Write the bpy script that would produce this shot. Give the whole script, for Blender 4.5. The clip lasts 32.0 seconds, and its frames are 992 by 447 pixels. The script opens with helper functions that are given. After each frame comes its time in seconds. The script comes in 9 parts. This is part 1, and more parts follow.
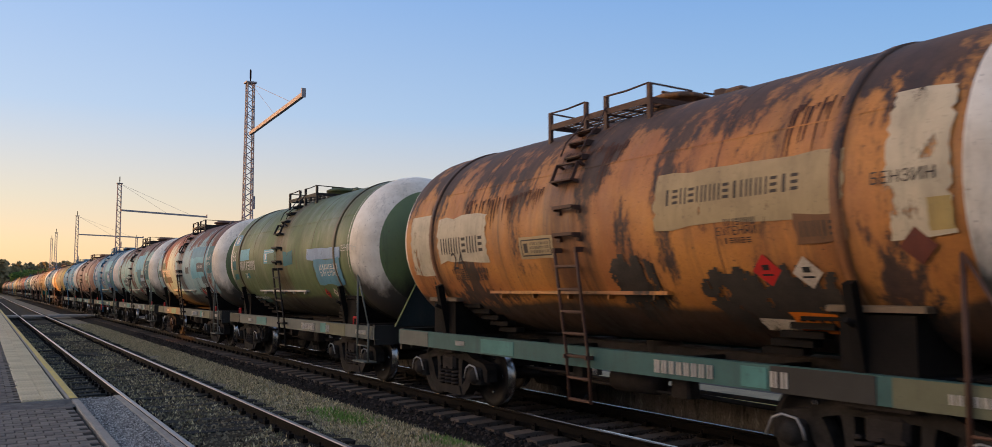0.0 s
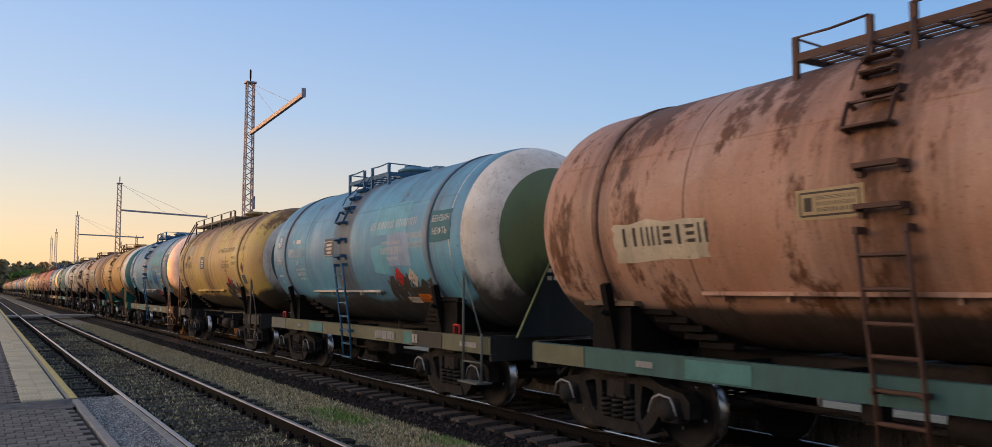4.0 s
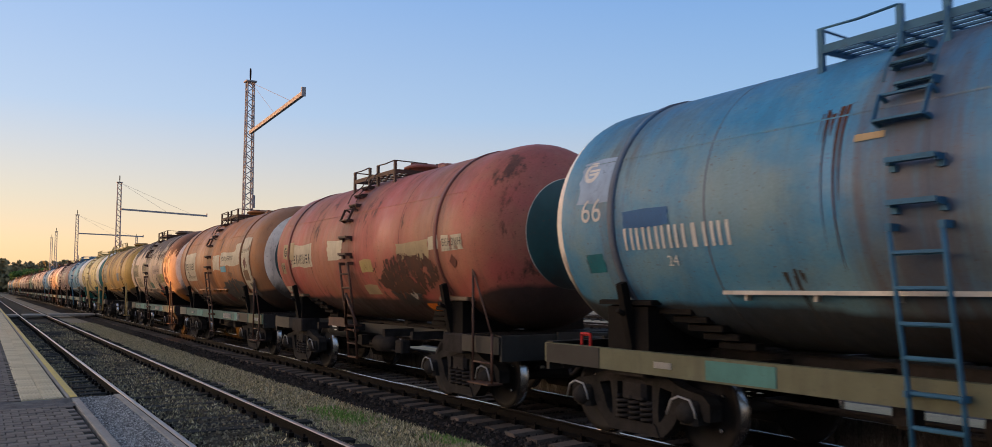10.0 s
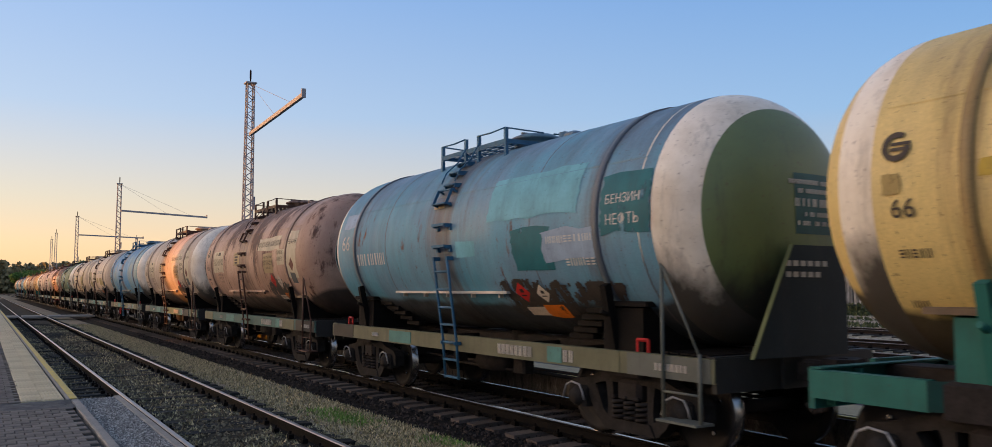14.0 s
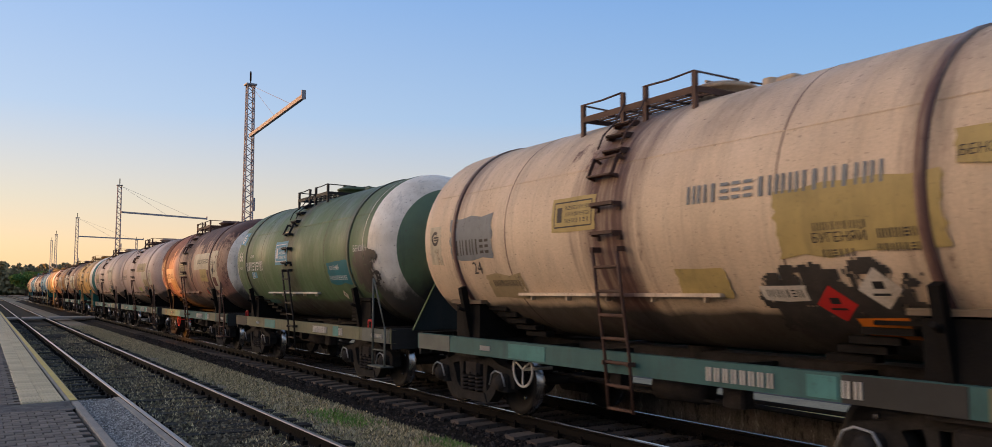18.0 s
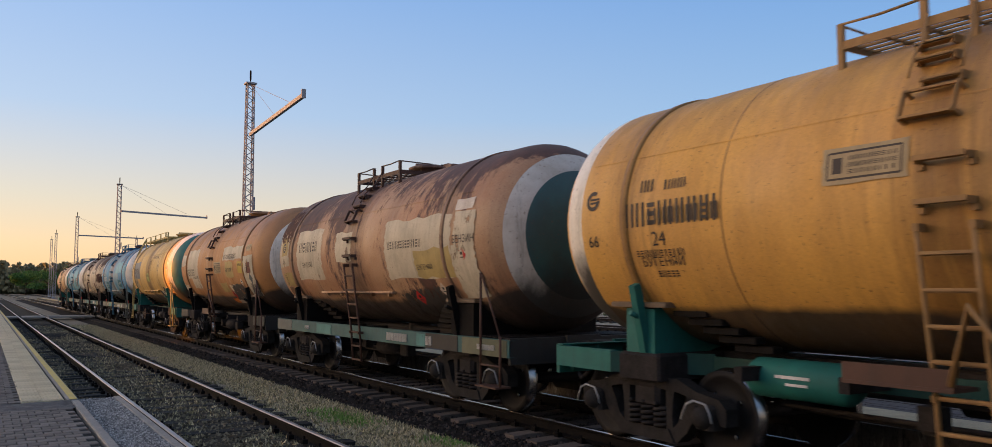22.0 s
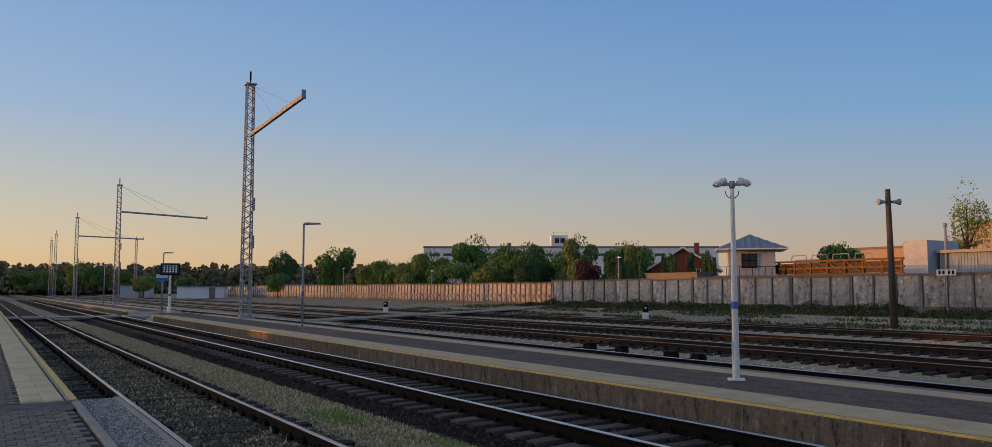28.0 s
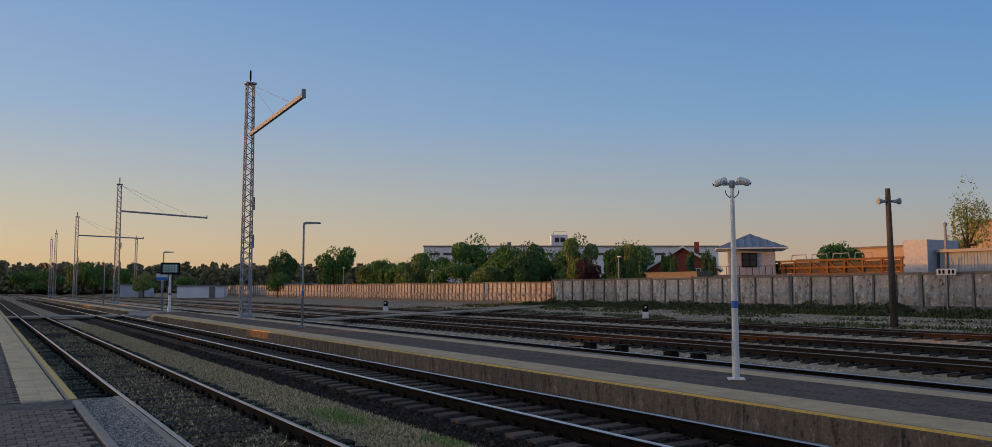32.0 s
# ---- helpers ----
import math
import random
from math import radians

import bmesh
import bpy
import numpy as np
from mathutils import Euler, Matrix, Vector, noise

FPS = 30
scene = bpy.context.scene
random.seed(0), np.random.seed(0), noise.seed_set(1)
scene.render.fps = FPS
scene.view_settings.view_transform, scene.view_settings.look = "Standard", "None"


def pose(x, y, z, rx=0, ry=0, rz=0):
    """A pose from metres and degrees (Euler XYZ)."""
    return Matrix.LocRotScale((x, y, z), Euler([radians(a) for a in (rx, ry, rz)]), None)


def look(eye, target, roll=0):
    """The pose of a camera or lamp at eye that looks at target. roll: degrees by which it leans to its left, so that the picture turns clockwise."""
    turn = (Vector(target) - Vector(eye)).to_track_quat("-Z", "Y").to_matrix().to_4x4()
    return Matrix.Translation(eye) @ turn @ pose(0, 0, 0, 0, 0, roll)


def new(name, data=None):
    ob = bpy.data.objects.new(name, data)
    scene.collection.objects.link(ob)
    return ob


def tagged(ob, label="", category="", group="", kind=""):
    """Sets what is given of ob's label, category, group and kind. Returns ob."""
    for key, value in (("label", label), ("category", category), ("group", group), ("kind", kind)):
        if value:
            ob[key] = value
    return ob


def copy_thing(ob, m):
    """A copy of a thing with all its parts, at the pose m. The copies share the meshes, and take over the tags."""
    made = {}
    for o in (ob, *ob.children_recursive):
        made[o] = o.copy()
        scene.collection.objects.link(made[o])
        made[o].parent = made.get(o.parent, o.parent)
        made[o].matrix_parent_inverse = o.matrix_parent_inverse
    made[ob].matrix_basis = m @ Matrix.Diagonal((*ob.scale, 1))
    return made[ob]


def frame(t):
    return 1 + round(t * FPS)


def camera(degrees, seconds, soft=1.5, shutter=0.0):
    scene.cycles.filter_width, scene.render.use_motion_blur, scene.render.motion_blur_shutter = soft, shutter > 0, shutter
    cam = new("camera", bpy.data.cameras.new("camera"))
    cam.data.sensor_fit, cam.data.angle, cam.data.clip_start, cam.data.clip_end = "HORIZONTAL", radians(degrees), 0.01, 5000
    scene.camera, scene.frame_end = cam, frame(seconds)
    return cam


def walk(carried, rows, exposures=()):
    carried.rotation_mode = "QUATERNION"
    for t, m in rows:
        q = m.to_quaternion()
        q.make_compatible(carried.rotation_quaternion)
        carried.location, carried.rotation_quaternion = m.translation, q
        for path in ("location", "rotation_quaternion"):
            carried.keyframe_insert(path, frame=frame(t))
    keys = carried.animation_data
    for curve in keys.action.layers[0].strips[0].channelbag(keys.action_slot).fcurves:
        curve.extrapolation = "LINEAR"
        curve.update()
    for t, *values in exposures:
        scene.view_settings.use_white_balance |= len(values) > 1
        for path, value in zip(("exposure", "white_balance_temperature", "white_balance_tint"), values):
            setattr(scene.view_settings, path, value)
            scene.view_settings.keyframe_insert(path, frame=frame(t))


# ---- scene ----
# ---------------------------------------------------------------- camera
cam = camera(61.4, 32.0, soft=0.5, shutter=0.07)
PITCH = 4.53
# slow sway of the held camera: seconds, degrees of pitch
SWAY = ((0, -0.06), (3, -0.06), (5, -0.08), (6, -0.12), (9, -0.12), (10, -0.13), (11, -0.06), (12, -0.08), (13, -0.05),
        (14, -0.03), (15, 0.0), (17, 0.0), (18, 0.07), (19, 0.12), (20, 0.08), (21, 0.03), (22, 0.0), (23, 0.01),
        (24, 0.01), (25, 0.05), (26, 0.04), (27, 0.06), (29, 0.03), (30, 0.03), (31, 0.0), (32, 0.0))
EYE = (0.0, 0.0, 1.82)
CAM_ROWS = [(t, pose(*EYE, 90 + PITCH + d, 0, -31.5)) for t, d in SWAY]
walk(cam, CAM_ROWS, exposures=((0, 0.6, 7120, 15), (26.5, 0.56, 6950, 14), (28.5, -0.05, 6500, 10), (32, -0.05, 6500, 10)))

# ---------------------------------------------------------------- light
SUN_AZ, SUN_EL = -58.0, 3.2          # degrees left of the track's far direction, above the horizon
world = bpy.data.worlds.new("evening_sky")
scene.world = world
world.use_nodes = True
wn, wl = world.node_tree.nodes, world.node_tree.links
sky = wn.new("ShaderNodeTexSky")
sky.sky_type = 'NISHITA'
sky.sun_disc = False
sky.sun_elevation = radians(SUN_EL)
sky.sun_rotation = radians(SUN_AZ)
sky.altitude, sky.air_density, sky.dust_density, sky.ozone_density = 50, 1.0, 1.0, 4.0
# the evening's own gradient: warm low haze, stronger towards the sun, clear blue above
wc = wn.new("ShaderNodeTexCoord")
wsep = wn.new("ShaderNodeSeparateXYZ")
wl.new(wc.outputs["Generated"], wsep.inputs[0])


def sky_ramp(stops):
    r = wn.new("ShaderNodeValToRGB")
    while len(r.color_ramp.elements) < len(stops):
        r.color_ramp.elements.new(0.5)
    for e, (p, c) in zip(r.color_ramp.elements, stops):
        e.position, e.color = p, (*c, 1)
    wl.new(wsep.outputs["Z"], r.inputs["Fac"])
    return r.outputs["Color"]


west = sky_ramp(((0.0, (0.80, 0.50, 0.26)), (0.05, (0.74, 0.55, 0.34)), (0.10, (0.60, 0.54, 0.43)), (0.20, (0.36, 0.47, 0.62)), (0.34, (0.23, 0.38, 0.64)), (0.6, (0.24, 0.36, 0.58)), (1.0, (0.2, 0.29, 0.48))))
east = sky_ramp(((0.0, (0.52, 0.35, 0.26)), (0.05, (0.49, 0.38, 0.31)), (0.10, (0.38, 0.40, 0.42)), (0.20, (0.20, 0.36, 0.58)), (0.34, (0.115, 0.27, 0.55)), (0.6, (0.17, 0.28, 0.5)), (1.0, (0.19, 0.28, 0.47))))
toward = wn.new("ShaderNodeVectorMath")
toward.operation = 'DOT_PRODUCT'
wl.new(wc.outputs["Generated"], toward.inputs[0])
toward.inputs[1].default_value = (math.sin(radians(SUN_AZ)), math.cos(radians(SUN_AZ)), 0.0)
side = wn.new("ShaderNodeMapRange")
side.inputs["From Min"].default_value, side.inputs["From Max"].default_value = -0.5, 0.52
side.inputs["To Max"].default_value = 1.0
wl.new(toward.outputs["Value"], side.inputs["Value"])
blend = wn.new("ShaderNodeMix")
blend.data_type = 'RGBA'
wl.new(side.outputs[0], blend.inputs["Factor"])
wl.new(east, blend.inputs[6])
wl.new(west, blend.inputs[7])
glow = sky_ramp(((0.0, (4.6, 2.6, 1.1)), (0.08, (5.6, 3.6, 1.9)), (0.2, (4.0, 2.9, 1.9)), (0.42, (1.3, 1.15, 1.05)), (1.0, (0.05, 0.14, 0.42))))
near = wn.new("ShaderNodeMapRange")
near.interpolation_type = 'SMOOTHSTEP'
near.inputs["From Min"].default_value, near.inputs["From Max"].default_value = 0.55, 1.0
wl.new(toward.outputs["Value"], near.inputs["Value"])
lit = wn.new("ShaderNodeMix")
lit.data_type = 'RGBA'
wl.new(near.outputs[0], lit.inputs["Factor"])
# opposite the sunset, the pink belt of the evening
belt = sky_ramp(((0.0, (0.52, 0.4, 0.36)), (0.12, (0.85, 0.66, 0.6)), (0.3, (0.62, 0.58, 0.64)), (0.5, (0.3, 0.38, 0.55)), (1.0, (0.13, 0.19, 0.34))))
away = wn.new("ShaderNodeMapRange")
away.inputs["From Min"].default_value, away.inputs["From Max"].default_value = -0.52, -0.9
wl.new(toward.outputs["Value"], away.inputs["Value"])
round_sky = wn.new("ShaderNodeMix")
round_sky.data_type = 'RGBA'
wl.new(away.outputs[0], round_sky.inputs["Factor"])
wl.new(blend.outputs[2], round_sky.inputs[6])
wl.new(belt, round_sky.inputs[7])
wl.new(round_sky.outputs[2], lit.inputs[6])
wl.new(glow, lit.inputs[7])
both = wn.new("ShaderNodeMix")
both.data_type = 'RGBA'
both.inputs["Factor"].default_value = 0.93
wl.new(sky.outputs[0], both.inputs[6])
wl.new(lit.outputs[2], both.inputs[7])
wl.new(both.outputs[2], wn["Background"].inputs[0])
wn["Background"].inputs[1].default_value = 0.89
sun = new("sun", bpy.data.lights.new("sun", 'SUN'))
sun.data.energy, sun.data.angle, sun.data.color = 3.3, radians(0.6), (1.0, 0.32, 0.01)
sa, se = radians(SUN_AZ), radians(SUN_EL)
sun.matrix_world = look((math.sin(sa) * math.cos(se), math.cos(sa) * math.cos(se), math.sin(se)), (0, 0, 0))


# ---------------------------------------------------------------- materials
def shader(name, rough=0.6, metal=0.0):
    m = bpy.data.materials.new(name)
    m.use_nodes = True
    b = m.node_tree.nodes["Principled BSDF"]
    b.inputs["Roughness"].default_value, b.inputs["Metallic"].default_value = rough, metal
    if rough >= 0.6 and not metal:
        b.inputs["Specular IOR Level"].default_value = 0.22
    return m, m.node_tree.nodes, m.node_tree.links, b


def noise_node(n, l, scale, detail=5, stretch=None, rough=0.6, space="Object"):
    tc = n.new("ShaderNodeTexCoord")
    mp = n.new("ShaderNodeMapping")
    mp.inputs["Scale"].default_value = stretch or (1, 1, 1)
    tx = n.new("ShaderNodeTexNoise")
    tx.inputs["Scale"].default_value, tx.inputs["Detail"].default_value = scale, detail
    tx.inputs["Roughness"].default_value = rough
    l.new(tc.outputs[space], mp.inputs["Vector"])
    l.new(mp.outputs["Vector"], tx.inputs["Vector"])
    return tx


def ramp(n, l, src, stops):
    r = n.new("ShaderNodeValToRGB")
    while len(r.color_ramp.elements) < len(stops):
        r.color_ramp.elements.new(0.5)
    for e, (p, c) in zip(r.color_ramp.elements, stops):
        e.position, e.color = p, (*c, 1) if len(c) == 3 else (c[0], c[0], c[0], 1)
    l.new(src, r.inputs["Fac"])
    return r.outputs["Color"]


def mix(n, l, fac, a, b, kind='MIX'):
    m = n.new("ShaderNodeMix")
    m.data_type, m.blend_type = 'RGBA', kind
    for sock, v in ((m.inputs["Factor"], fac), (m.inputs[6], a), (m.inputs[7], b)):
        if isinstance(v, (int, float)):
            sock.default_value = v
        elif isinstance(v, tuple):
            sock.default_value = (*v, 1)
        else:
            l.new(v, sock)
    return m.outputs[2]


def bump(n, l, b, src, strength, dist=0.01):
    k = n.new("ShaderNodeBump")
    k.inputs["Strength"].default_value, k.inputs["Distance"].default_value = strength, dist
    l.new(src, k.inputs["Height"])
    l.new(k.outputs["Normal"], b.inputs["Normal"])


def scaled(c, k):
    return tuple(min(1.0, v * k) for v in c)


def worn(name, c, c2=None, scale=3.0, rough=0.7, metal=0.0, amount=0.5, bumpy=0.3, fine=40.0, space="Object", per_piece=0.0):
    """A surface of colour c with patches of c2, fine grain and relief."""
    m, n, l, b = shader(name, rough, metal)
    c2 = c2 or scaled(c, 0.6)
    big = noise_node(n, l, scale, 6, space=space)
    col = ramp(n, l, big.outputs["Fac"], ((0.5 - amount * 0.35, c), (0.5 + amount * 0.35, c2)))
    small = noise_node(n, l, fine, 3, space=space)
    grain = ramp(n, l, small.outputs["Fac"], ((0.3, (0.72,) * 3), (0.7, (1.0,) * 3)))
    col = mix(n, l, 1.0, col, grain, 'MULTIPLY')
    if per_piece:
        oi = n.new("ShaderNodeObjectInfo")
        tone = ramp(n, l, oi.outputs["Random"], ((0.0, (1 - per_piece,) * 3), (1.0, (1.0,) * 3)))
        col = mix(n, l, 1.0, col, tone, 'MULTIPLY')
    l.new(col, b.inputs["Base Color"])
    if bumpy:
        bump(n, l, b, small.outputs["Fac"], bumpy)
    return m


def vivid(c, k=1.28):
    m = (c[0] + c[1] + c[2]) / 3
    return tuple(max(0.004, m + (v - m) * k) for v in c)


def tank_paint(name, c, c2, rust, much, dirt=0.35, top=0.0, spill=0.5, seed=0.0):
    """Old tank paint: blotches of c2, rust with ragged edges that runs down the shell, a spill below the filler, oily streaks.
    much: share of rust; top: rust lying along the top; spill: how far the filler's overflow has stained the middle."""
    m, n, l, b = shader(name, 0.5)
    c, c2 = scaled(vivid(c), 1.24), scaled(vivid(c2), 1.24)
    tc = n.new("ShaderNodeTexCoord")
    off = n.new("ShaderNodeVectorMath")
    off.inputs[1].default_value = (seed * 3.1, seed * 7.7, seed * 1.3)
    l.new(tc.outputs["Object"], off.inputs[0])
    sep = n.new("ShaderNodeSeparateXYZ")
    l.new(tc.outputs["Object"], sep.inputs[0])

    def tex(scale, stretch, detail=7, rough=0.62):
        mp = n.new("ShaderNodeMapping")
        mp.inputs["Scale"].default_value = stretch
        l.new(off.outputs[0], mp.inputs["Vector"])
        t = n.new("ShaderNodeTexNoise")
        t.inputs["Scale"].default_value, t.inputs["Detail"].default_value, t.inputs["Roughness"].default_value = scale, detail, rough
        l.new(mp.outputs["Vector"], t.inputs["Vector"])
        return t.outputs["Fac"]

    def spread(sock, a0, a1, b0, b1):
        r = n.new("ShaderNodeMapRange")
        for k, v in zip(("From Min", "From Max", "To Min", "To Max"), (a0, a1, b0, b1)):
            r.inputs[k].default_value = v
        l.new(sock, r.inputs["Value"])
        return r.outputs[0]

    def math_node(op, p, q):
        r = n.new("ShaderNodeMath")
        r.operation = op
        for sock, v in zip(r.inputs, (p, q)):
            if isinstance(v, (int, float)):
                sock.default_value = v
            else:
                l.new(v, sock)
        return r.outputs[0]

    blot = tex(0.6, (1.0, 0.8, 1.0))
    col = ramp(n, l, blot, ((0.42, c), (0.58, c2)))
    fade = tex(1.3, (0.5, 1.0, 0.4), 6, 0.66)
    col = mix(n, l, ramp(n, l, fade, ((0.42, (0.0,) * 3), (0.75, (0.45,) * 3))), col, tuple(min(1, v * 1.25 + 0.03) for v in c))
    # rust: a broad field broken by fine flakes, and lifted towards the top
    field = tex(1.0, (0.7, 1.0, 0.35), 8, 0.72)
    flake = tex(7.0, (0.8, 1.0, 0.4), 6, 0.75)
    amount = math_node('ADD', math_node('ADD', field, math_node('MULTIPLY', flake, 0.35)), spread(sep.outputs["Z"], 2.9, 4.1, 0.0, top))
    mask = ramp(n, l, amount, ((min(0.98, 0.86 - much * 0.36), (0.0,) * 3), (min(0.99, 0.93 - much * 0.36), (1.0,) * 3)))
    rcol = ramp(n, l, tex(5.0, (1, 1, 0.6), 6, 0.7), ((0.35, vivid(rust, 1.15)), (0.65, scaled(rust, 0.4))))
    col = mix(n, l, mask, col, rcol)
    # overflow below the filler, in the wagon's middle
    dist = math_node('ABSOLUTE', math_node('ADD', sep.outputs["Y"], -0.15), 0.0)
    core = spread(dist, 0.15, 1.0, 0.42, 0.0)
    wet = math_node('ADD', core, math_node('MULTIPLY', tex(1.6, (0.3, 2.6, 0.16), 7, 0.7), 0.9))
    col = mix(n, l, ramp(n, l, wet, ((0.6, (0.0,) * 3), (0.86, (min(1.0, spill * 1.25),) * 3))), col, vivid(scaled(rust, 0.55), 1.0))
    # rusty runs and black oil beside the two straps
    near_strap = math_node('ABSOLUTE', math_node('ADD', math_node('ABSOLUTE', sep.outputs["Y"], 0.0), -3.75), 0.0)
    seep = math_node('ADD', spread(near_strap, 0.05, 0.7, 0.34, 0.0), math_node('MULTIPLY', tex(1.9, (0.35, 2.2, 0.22), 8, 0.74), 0.9))
    col = mix(n, l, ramp(n, l, seep, ((0.64, (0.0,) * 3), (0.86, (0.6,) * 3))), col, ramp(n, l, tex(3.0, (1, 1, 0.5), 6, 0.7), ((0.42, vivid(scaled(rust, 0.7), 1.0)), (0.6, (0.028, 0.022, 0.019)))))
    # oily runs
    drip = tex(1.1, (0.2, 3.2, 0.12), 8, 0.78)
    col = mix(n, l, ramp(n, l, drip, ((0.55, (0.0,) * 3), (0.78, (min(1.0, dirt * 1.3),) * 3))), col, (0.04, 0.034, 0.03))
    # the lowest plates, near black up to a ragged line that rises towards the ends
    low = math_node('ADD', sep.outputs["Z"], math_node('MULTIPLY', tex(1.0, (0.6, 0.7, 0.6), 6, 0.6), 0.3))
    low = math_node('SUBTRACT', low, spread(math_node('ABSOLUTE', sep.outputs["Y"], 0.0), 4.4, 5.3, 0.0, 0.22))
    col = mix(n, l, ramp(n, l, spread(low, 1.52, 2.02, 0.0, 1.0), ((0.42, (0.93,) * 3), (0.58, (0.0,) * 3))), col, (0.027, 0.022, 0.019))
    # brown dust that has settled along the top and washed down in streaks
    dust = math_node('ADD', tex(1.2, (0.4, 1.2, 0.3), 8, 0.72), spread(sep.outputs["Z"], 3.2, 4.2, 0.0, 0.22))
    col = mix(n, l, ramp(n, l, dust, ((0.5, (0.0,) * 3), (0.8, (0.6,) * 3))), col, tuple(0.5 * p + 0.5 * q for p, q in zip(scaled(c, 0.45), (0.09, 0.06, 0.045))))
    speck = tex(26.0, (1, 1, 1), 3, 0.6)
    col = mix(n, l, ramp(n, l, speck, ((0.64, (0.0,) * 3), (0.71, (0.7,) * 3))), col, scaled(rust, 0.5))
    g = ramp(n, l, tex(40.0, (1, 1, 1), 3), ((0.3, (0.82,) * 3), (0.7, (1.0,) * 3)))
    col = mix(n, l, 1.0, col, g, 'MULTIPLY')
    l.new(col, b.inputs["Base Color"])
    l.new(ramp(n, l, amount, ((0.5, (0.42,) * 3), (0.75, (0.72,) * 3))), b.inputs["Roughness"])
    dent = tex(1.2, (1, 1, 1), 2)
    bump(n, l, b, math_node('ADD', dent, math_node('MULTIPLY', mask, 0.03)), 0.3, 0.03)
    return m


def blotched(name, base, pale, dark, scale=3.0, stretch=(1, 1, 1), rough=0.92):
    """Old concrete: pale flakes and dark grime with sharp, uneven edges."""
    m, n, l, b = shader(name, rough)
    a = noise_node(n, l, scale, 9, stretch, 0.76)
    col = ramp(n, l, a.outputs["Fac"], ((0.36, dark), (0.46, base), (0.55, base), (0.63, pale)))
    run = noise_node(n, l, 2.2, 8, (1.0, 2.4, 0.35), 0.75)
    col = mix(n, l, ramp(n, l, run.outputs["Fac"], ((0.5, (0.0,) * 3), (0.68, (0.75,) * 3))), col, dark)
    g = noise_node(n, l, 30, 3)
    col = mix(n, l, 1.0, col, ramp(n, l, g.outputs["Fac"], ((0.3, (0.6,) * 3), (0.7, (1.0,) * 3))), 'MULTIPLY')
    oi = n.new("ShaderNodeObjectInfo")
    col = mix(n, l, 1.0, col, ramp(n, l, oi.outputs["Random"], ((0.0, (0.72,) * 3), (1.0, (1.0,) * 3))), 'MULTIPLY')
    l.new(col, b.inputs["Base Color"])
    bump(n, l, b, a.outputs["Fac"], 0.6, 0.02)
    return m


MAT = {}
MAT["ballast"] = worn("ballast_stone", (0.0244, 0.0201, 0.0171), (0.0085, 0.0073, 0.0067), 14, 0.95, amount=0.9, bumpy=1.0, fine=22)
MAT["soil"] = worn("gravel_soil", (0.3904, 0.3172, 0.2196), (0.1464, 0.1196, 0.083), 1.1, 0.95, amount=0.8, bumpy=1.0, fine=14)
MAT["concrete"] = worn("weathered_concrete", (0.4148, 0.366, 0.305), (0.244, 0.2196, 0.1952), 1.6, 0.9, amount=0.9, bumpy=0.6, fine=30)
MAT["sleeper"] = worn("sleeper_concrete", (0.19, 0.148, 0.122), (0.085, 0.067, 0.056), 3, 0.9, amount=0.9, bumpy=0.6, per_piece=0.45)
MAT["rail"] = worn("rail_rust", (0.009, 0.007, 0.006), (0.006, 0.005, 0.0045), 5, 0.75, amount=0.8, bumpy=0.4)
MAT["rail_rusty"] = worn("rail_rusty", (0.024, 0.014, 0.01), (0.012, 0.009, 0.007), 4, 0.85, amount=0.9, bumpy=0.5)
MAT["railtop"] = worn("rail_polished", (0.55, 0.54, 0.53), (0.42, 0.4, 0.38), 2, 0.22, 1.0, amount=0.5, bumpy=0.05)
MAT["railtop_dull"] = worn("rail_dull", (0.44, 0.38, 0.34), (0.26, 0.21, 0.18), 3, 0.38, 0.85, amount=0.7, bumpy=0.1)
MAT["railtop_old"] = worn("rail_worn", (0.33, 0.27, 0.22), (0.2, 0.13, 0.09), 2, 0.35, 0.9, amount=0.5, bumpy=0.1)
MAT["paver"] = worn("grey_paver", (0.2924, 0.2448, 0.2006), (0.1632, 0.136, 0.1156), 4, 0.85, amount=0.6, bumpy=0.4, fine=60, per_piece=0.3)
MAT["joint"] = worn("dark_joint_sand", (0.07, 0.065, 0.06), None, 6, 0.95)
MAT["tactile"] = worn("yellow_tactile_slab", (0.8296, 0.671, 0.427), (0.6344, 0.5246, 0.3416), 3, 0.8, amount=0.7, bumpy=0.3, per_piece=0.2)
MAT["tactile_far"] = worn("pale_tactile_slab", (0.62, 0.46, 0.25), (0.36, 0.27, 0.155), 3, 0.8, amount=0.85, bumpy=0.3)
MAT["yellow"] = worn("yellow_line_paint", (0.72, 0.5, 0.09), (0.5, 0.36, 0.12), 5, 0.65, amount=0.6)
MAT["galv"] = worn("galvanised_steel", (0.33, 0.36, 0.4), (0.24, 0.26, 0.29), 4, 0.65, 0.0, bumpy=0.1)
MAT["white"] = worn("white_pole_paint", (0.78, 0.78, 0.76), (0.66, 0.65, 0.62), 3, 0.45, amount=0.5, bumpy=0.05)
MAT["blue"] = worn("blue_band_paint", (0.03, 0.17, 0.62), (0.03, 0.13, 0.5), 3, 0.5, bumpy=0.05)
MAT["black"] = worn("black_steel", (0.009, 0.008, 0.0075), (0.016, 0.013, 0.011), 4, 0.7, bumpy=0.3)
MAT["grime"] = worn("grimy_running_gear", (0.05, 0.043, 0.04), (0.016, 0.014, 0.013), 6, 0.75, amount=0.9, bumpy=0.4)
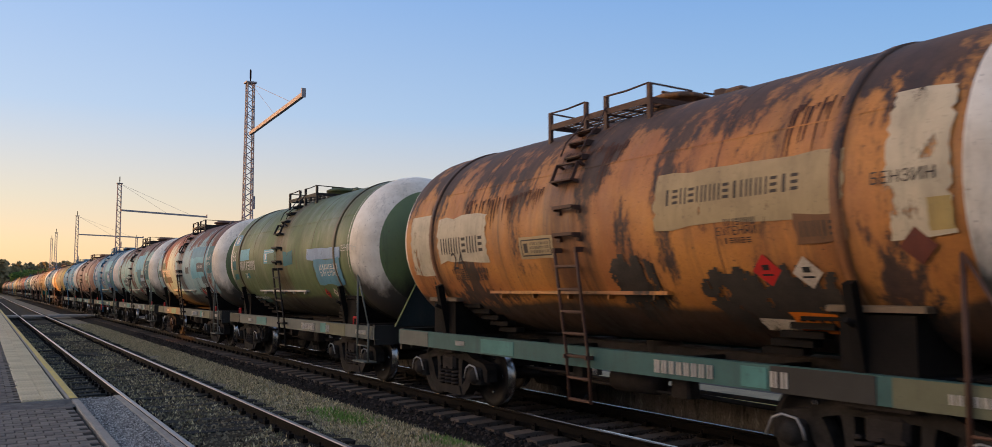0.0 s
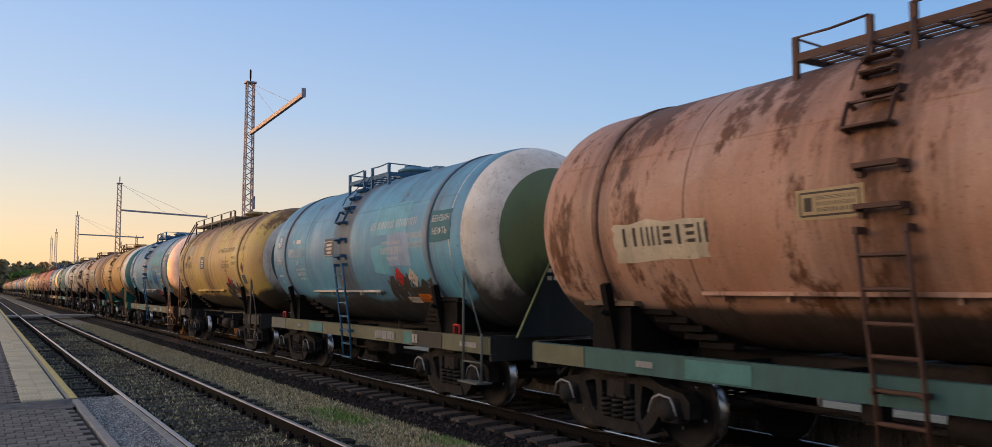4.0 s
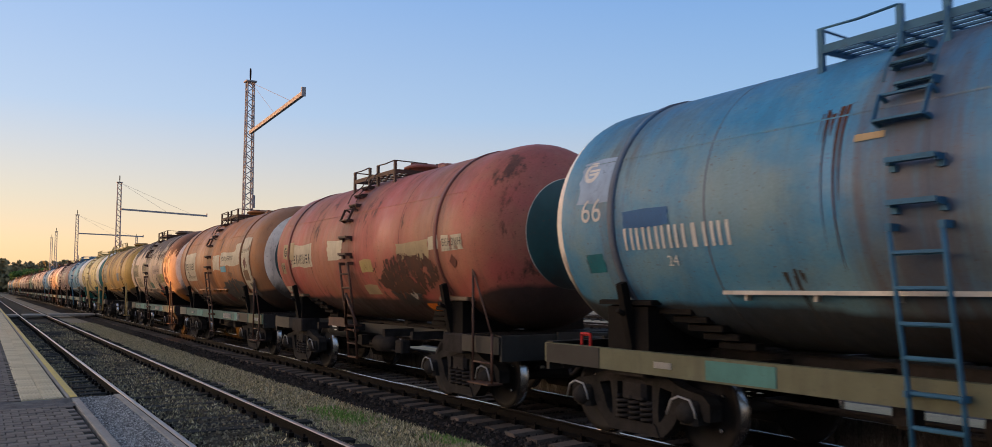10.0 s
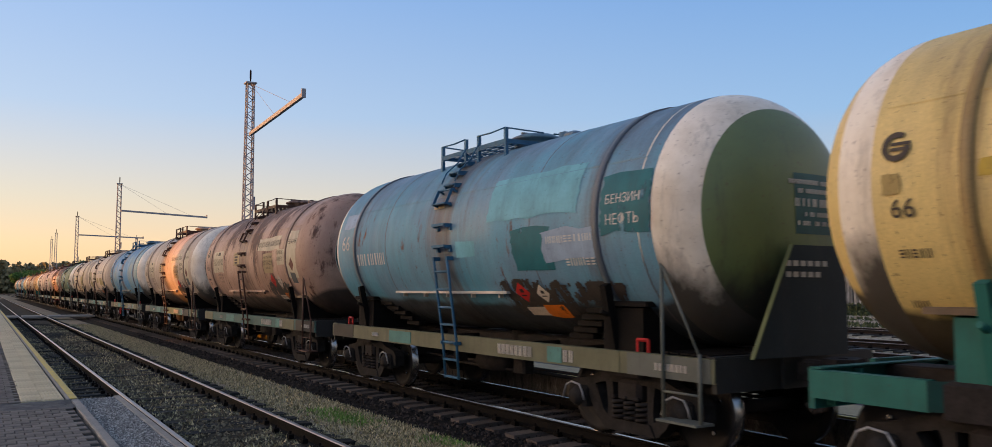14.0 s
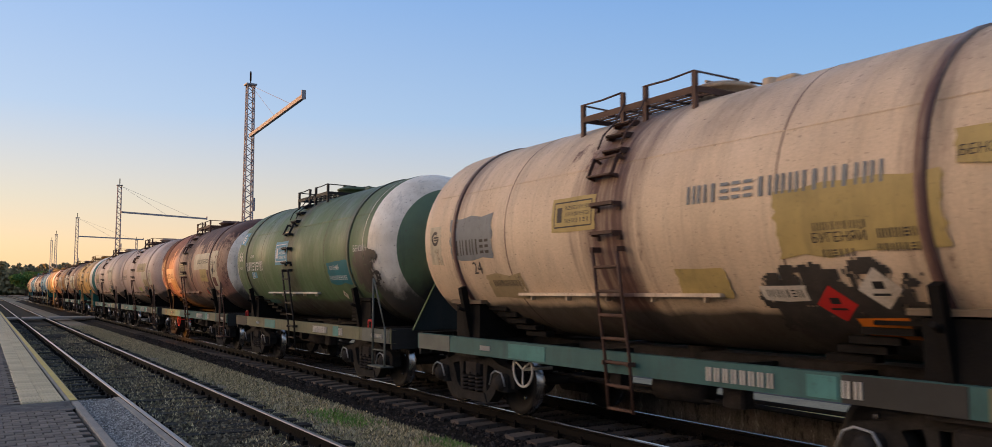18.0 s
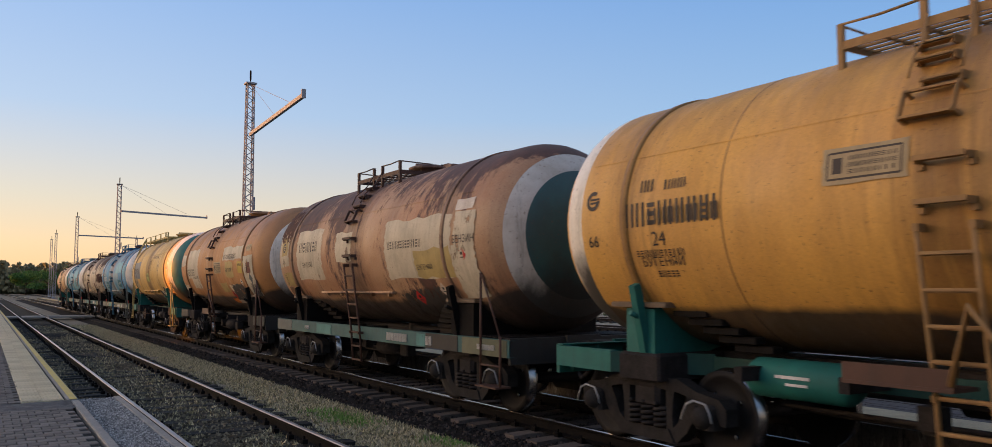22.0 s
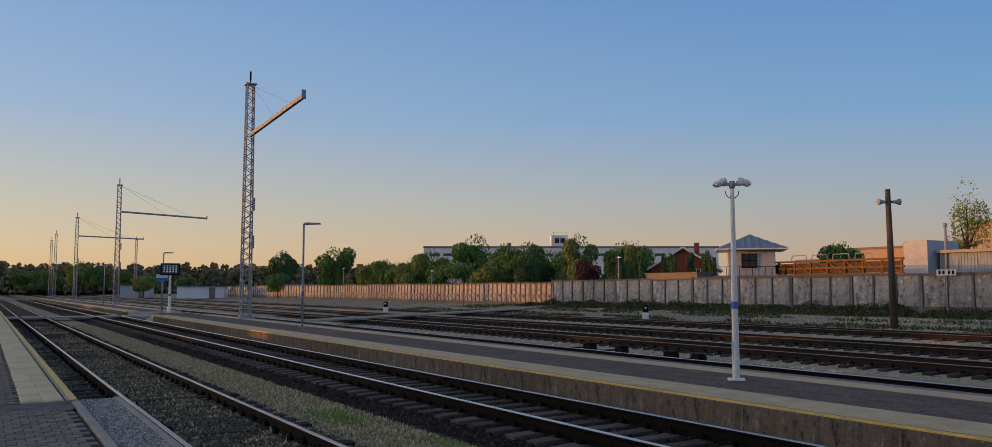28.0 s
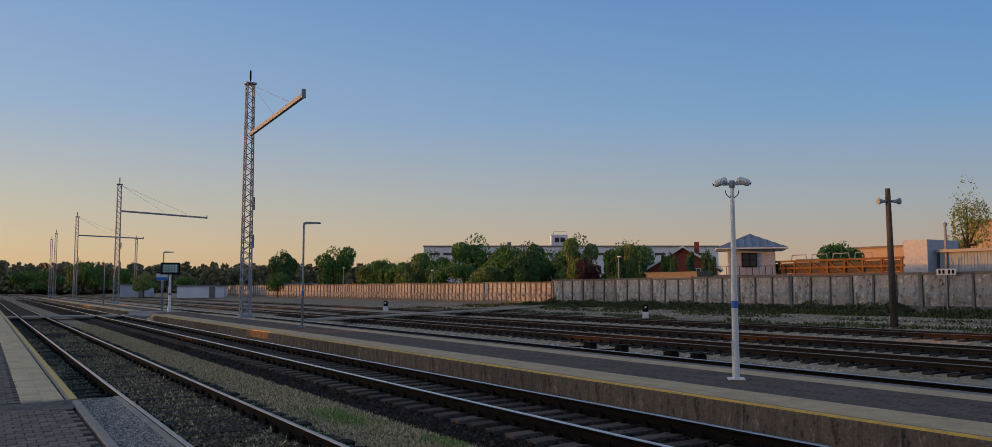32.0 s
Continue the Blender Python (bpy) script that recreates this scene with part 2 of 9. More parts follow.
MAT["grime2"] = worn("dusty_running_gear", (0.046, 0.041, 0.037), (0.015, 0.0135, 0.0125), 6, 0.8, amount=0.9, bumpy=0.4)
MAT["wheel"] = worn("wheel_steel", (0.016, 0.013, 0.012), (0.01, 0.009, 0.008), 6, 0.7, 0.0, bumpy=0.2)
MAT["tread"] = worn("wheel_tread_bright", (0.5, 0.49, 0.48), None, 5, 0.25, 1.0, bumpy=0.05)
MAT["wood"] = worn("old_pole_timber", (0.105, 0.088, 0.075), (0.055, 0.047, 0.042), 3, 0.9, amount=0.8, bumpy=0.7)
MAT["gravel"] = worn("fine_grey_gravel", (0.289, 0.2635, 0.238), (0.1105, 0.102, 0.0935), 6, 0.95, amount=0.8, bumpy=0.9, fine=60)
MAT["gravel_dark"] = worn("old_asphalt", (0.2, 0.18, 0.16), (0.05, 0.046, 0.042), 5, 0.95, amount=0.9, bumpy=1.0, fine=45)
MAT["paving_dark"] = worn("dark_grey_paving", (0.2, 0.17, 0.145), (0.13, 0.11, 0.095), 2, 0.85, amount=0.7, bumpy=0.3, fine=12)
MAT["slab_grey"] = worn("grey_edge_slab", (0.24, 0.22, 0.2), (0.17, 0.155, 0.14), 2, 0.85, amount=0.7, bumpy=0.3)
MAT["old_sleeper"] = worn("old_sleeper", (0.075, 0.07, 0.062), (0.03, 0.028, 0.025), 4, 0.9, amount=0.9, bumpy=0.6, per_piece=0.4)
MAT["near_bed"] = worn("dark_overgrown_bed", (0.085, 0.069, 0.048), (0.024, 0.02, 0.014), 3, 0.95, amount=0.9, bumpy=1.0, fine=16)
MAT["paver_far"] = worn("brownish_paver", (0.17, 0.135, 0.115), (0.1, 0.082, 0.072), 2, 0.85, amount=0.7, bumpy=0.4, fine=50)
MAT["wall_grey"] = worn("old_wall_concrete", (0.221, 0.2314, 0.2392), (0.091, 0.0949, 0.0988), 2.4, 0.9, amount=1.0, bumpy=0.6, fine=9, per_piece=0.25)
MAT["wall_field"] = blotched("flaking_wall_field", (0.375, 0.3937, 0.4125), (0.725, 0.75, 0.775), (0.085, 0.088, 0.092), 2.2)
MAT["face"] = blotched("stained_concrete_face", (0.16, 0.14, 0.12), (0.3, 0.27, 0.23), (0.055, 0.05, 0.045), 7, (1, 1, 0.5))
MAT["yard_bed"] = blotched("pale_yard_gravel", (0.4, 0.335, 0.23), (0.68, 0.58, 0.41), (0.12, 0.105, 0.07), 6)
MAT["render_white"] = worn("pale_wall_panel", (0.78, 0.8, 0.84), (0.68, 0.7, 0.74), 0.3, 0.7, bumpy=0.1)
MAT["brick_white"] = worn("white_brick", (0.5, 0.54, 0.6), (0.4, 0.43, 0.48), 4, 0.85, bumpy=0.3)
MAT["brick_red"] = worn("red_brick", (0.3, 0.075, 0.045), (0.22, 0.06, 0.04), 5, 0.85, bumpy=0.3)
MAT["roof_blue"] = worn("blue_grey_roof", (0.17, 0.22, 0.29), (0.13, 0.165, 0.22), 1, 0.5, bumpy=0.1)
MAT["orange_steel"] = worn("orange_steel", (0.2016, 0.084, 0.0192), (0.1152, 0.048, 0.0192), 2, 0.6)
MAT["sand_wall"] = worn("sand_wall", (0.42, 0.33, 0.25), (0.35, 0.28, 0.215), 0.7, 0.8, bumpy=0.15)
MAT["blue_wall"] = worn("blue_grey_cladding", (0.26, 0.34, 0.44), (0.21, 0.28, 0.37), 0.8, 0.6, bumpy=0.1)
MAT["bark"] = worn("bark", (0.09, 0.07, 0.055), (0.05, 0.04, 0.032), 5, 0.95, amount=0.8, bumpy=0.8)


def foliage(name, c, c2):
    m, n, l, b = shader(name, 0.75)
    g = n.new("ShaderNodeNewGeometry")
    col = ramp(n, l, g.outputs["Random Per Island"], ((0.0, c), (1.0, c2)))
    l.new(col, b.inputs["Base Color"])
    return m


MAT["leaf"] = foliage("broad_leaves", (0.0438, 0.1187, 0.0312), (0.125, 0.2375, 0.0625))
MAT["leaf_dark"] = foliage("dark_leaves", (0.0312, 0.0825, 0.03), (0.0875, 0.1625, 0.0562))
MAT["leaf_olive"] = foliage("olive_leaves", (0.0875, 0.1625, 0.0438), (0.2125, 0.275, 0.0875))
MAT["leaf_red"] = foliage("purple_leaves", (0.05, 0.022, 0.03), (0.08, 0.035, 0.04))
MAT["needles"] = foliage("pine_needles", (0.1, 0.1, 0.055), (0.24, 0.22, 0.12))
MAT["grass"] = foliage("thin_grass", (0.12, 0.11, 0.05), (0.66, 0.54, 0.32))
MAT["weeds"] = foliage("fresh_weeds", (0.09, 0.19, 0.03), (0.2, 0.33, 0.08))
MAT["bank_weeds"] = foliage("bank_weeds", (0.025, 0.036, 0.013), (0.1, 0.115, 0.045))
MAT["glass"] = shader("dark_window_glass", 0.4)[0]
MAT["glass"].node_tree.nodes["Principled BSDF"].inputs["Base Color"].default_value = (0.02, 0.025, 0.03, 1)


def island_stone(name, c, c2):
    m = foliage(name, c, c2)
    m.node_tree.nodes["Principled BSDF"].inputs["Roughness"].default_value = 0.9
    return m


MAT["stone"] = island_stone("ballast_pieces", (0.0098, 0.0079, 0.0073), (0.0732, 0.0573, 0.0488))
MAT["stone_pale"] = island_stone("gravel_pieces", (0.0854, 0.0683, 0.0488), (0.4392, 0.366, 0.2562))
MAT["stone_bed"] = island_stone("bed_gravel_pieces", (0.035, 0.028, 0.019), (0.27, 0.22, 0.145))
MAT["stone_grey"] = island_stone("crossing_gravel_pieces", (0.07, 0.066, 0.062), (0.55, 0.51, 0.46))
MAT["stone_yard"] = island_stone("yard_gravel_pieces", (0.192, 0.168, 0.132), (0.66, 0.576, 0.456))

for key in ("paver", "paving_dark", "slab_grey", "tactile", "joint", "gravel", "soil", "ballast", "concrete", "sleeper", "stone", "stone_pale", "stone_yard", "stone_grey", "stone_bed", "near_bed", "old_sleeper", "paver_far", "rail", "face", "wall_field", "wall_grey", "grime", "grime2", "black"):
    MAT[key].node_tree.nodes["Principled BSDF"].inputs["Specular IOR Level"].default_value = 0.06


# ---------------------------------------------------------------- mesh building
class Shape:
    """Collects verts and faces of one mesh; faces carry a material index."""

    def __init__(self):
        self.v, self.f, self.mi, self.smooth = [], [], [], []

    def add(self, verts, faces, mi=0, smooth=False):
        o = len(self.v)
        self.v += [tuple(p) for p in verts]
        self.f += [tuple(i + o for i in f) for f in faces]
        self.mi += [mi] * len(faces)
        self.smooth += [smooth] * len(faces)
        return self

    def box(self, c, s, rz=0.0, mi=0, chamfer=0.0, m=None):
        hx, hy, hz = s[0] / 2, s[1] / 2, s[2] / 2
        if chamfer:
            k = chamfer
            ring = [(-hx + k, -hy), (hx - k, -hy), (hx, -hy + k), (hx, hy - k), (hx - k, hy), (-hx + k, hy), (-hx, hy - k), (-hx, -hy + k)]
            inner = [(x * (1 - k / hx), y * (1 - k / hy)) for x, y in ring]
            vs = [(x, y, -hz) for x, y in ring] + [(x, y, hz - k) for x, y in ring] + [(x, y, hz) for x, y in inner]
            fs = [(i, (i + 1) % 8, 8 + (i + 1) % 8, 8 + i) for i in range(8)] + [(8 + i, 8 + (i + 1) % 8, 16 + (i + 1) % 8, 16 + i) for i in range(8)]
            fs += [tuple(range(16, 24)), tuple(range(7, -1, -1))]
        else:
            vs = [(x * hx, y * hy, z * hz) for z in (-1, 1) for x, y in ((-1, -1), (1, -1), (1, 1), (-1, 1))]
            fs = [(0, 3, 2, 1), (4, 5, 6, 7), (0, 1, 5, 4), (1, 2, 6, 5), (2, 3, 7, 6), (3, 0, 4, 7)]
        mm = Matrix.Translation(c) @ Matrix.Rotation(rz, 4, 'Z')
        if m is not None:
            mm = Matrix.Translation(c) @ m
        return self.add([mm @ Vector(p) for p in vs], fs, mi)

    def bar(self, a, b, r, n=6, r2=None, mi=0, caps=True):
        """A round bar from a to b."""
        a, b = Vector(a), Vector(b)
        q = (b - a).to_track_quat('Z', 'Y')
        r2 = r if r2 is None else r2
        vs = []
        for p, rr in ((a, r), (b, r2)):
            vs += [p + q @ Vector((rr * math.cos(2 * math.pi * i / n), rr * math.sin(2 * math.pi * i / n), 0)) for i in range(n)]
        self.add(vs, [(i, (i + 1) % n, n + (i + 1) % n, n + i) for i in range(n)], mi, n > 5)
        if caps:
            o = len(self.v) - 2 * n
            self.f += [tuple(o + i for i in range(n - 1, -1, -1)), tuple(o + n + i for i in range(n))]
            self.mi += [mi] * 2
            self.smooth += [False] * 2
        return self

    def beam(self, a, b, w, h, mi=0):
        """A square bar from a to b, w wide and h high."""
        a, b = Vector(a), Vector(b)
        d = b - a
        q = d.to_track_quat('Y', 'Z').to_matrix().to_4x4()
        return self.box((a + b) / 2, (w, d.length, h), m=q, mi=mi)

    def pipe(self, pts, r, n=6, mi=0):
        for a, b in zip(pts, pts[1:]):
            self.bar(a, b, r, n, mi=mi)
        return self

    def lathe(self, prof, n=24, axis='Y', mi=0, smooth=True, c=(0, 0, 0), mis=None):
        """A profile of (along, radius) turned about an axis through c."""
        vs = []
        for a, r in prof:
            for i in range(n):
                t = 2 * math.pi * i / n
                p, q = r * math.cos(t), r * math.sin(t)
                vs.append({'Y': (c[0] + p, c[1] + a, c[2] + q), 'X': (c[0] + a, c[1] + p, c[2] + q), 'Z': (c[0] + p, c[1] + q, c[2] + a)}[axis])
        for k in range(len(prof) - 1):
            fs = [(k * n + i, k * n + (i + 1) % n, (k + 1) * n + (i + 1) % n, (k + 1) * n + i) for i in range(n)]
            if axis != 'Y':
                fs = fs
            self.f += [tuple(j + len(self.v) for j in (f if axis == 'Z' else f[::-1] if axis == 'Y' else f)) for f in fs]
            self.mi += [mis[k] if mis else mi] * n
            self.smooth += [smooth] * n
        self.v += vs
        return self

    def plate(self, poly, y0, y1, plane='YZ', mi=0):
        """A flat plate with the outline poly, from y0 to y1 along the third axis."""
        n = len(poly)
        put = {'YZ': lambda a, b, c: (c, a, b), 'XZ': lambda a, b, c: (a, c, b), 'XY': lambda a, b, c: (a, b, c)}[plane]
        vs = [put(a, b, y0) for a, b in poly] + [put(a, b, y1) for a, b in poly]
        return self.add(vs, [(i, (i + 1) % n, n + (i + 1) % n, n + i) for i in range(n)] + [tuple(range(n - 1, -1, -1)), tuple(range(n, 2 * n))], mi)

    def mesh(self, name, mats=()):
        me = bpy.data.meshes.new(name)
        me.from_pydata(self.v, [], self.f)
        me.polygons.foreach_set("material_index", self.mi)
        me.polygons.foreach_set("use_smooth", self.smooth)
        for m in mats:
            me.materials.append(m)
        me.update()
        return me


def part(name, shape, mats, parent, label="", at=None):
    """One mesh object under a thing or a part. shape: a Shape or a finished mesh."""
    mats = mats if isinstance(mats, (list, tuple)) else [mats]
    me = shape if isinstance(shape, bpy.types.Mesh) else shape.mesh(name, mats)
    ob = new(name, me)
    ob.parent = parent
    if at is not None:
        ob.matrix_basis = at
    return tagged(ob, label) if label else ob


def thing(name, label, category, at=None, group="", kind=""):
    ob = new(name)
    ob.empty_display_size = 0.2
    if at is not None:
        ob.matrix_basis = at
    return tagged(ob, label, category, group, kind)


def solo(name, shape, mats, label, category, group="", kind="", at=None):
    mats = mats if isinstance(mats, (list, tuple)) else [mats]
    ob = new(name, shape.mesh(name, mats))
    if at is not None:
        ob.matrix_basis = at
    return tagged(ob, label, category, group, kind)


# ---------------------------------------------------------------- ground
TRACK_X = 7.70                       # the middle of the train's track
NEAR_X = 3.0                         # the middle of the near track


def ground_z(x):
    """Height of the ground across the tracks, from the rail heads of the train's track."""
    pts = ((-400, -0.35), (0.9, -0.3), (1.5, -0.29), (4.0, -0.29), (4.5, -0.24), (5.5, -0.25), (6.0, -0.36), (9.5, -0.36), (13.5, -0.34), (26, -0.28), (34.5, -0.2), (38, -0.02), (46, 0.3), (52, 0.45), (3000, 0.5))
    for (a, za), (b, zb) in zip(pts, pts[1:]):
        if x <= b:
            return za + (zb - za) * (x - a) / (b - a)
    return 0.5


def build_ground():
    s = Shape()
    xs = [-1500, -400, -60, -10, 0, 0.9, 1.5] + [2 + 0.5 * i for i in range(30)] + [18 + 2 * i for i in range(20)] + [60, 80, 150, 400, 1500, 3000]
    ys = [-1500, -300, -60, -20] + [4 * i for i in range(-4, 40)] + [170, 200, 260, 350, 500, 900, 2000, 4000]
    for x in xs:
        for y in ys:
            jit = 0.025 * noise.noise(Vector((x * 0.7, y * 0.25, 0))) if 1 < x < 60 and abs(y) < 200 else 0
            s.v.append((x, y, ground_z(x) + jit))
    n = len(ys)
    for i in range(len(xs) - 1):
        for j in range(n - 1):
            s.f.append((i * n + j, (i + 1) * n + j, (i + 1) * n + j + 1, i * n + j + 1))
            s.mi.append(0)
            s.smooth.append(True)
    solo("ground", s, MAT["soil"], "gravelly ground with thin grass between the tracks", "ground", kind="structure")


build_ground()


def build_track(name, xc, z, y0, y1, top, label, sleepers=True, pitch=0.55, bed=None, bed_m="ballast", wide=(1.55, 1.55), side_m="rail"):
    """Rails on sleepers, along y. The rails are parts, and so is each sleeper near by."""
    t = thing(name, label, "railway track", kind="structure")
    for side in (-1, 1):
        x = xc + side * 0.795
        s = Shape()
        prof = [(-0.075, -0.18), (0.075, -0.18), (0.075, -0.168), (0.012, -0.145), (0.01, -0.055), (0.036, -0.04), (0.036, -0.012), (0.026, 0), (-0.026, 0), (-0.036, -0.012), (-0.036, -0.04), (-0.01, -0.055), (-0.012, -0.145), (-0.075, -0.168)]
        n = len(prof)
        vs = [(x + a, y, z + b) for y in (y0, y1) for a, b in prof]
        for i in range(n):
            s.add([vs[i], vs[(i + 1) % n], vs[n + (i + 1) % n], vs[n + i]], [(0, 3, 2, 1)], 1 if i in (6, 7, 8) else 0)
        part("rail", s, [MAT[side_m], top], t)
    if bed:
        s = Shape()
        ys = np.linspace(max(y0, -30), min(y1, 200), 100)
        for a, b in zip(ys, ys[1:]):
            pr = [(xc - wide[0] - 0.7, ground_z(xc - wide[0] - 0.7) - 0.05), (xc - wide[0], z - bed), (xc + wide[1], z - bed), (xc + wide[1] + 0.7, ground_z(xc + wide[1] + 0.7) - 0.05)]
            for (xa, za), (xb, zb) in zip(pr, pr[1:]):
                s.add([(xa, a, za), (xb, a, zb), (xb, b, zb), (xa, b, za)], [(0, 1, 2, 3)])
        part("ballast", s, MAT[bed_m], t)
    return t


def sleeper_mesh(wood=False):
    s = Shape()
    w = 0.13
    ys = [-1.35, -0.95, -0.55, 0.55, 0.95, 1.35]
    hs = [-0.015, 0.0, -0.03, -0.03, 0.0, -0.015] if not wood else [0.0] * 6
    for (a, ha), (b, hb) in zip(zip(ys, hs), zip(ys[1:], hs[1:])):
        s.add([(a, -w, ha), (b, -w, hb), (b, w, hb), (a, w, ha), (a, -w - 0.02, -0.2), (b, -w - 0.02, -0.2), (b, w + 0.02, -0.2), (a, w + 0.02, -0.2)],
              [(0, 1, 2, 3), (4, 5, 1, 0), (2, 6, 7, 3)])
    for e, h in ((-1.35, hs[0]), (1.35, hs[-1])):
        s.add([(e, -w, h), (e, w, h), (e, w + 0.02, -0.2), (e, -w - 0.02, -0.2)], [(0, 1, 2, 3)])
    for side in (-1, 1):
        for d in (-0.12, 0.12):
            s.box((side * 0.795 + d, 0, 0.03), (0.07, 0.1, 0.06), mi=1)
            s.bar((side * 0.795 + d, 0, 0.05), (side * 0.795 + d, 0, 0.1), 0.016, 5, mi=1)
    return s


def lay_sleepers(track, xc, z, y0, n, pitch, mats, wood=False, sunk=0.0):
    me = sleeper_mesh(wood).mesh("sleeper", mats)
    rng = random.Random(int(xc * 10))
    for i in range(n):
        part("sleeper", me, mats, track, at=pose(xc + rng.uniform(-0.015, 0.015), y0 + i * pitch + rng.uniform(-0.02, 0.02), z - 0.185 - sunk * rng.random(), 0, rng.uniform(-6, 6) * sunk, rng.uniform(-0.6, 0.6)))


main_track = build_track("track_main", TRACK_X, 0.0, -60, 900, MAT["railtop"], "polished steel rails on concrete sleepers in dark ballast", bed=0.25)
near_track = build_track("track_near", NEAR_X, -0.05, -60, 900, MAT["railtop_dull"], "worn steel rails on half-buried sleepers in grassy gravel", bed=0.185, bed_m="near_bed", wide=(1.5, 1.15))
lay_sleepers(main_track, TRACK_X, 0.0, 4.0, 130, 0.545, [MAT["sleeper"], MAT["rail"]])
lay_sleepers(near_track, NEAR_X, 0.008, 6.0, 110, 0.6, [MAT["old_sleeper"], MAT["rail"]], sunk=0.045)
FAR_TRACKS = ((15.3, 0.0), (21.0, 0.02), (26.2, 0.05), (33.0, 0.1))
for i, (x, z) in enumerate(FAR_TRACKS):
    tr = build_track("track_far_%d" % (i + 1), x, z, -60, 700, MAT["railtop_old"] if i else MAT["railtop"], "rusty siding rails on old sleepers", bed=0.24, bed_m="yard_bed" if i else "ballast", wide=(1.25, 1.25), side_m="rail_rusty" if i else "rail")
    lay_sleepers(tr, x, z, 0.0, 110 if i < 3 else 70, 0.6 if i < 3 else 0.9, [MAT["old_sleeper" if i else "sleeper"], MAT["rail"]])


def scatter_stones():
    """Loose ballast and gravel where the camera stands near, and thin grass between the tracks."""
    rng = random.Random(31)

    def stones(x0, x1, y0, y1, n, z_of, lo, hi):
        s = Shape()
        for i in range(n):
            # nearer stretches are denser
            y = y0 + (y1 - y0) * rng.random() ** 1.6
            x = rng.uniform(x0, x1)
            r = rng.uniform(lo, hi)
            q = Euler((rng.uniform(0, 6.3), rng.uniform(0, 6.3), 0)).to_matrix()
            p = Vector((x, y, z_of(x) + r * 0.2))
            vs = [p + q @ Vector((a * r * rng.uniform(0.6, 1.2), b * r * rng.uniform(0.6, 1.2), c * r * rng.uniform(0.5, 0.9))) for a, b, c in ((1, 0, 0), (-1, 0, 0), (0, 1, 0), (0, -1, 0), (0, 0, 1), (0, 0, -1))]
            s.add(vs, [(0, 2, 4), (2, 1, 4), (1, 3, 4), (3, 0, 4), (2, 0, 5), (1, 2, 5), (3, 1, 5), (0, 3, 5)])
        return s

    def near_z(x):
        return -0.235 if 1.5 < x < 4.15 else ground_z(x)

    def bed_z(x):
        d = abs(x - TRACK_X)
        return -0.25 if d < 1.55 else -0.25 - (d - 1.55) * 0.1
    solo("ballast_stones", stones(5.75, 9.25, 7.5, 42, 15000, bed_z, 0.02, 0.045), MAT["stone"], "dark broken ballast stones around the sleepers", "ballast", kind="stuff")
    solo("gravel_stones", stones(4.0, 6.0, 9, 50, 15000, near_z, 0.008, 0.03), MAT["stone_pale"], "loose pale gravel between the tracks", "gravel", kind="stuff")
    solo("bed_stones", stones(1.45, 4.05, 9, 50, 16000, near_z, 0.008, 0.034), MAT["stone_bed"], "brown gravel and dirt between the near rails", "gravel", kind="stuff")
    solo("crossing_stones", stones(1.36, 1.92, 8.5, 15.3, 9000, lambda x: 0.035, 0.006, 0.02), MAT["stone_grey"], "fine grey gravel on the crossing strip", "gravel", kind="stuff")
    solo("yard_stones", stones(16.5, 46, 14, 90, 26000, lambda x: max(ground_z(x), -0.22 if min(abs(x - q[0]) for q in FAR_TRACKS) < 1.3 else -1), 0.02, 0.05), MAT["stone_yard"], "scattered pale stones among the sidings", "gravel", kind="stuff")
    for name, label, m, n, clumps, hi in (("thin_grass", "thin dry grass between the tracks", "grass", 46000, 0.36, 0.06), ("green_weeds", "patches of fresh green weeds between the tracks", "weeds", 1500, 0.66, 0.075)):
        s = Shape()
        while len(s.f) < n:
            y = 9.5 + 45 * rng.random() ** 1.5
            if m == "weeds":
                px, py = rng.choice(((5.02, 12.96), (4.98, 13.56), (5.02, 12.42), (5.48, 10.07)))
                x, y = rng.gauss(px, 0.17), rng.gauss(py, 0.3)
            else:
                x = rng.choice((rng.gauss(4.95, 0.5), rng.gauss(4.95, 0.5), rng.uniform(4.0, 5.9), rng.uniform(4.0, 5.9), rng.uniform(1.5, 3.75), rng.uniform(1.5, 3.75)))
            if not 1.5 < x < 6.1:
                continue
            if m == "grass" and noise.noise(Vector((x * 0.9, y * 0.35, 9.0))) * 0.5 + 0.5 + (0.12 if x > 4.1 else -0.02) < clumps:
                continue
            if 1.8 < x < 3.8 and (y - 5.87) % 0.6 < 0.3 and rng.random() < 0.85:
                continue
            a, h = rng.uniform(0, 6.3), rng.uniform(0.3, 1.0) * hi
            w = 0.017
            z = near_z(x)
            tip = (x + rng.uniform(-0.04, 0.04), y + rng.uniform(-0.04, 0.04), z + h)
            s.add([(x - w * math.cos(a), y - w * math.sin(a), z), (x + w * math.cos(a), y + w * math.sin(a), z), tip], [(0, 1, 2)])
        solo(name, s, MAT[m], label, "grass", kind="stuff")
    s = Shape()
    for i in range(16000):
        x, y = rng.choice((rng.uniform(41, 47.8), rng.uniform(43.5, 47.8), rng.uniform(36, 39))), rng.uniform(18, 78)
        h, a, w = rng.uniform(0.04, 0.2), rng.uniform(0, 6.3), 0.09
        if noise.noise(Vector((x * 0.4, y * 0.2, 2.0))) < -0.1:
            continue
        z = ground_z(x)
        s.add([(x - w * math.cos(a), y - w * math.sin(a), z), (x + w * math.cos(a), y + w * math.sin(a), z), (x + rng.uniform(-0.1, 0.1), y, z + h)], [(0, 1, 2)])
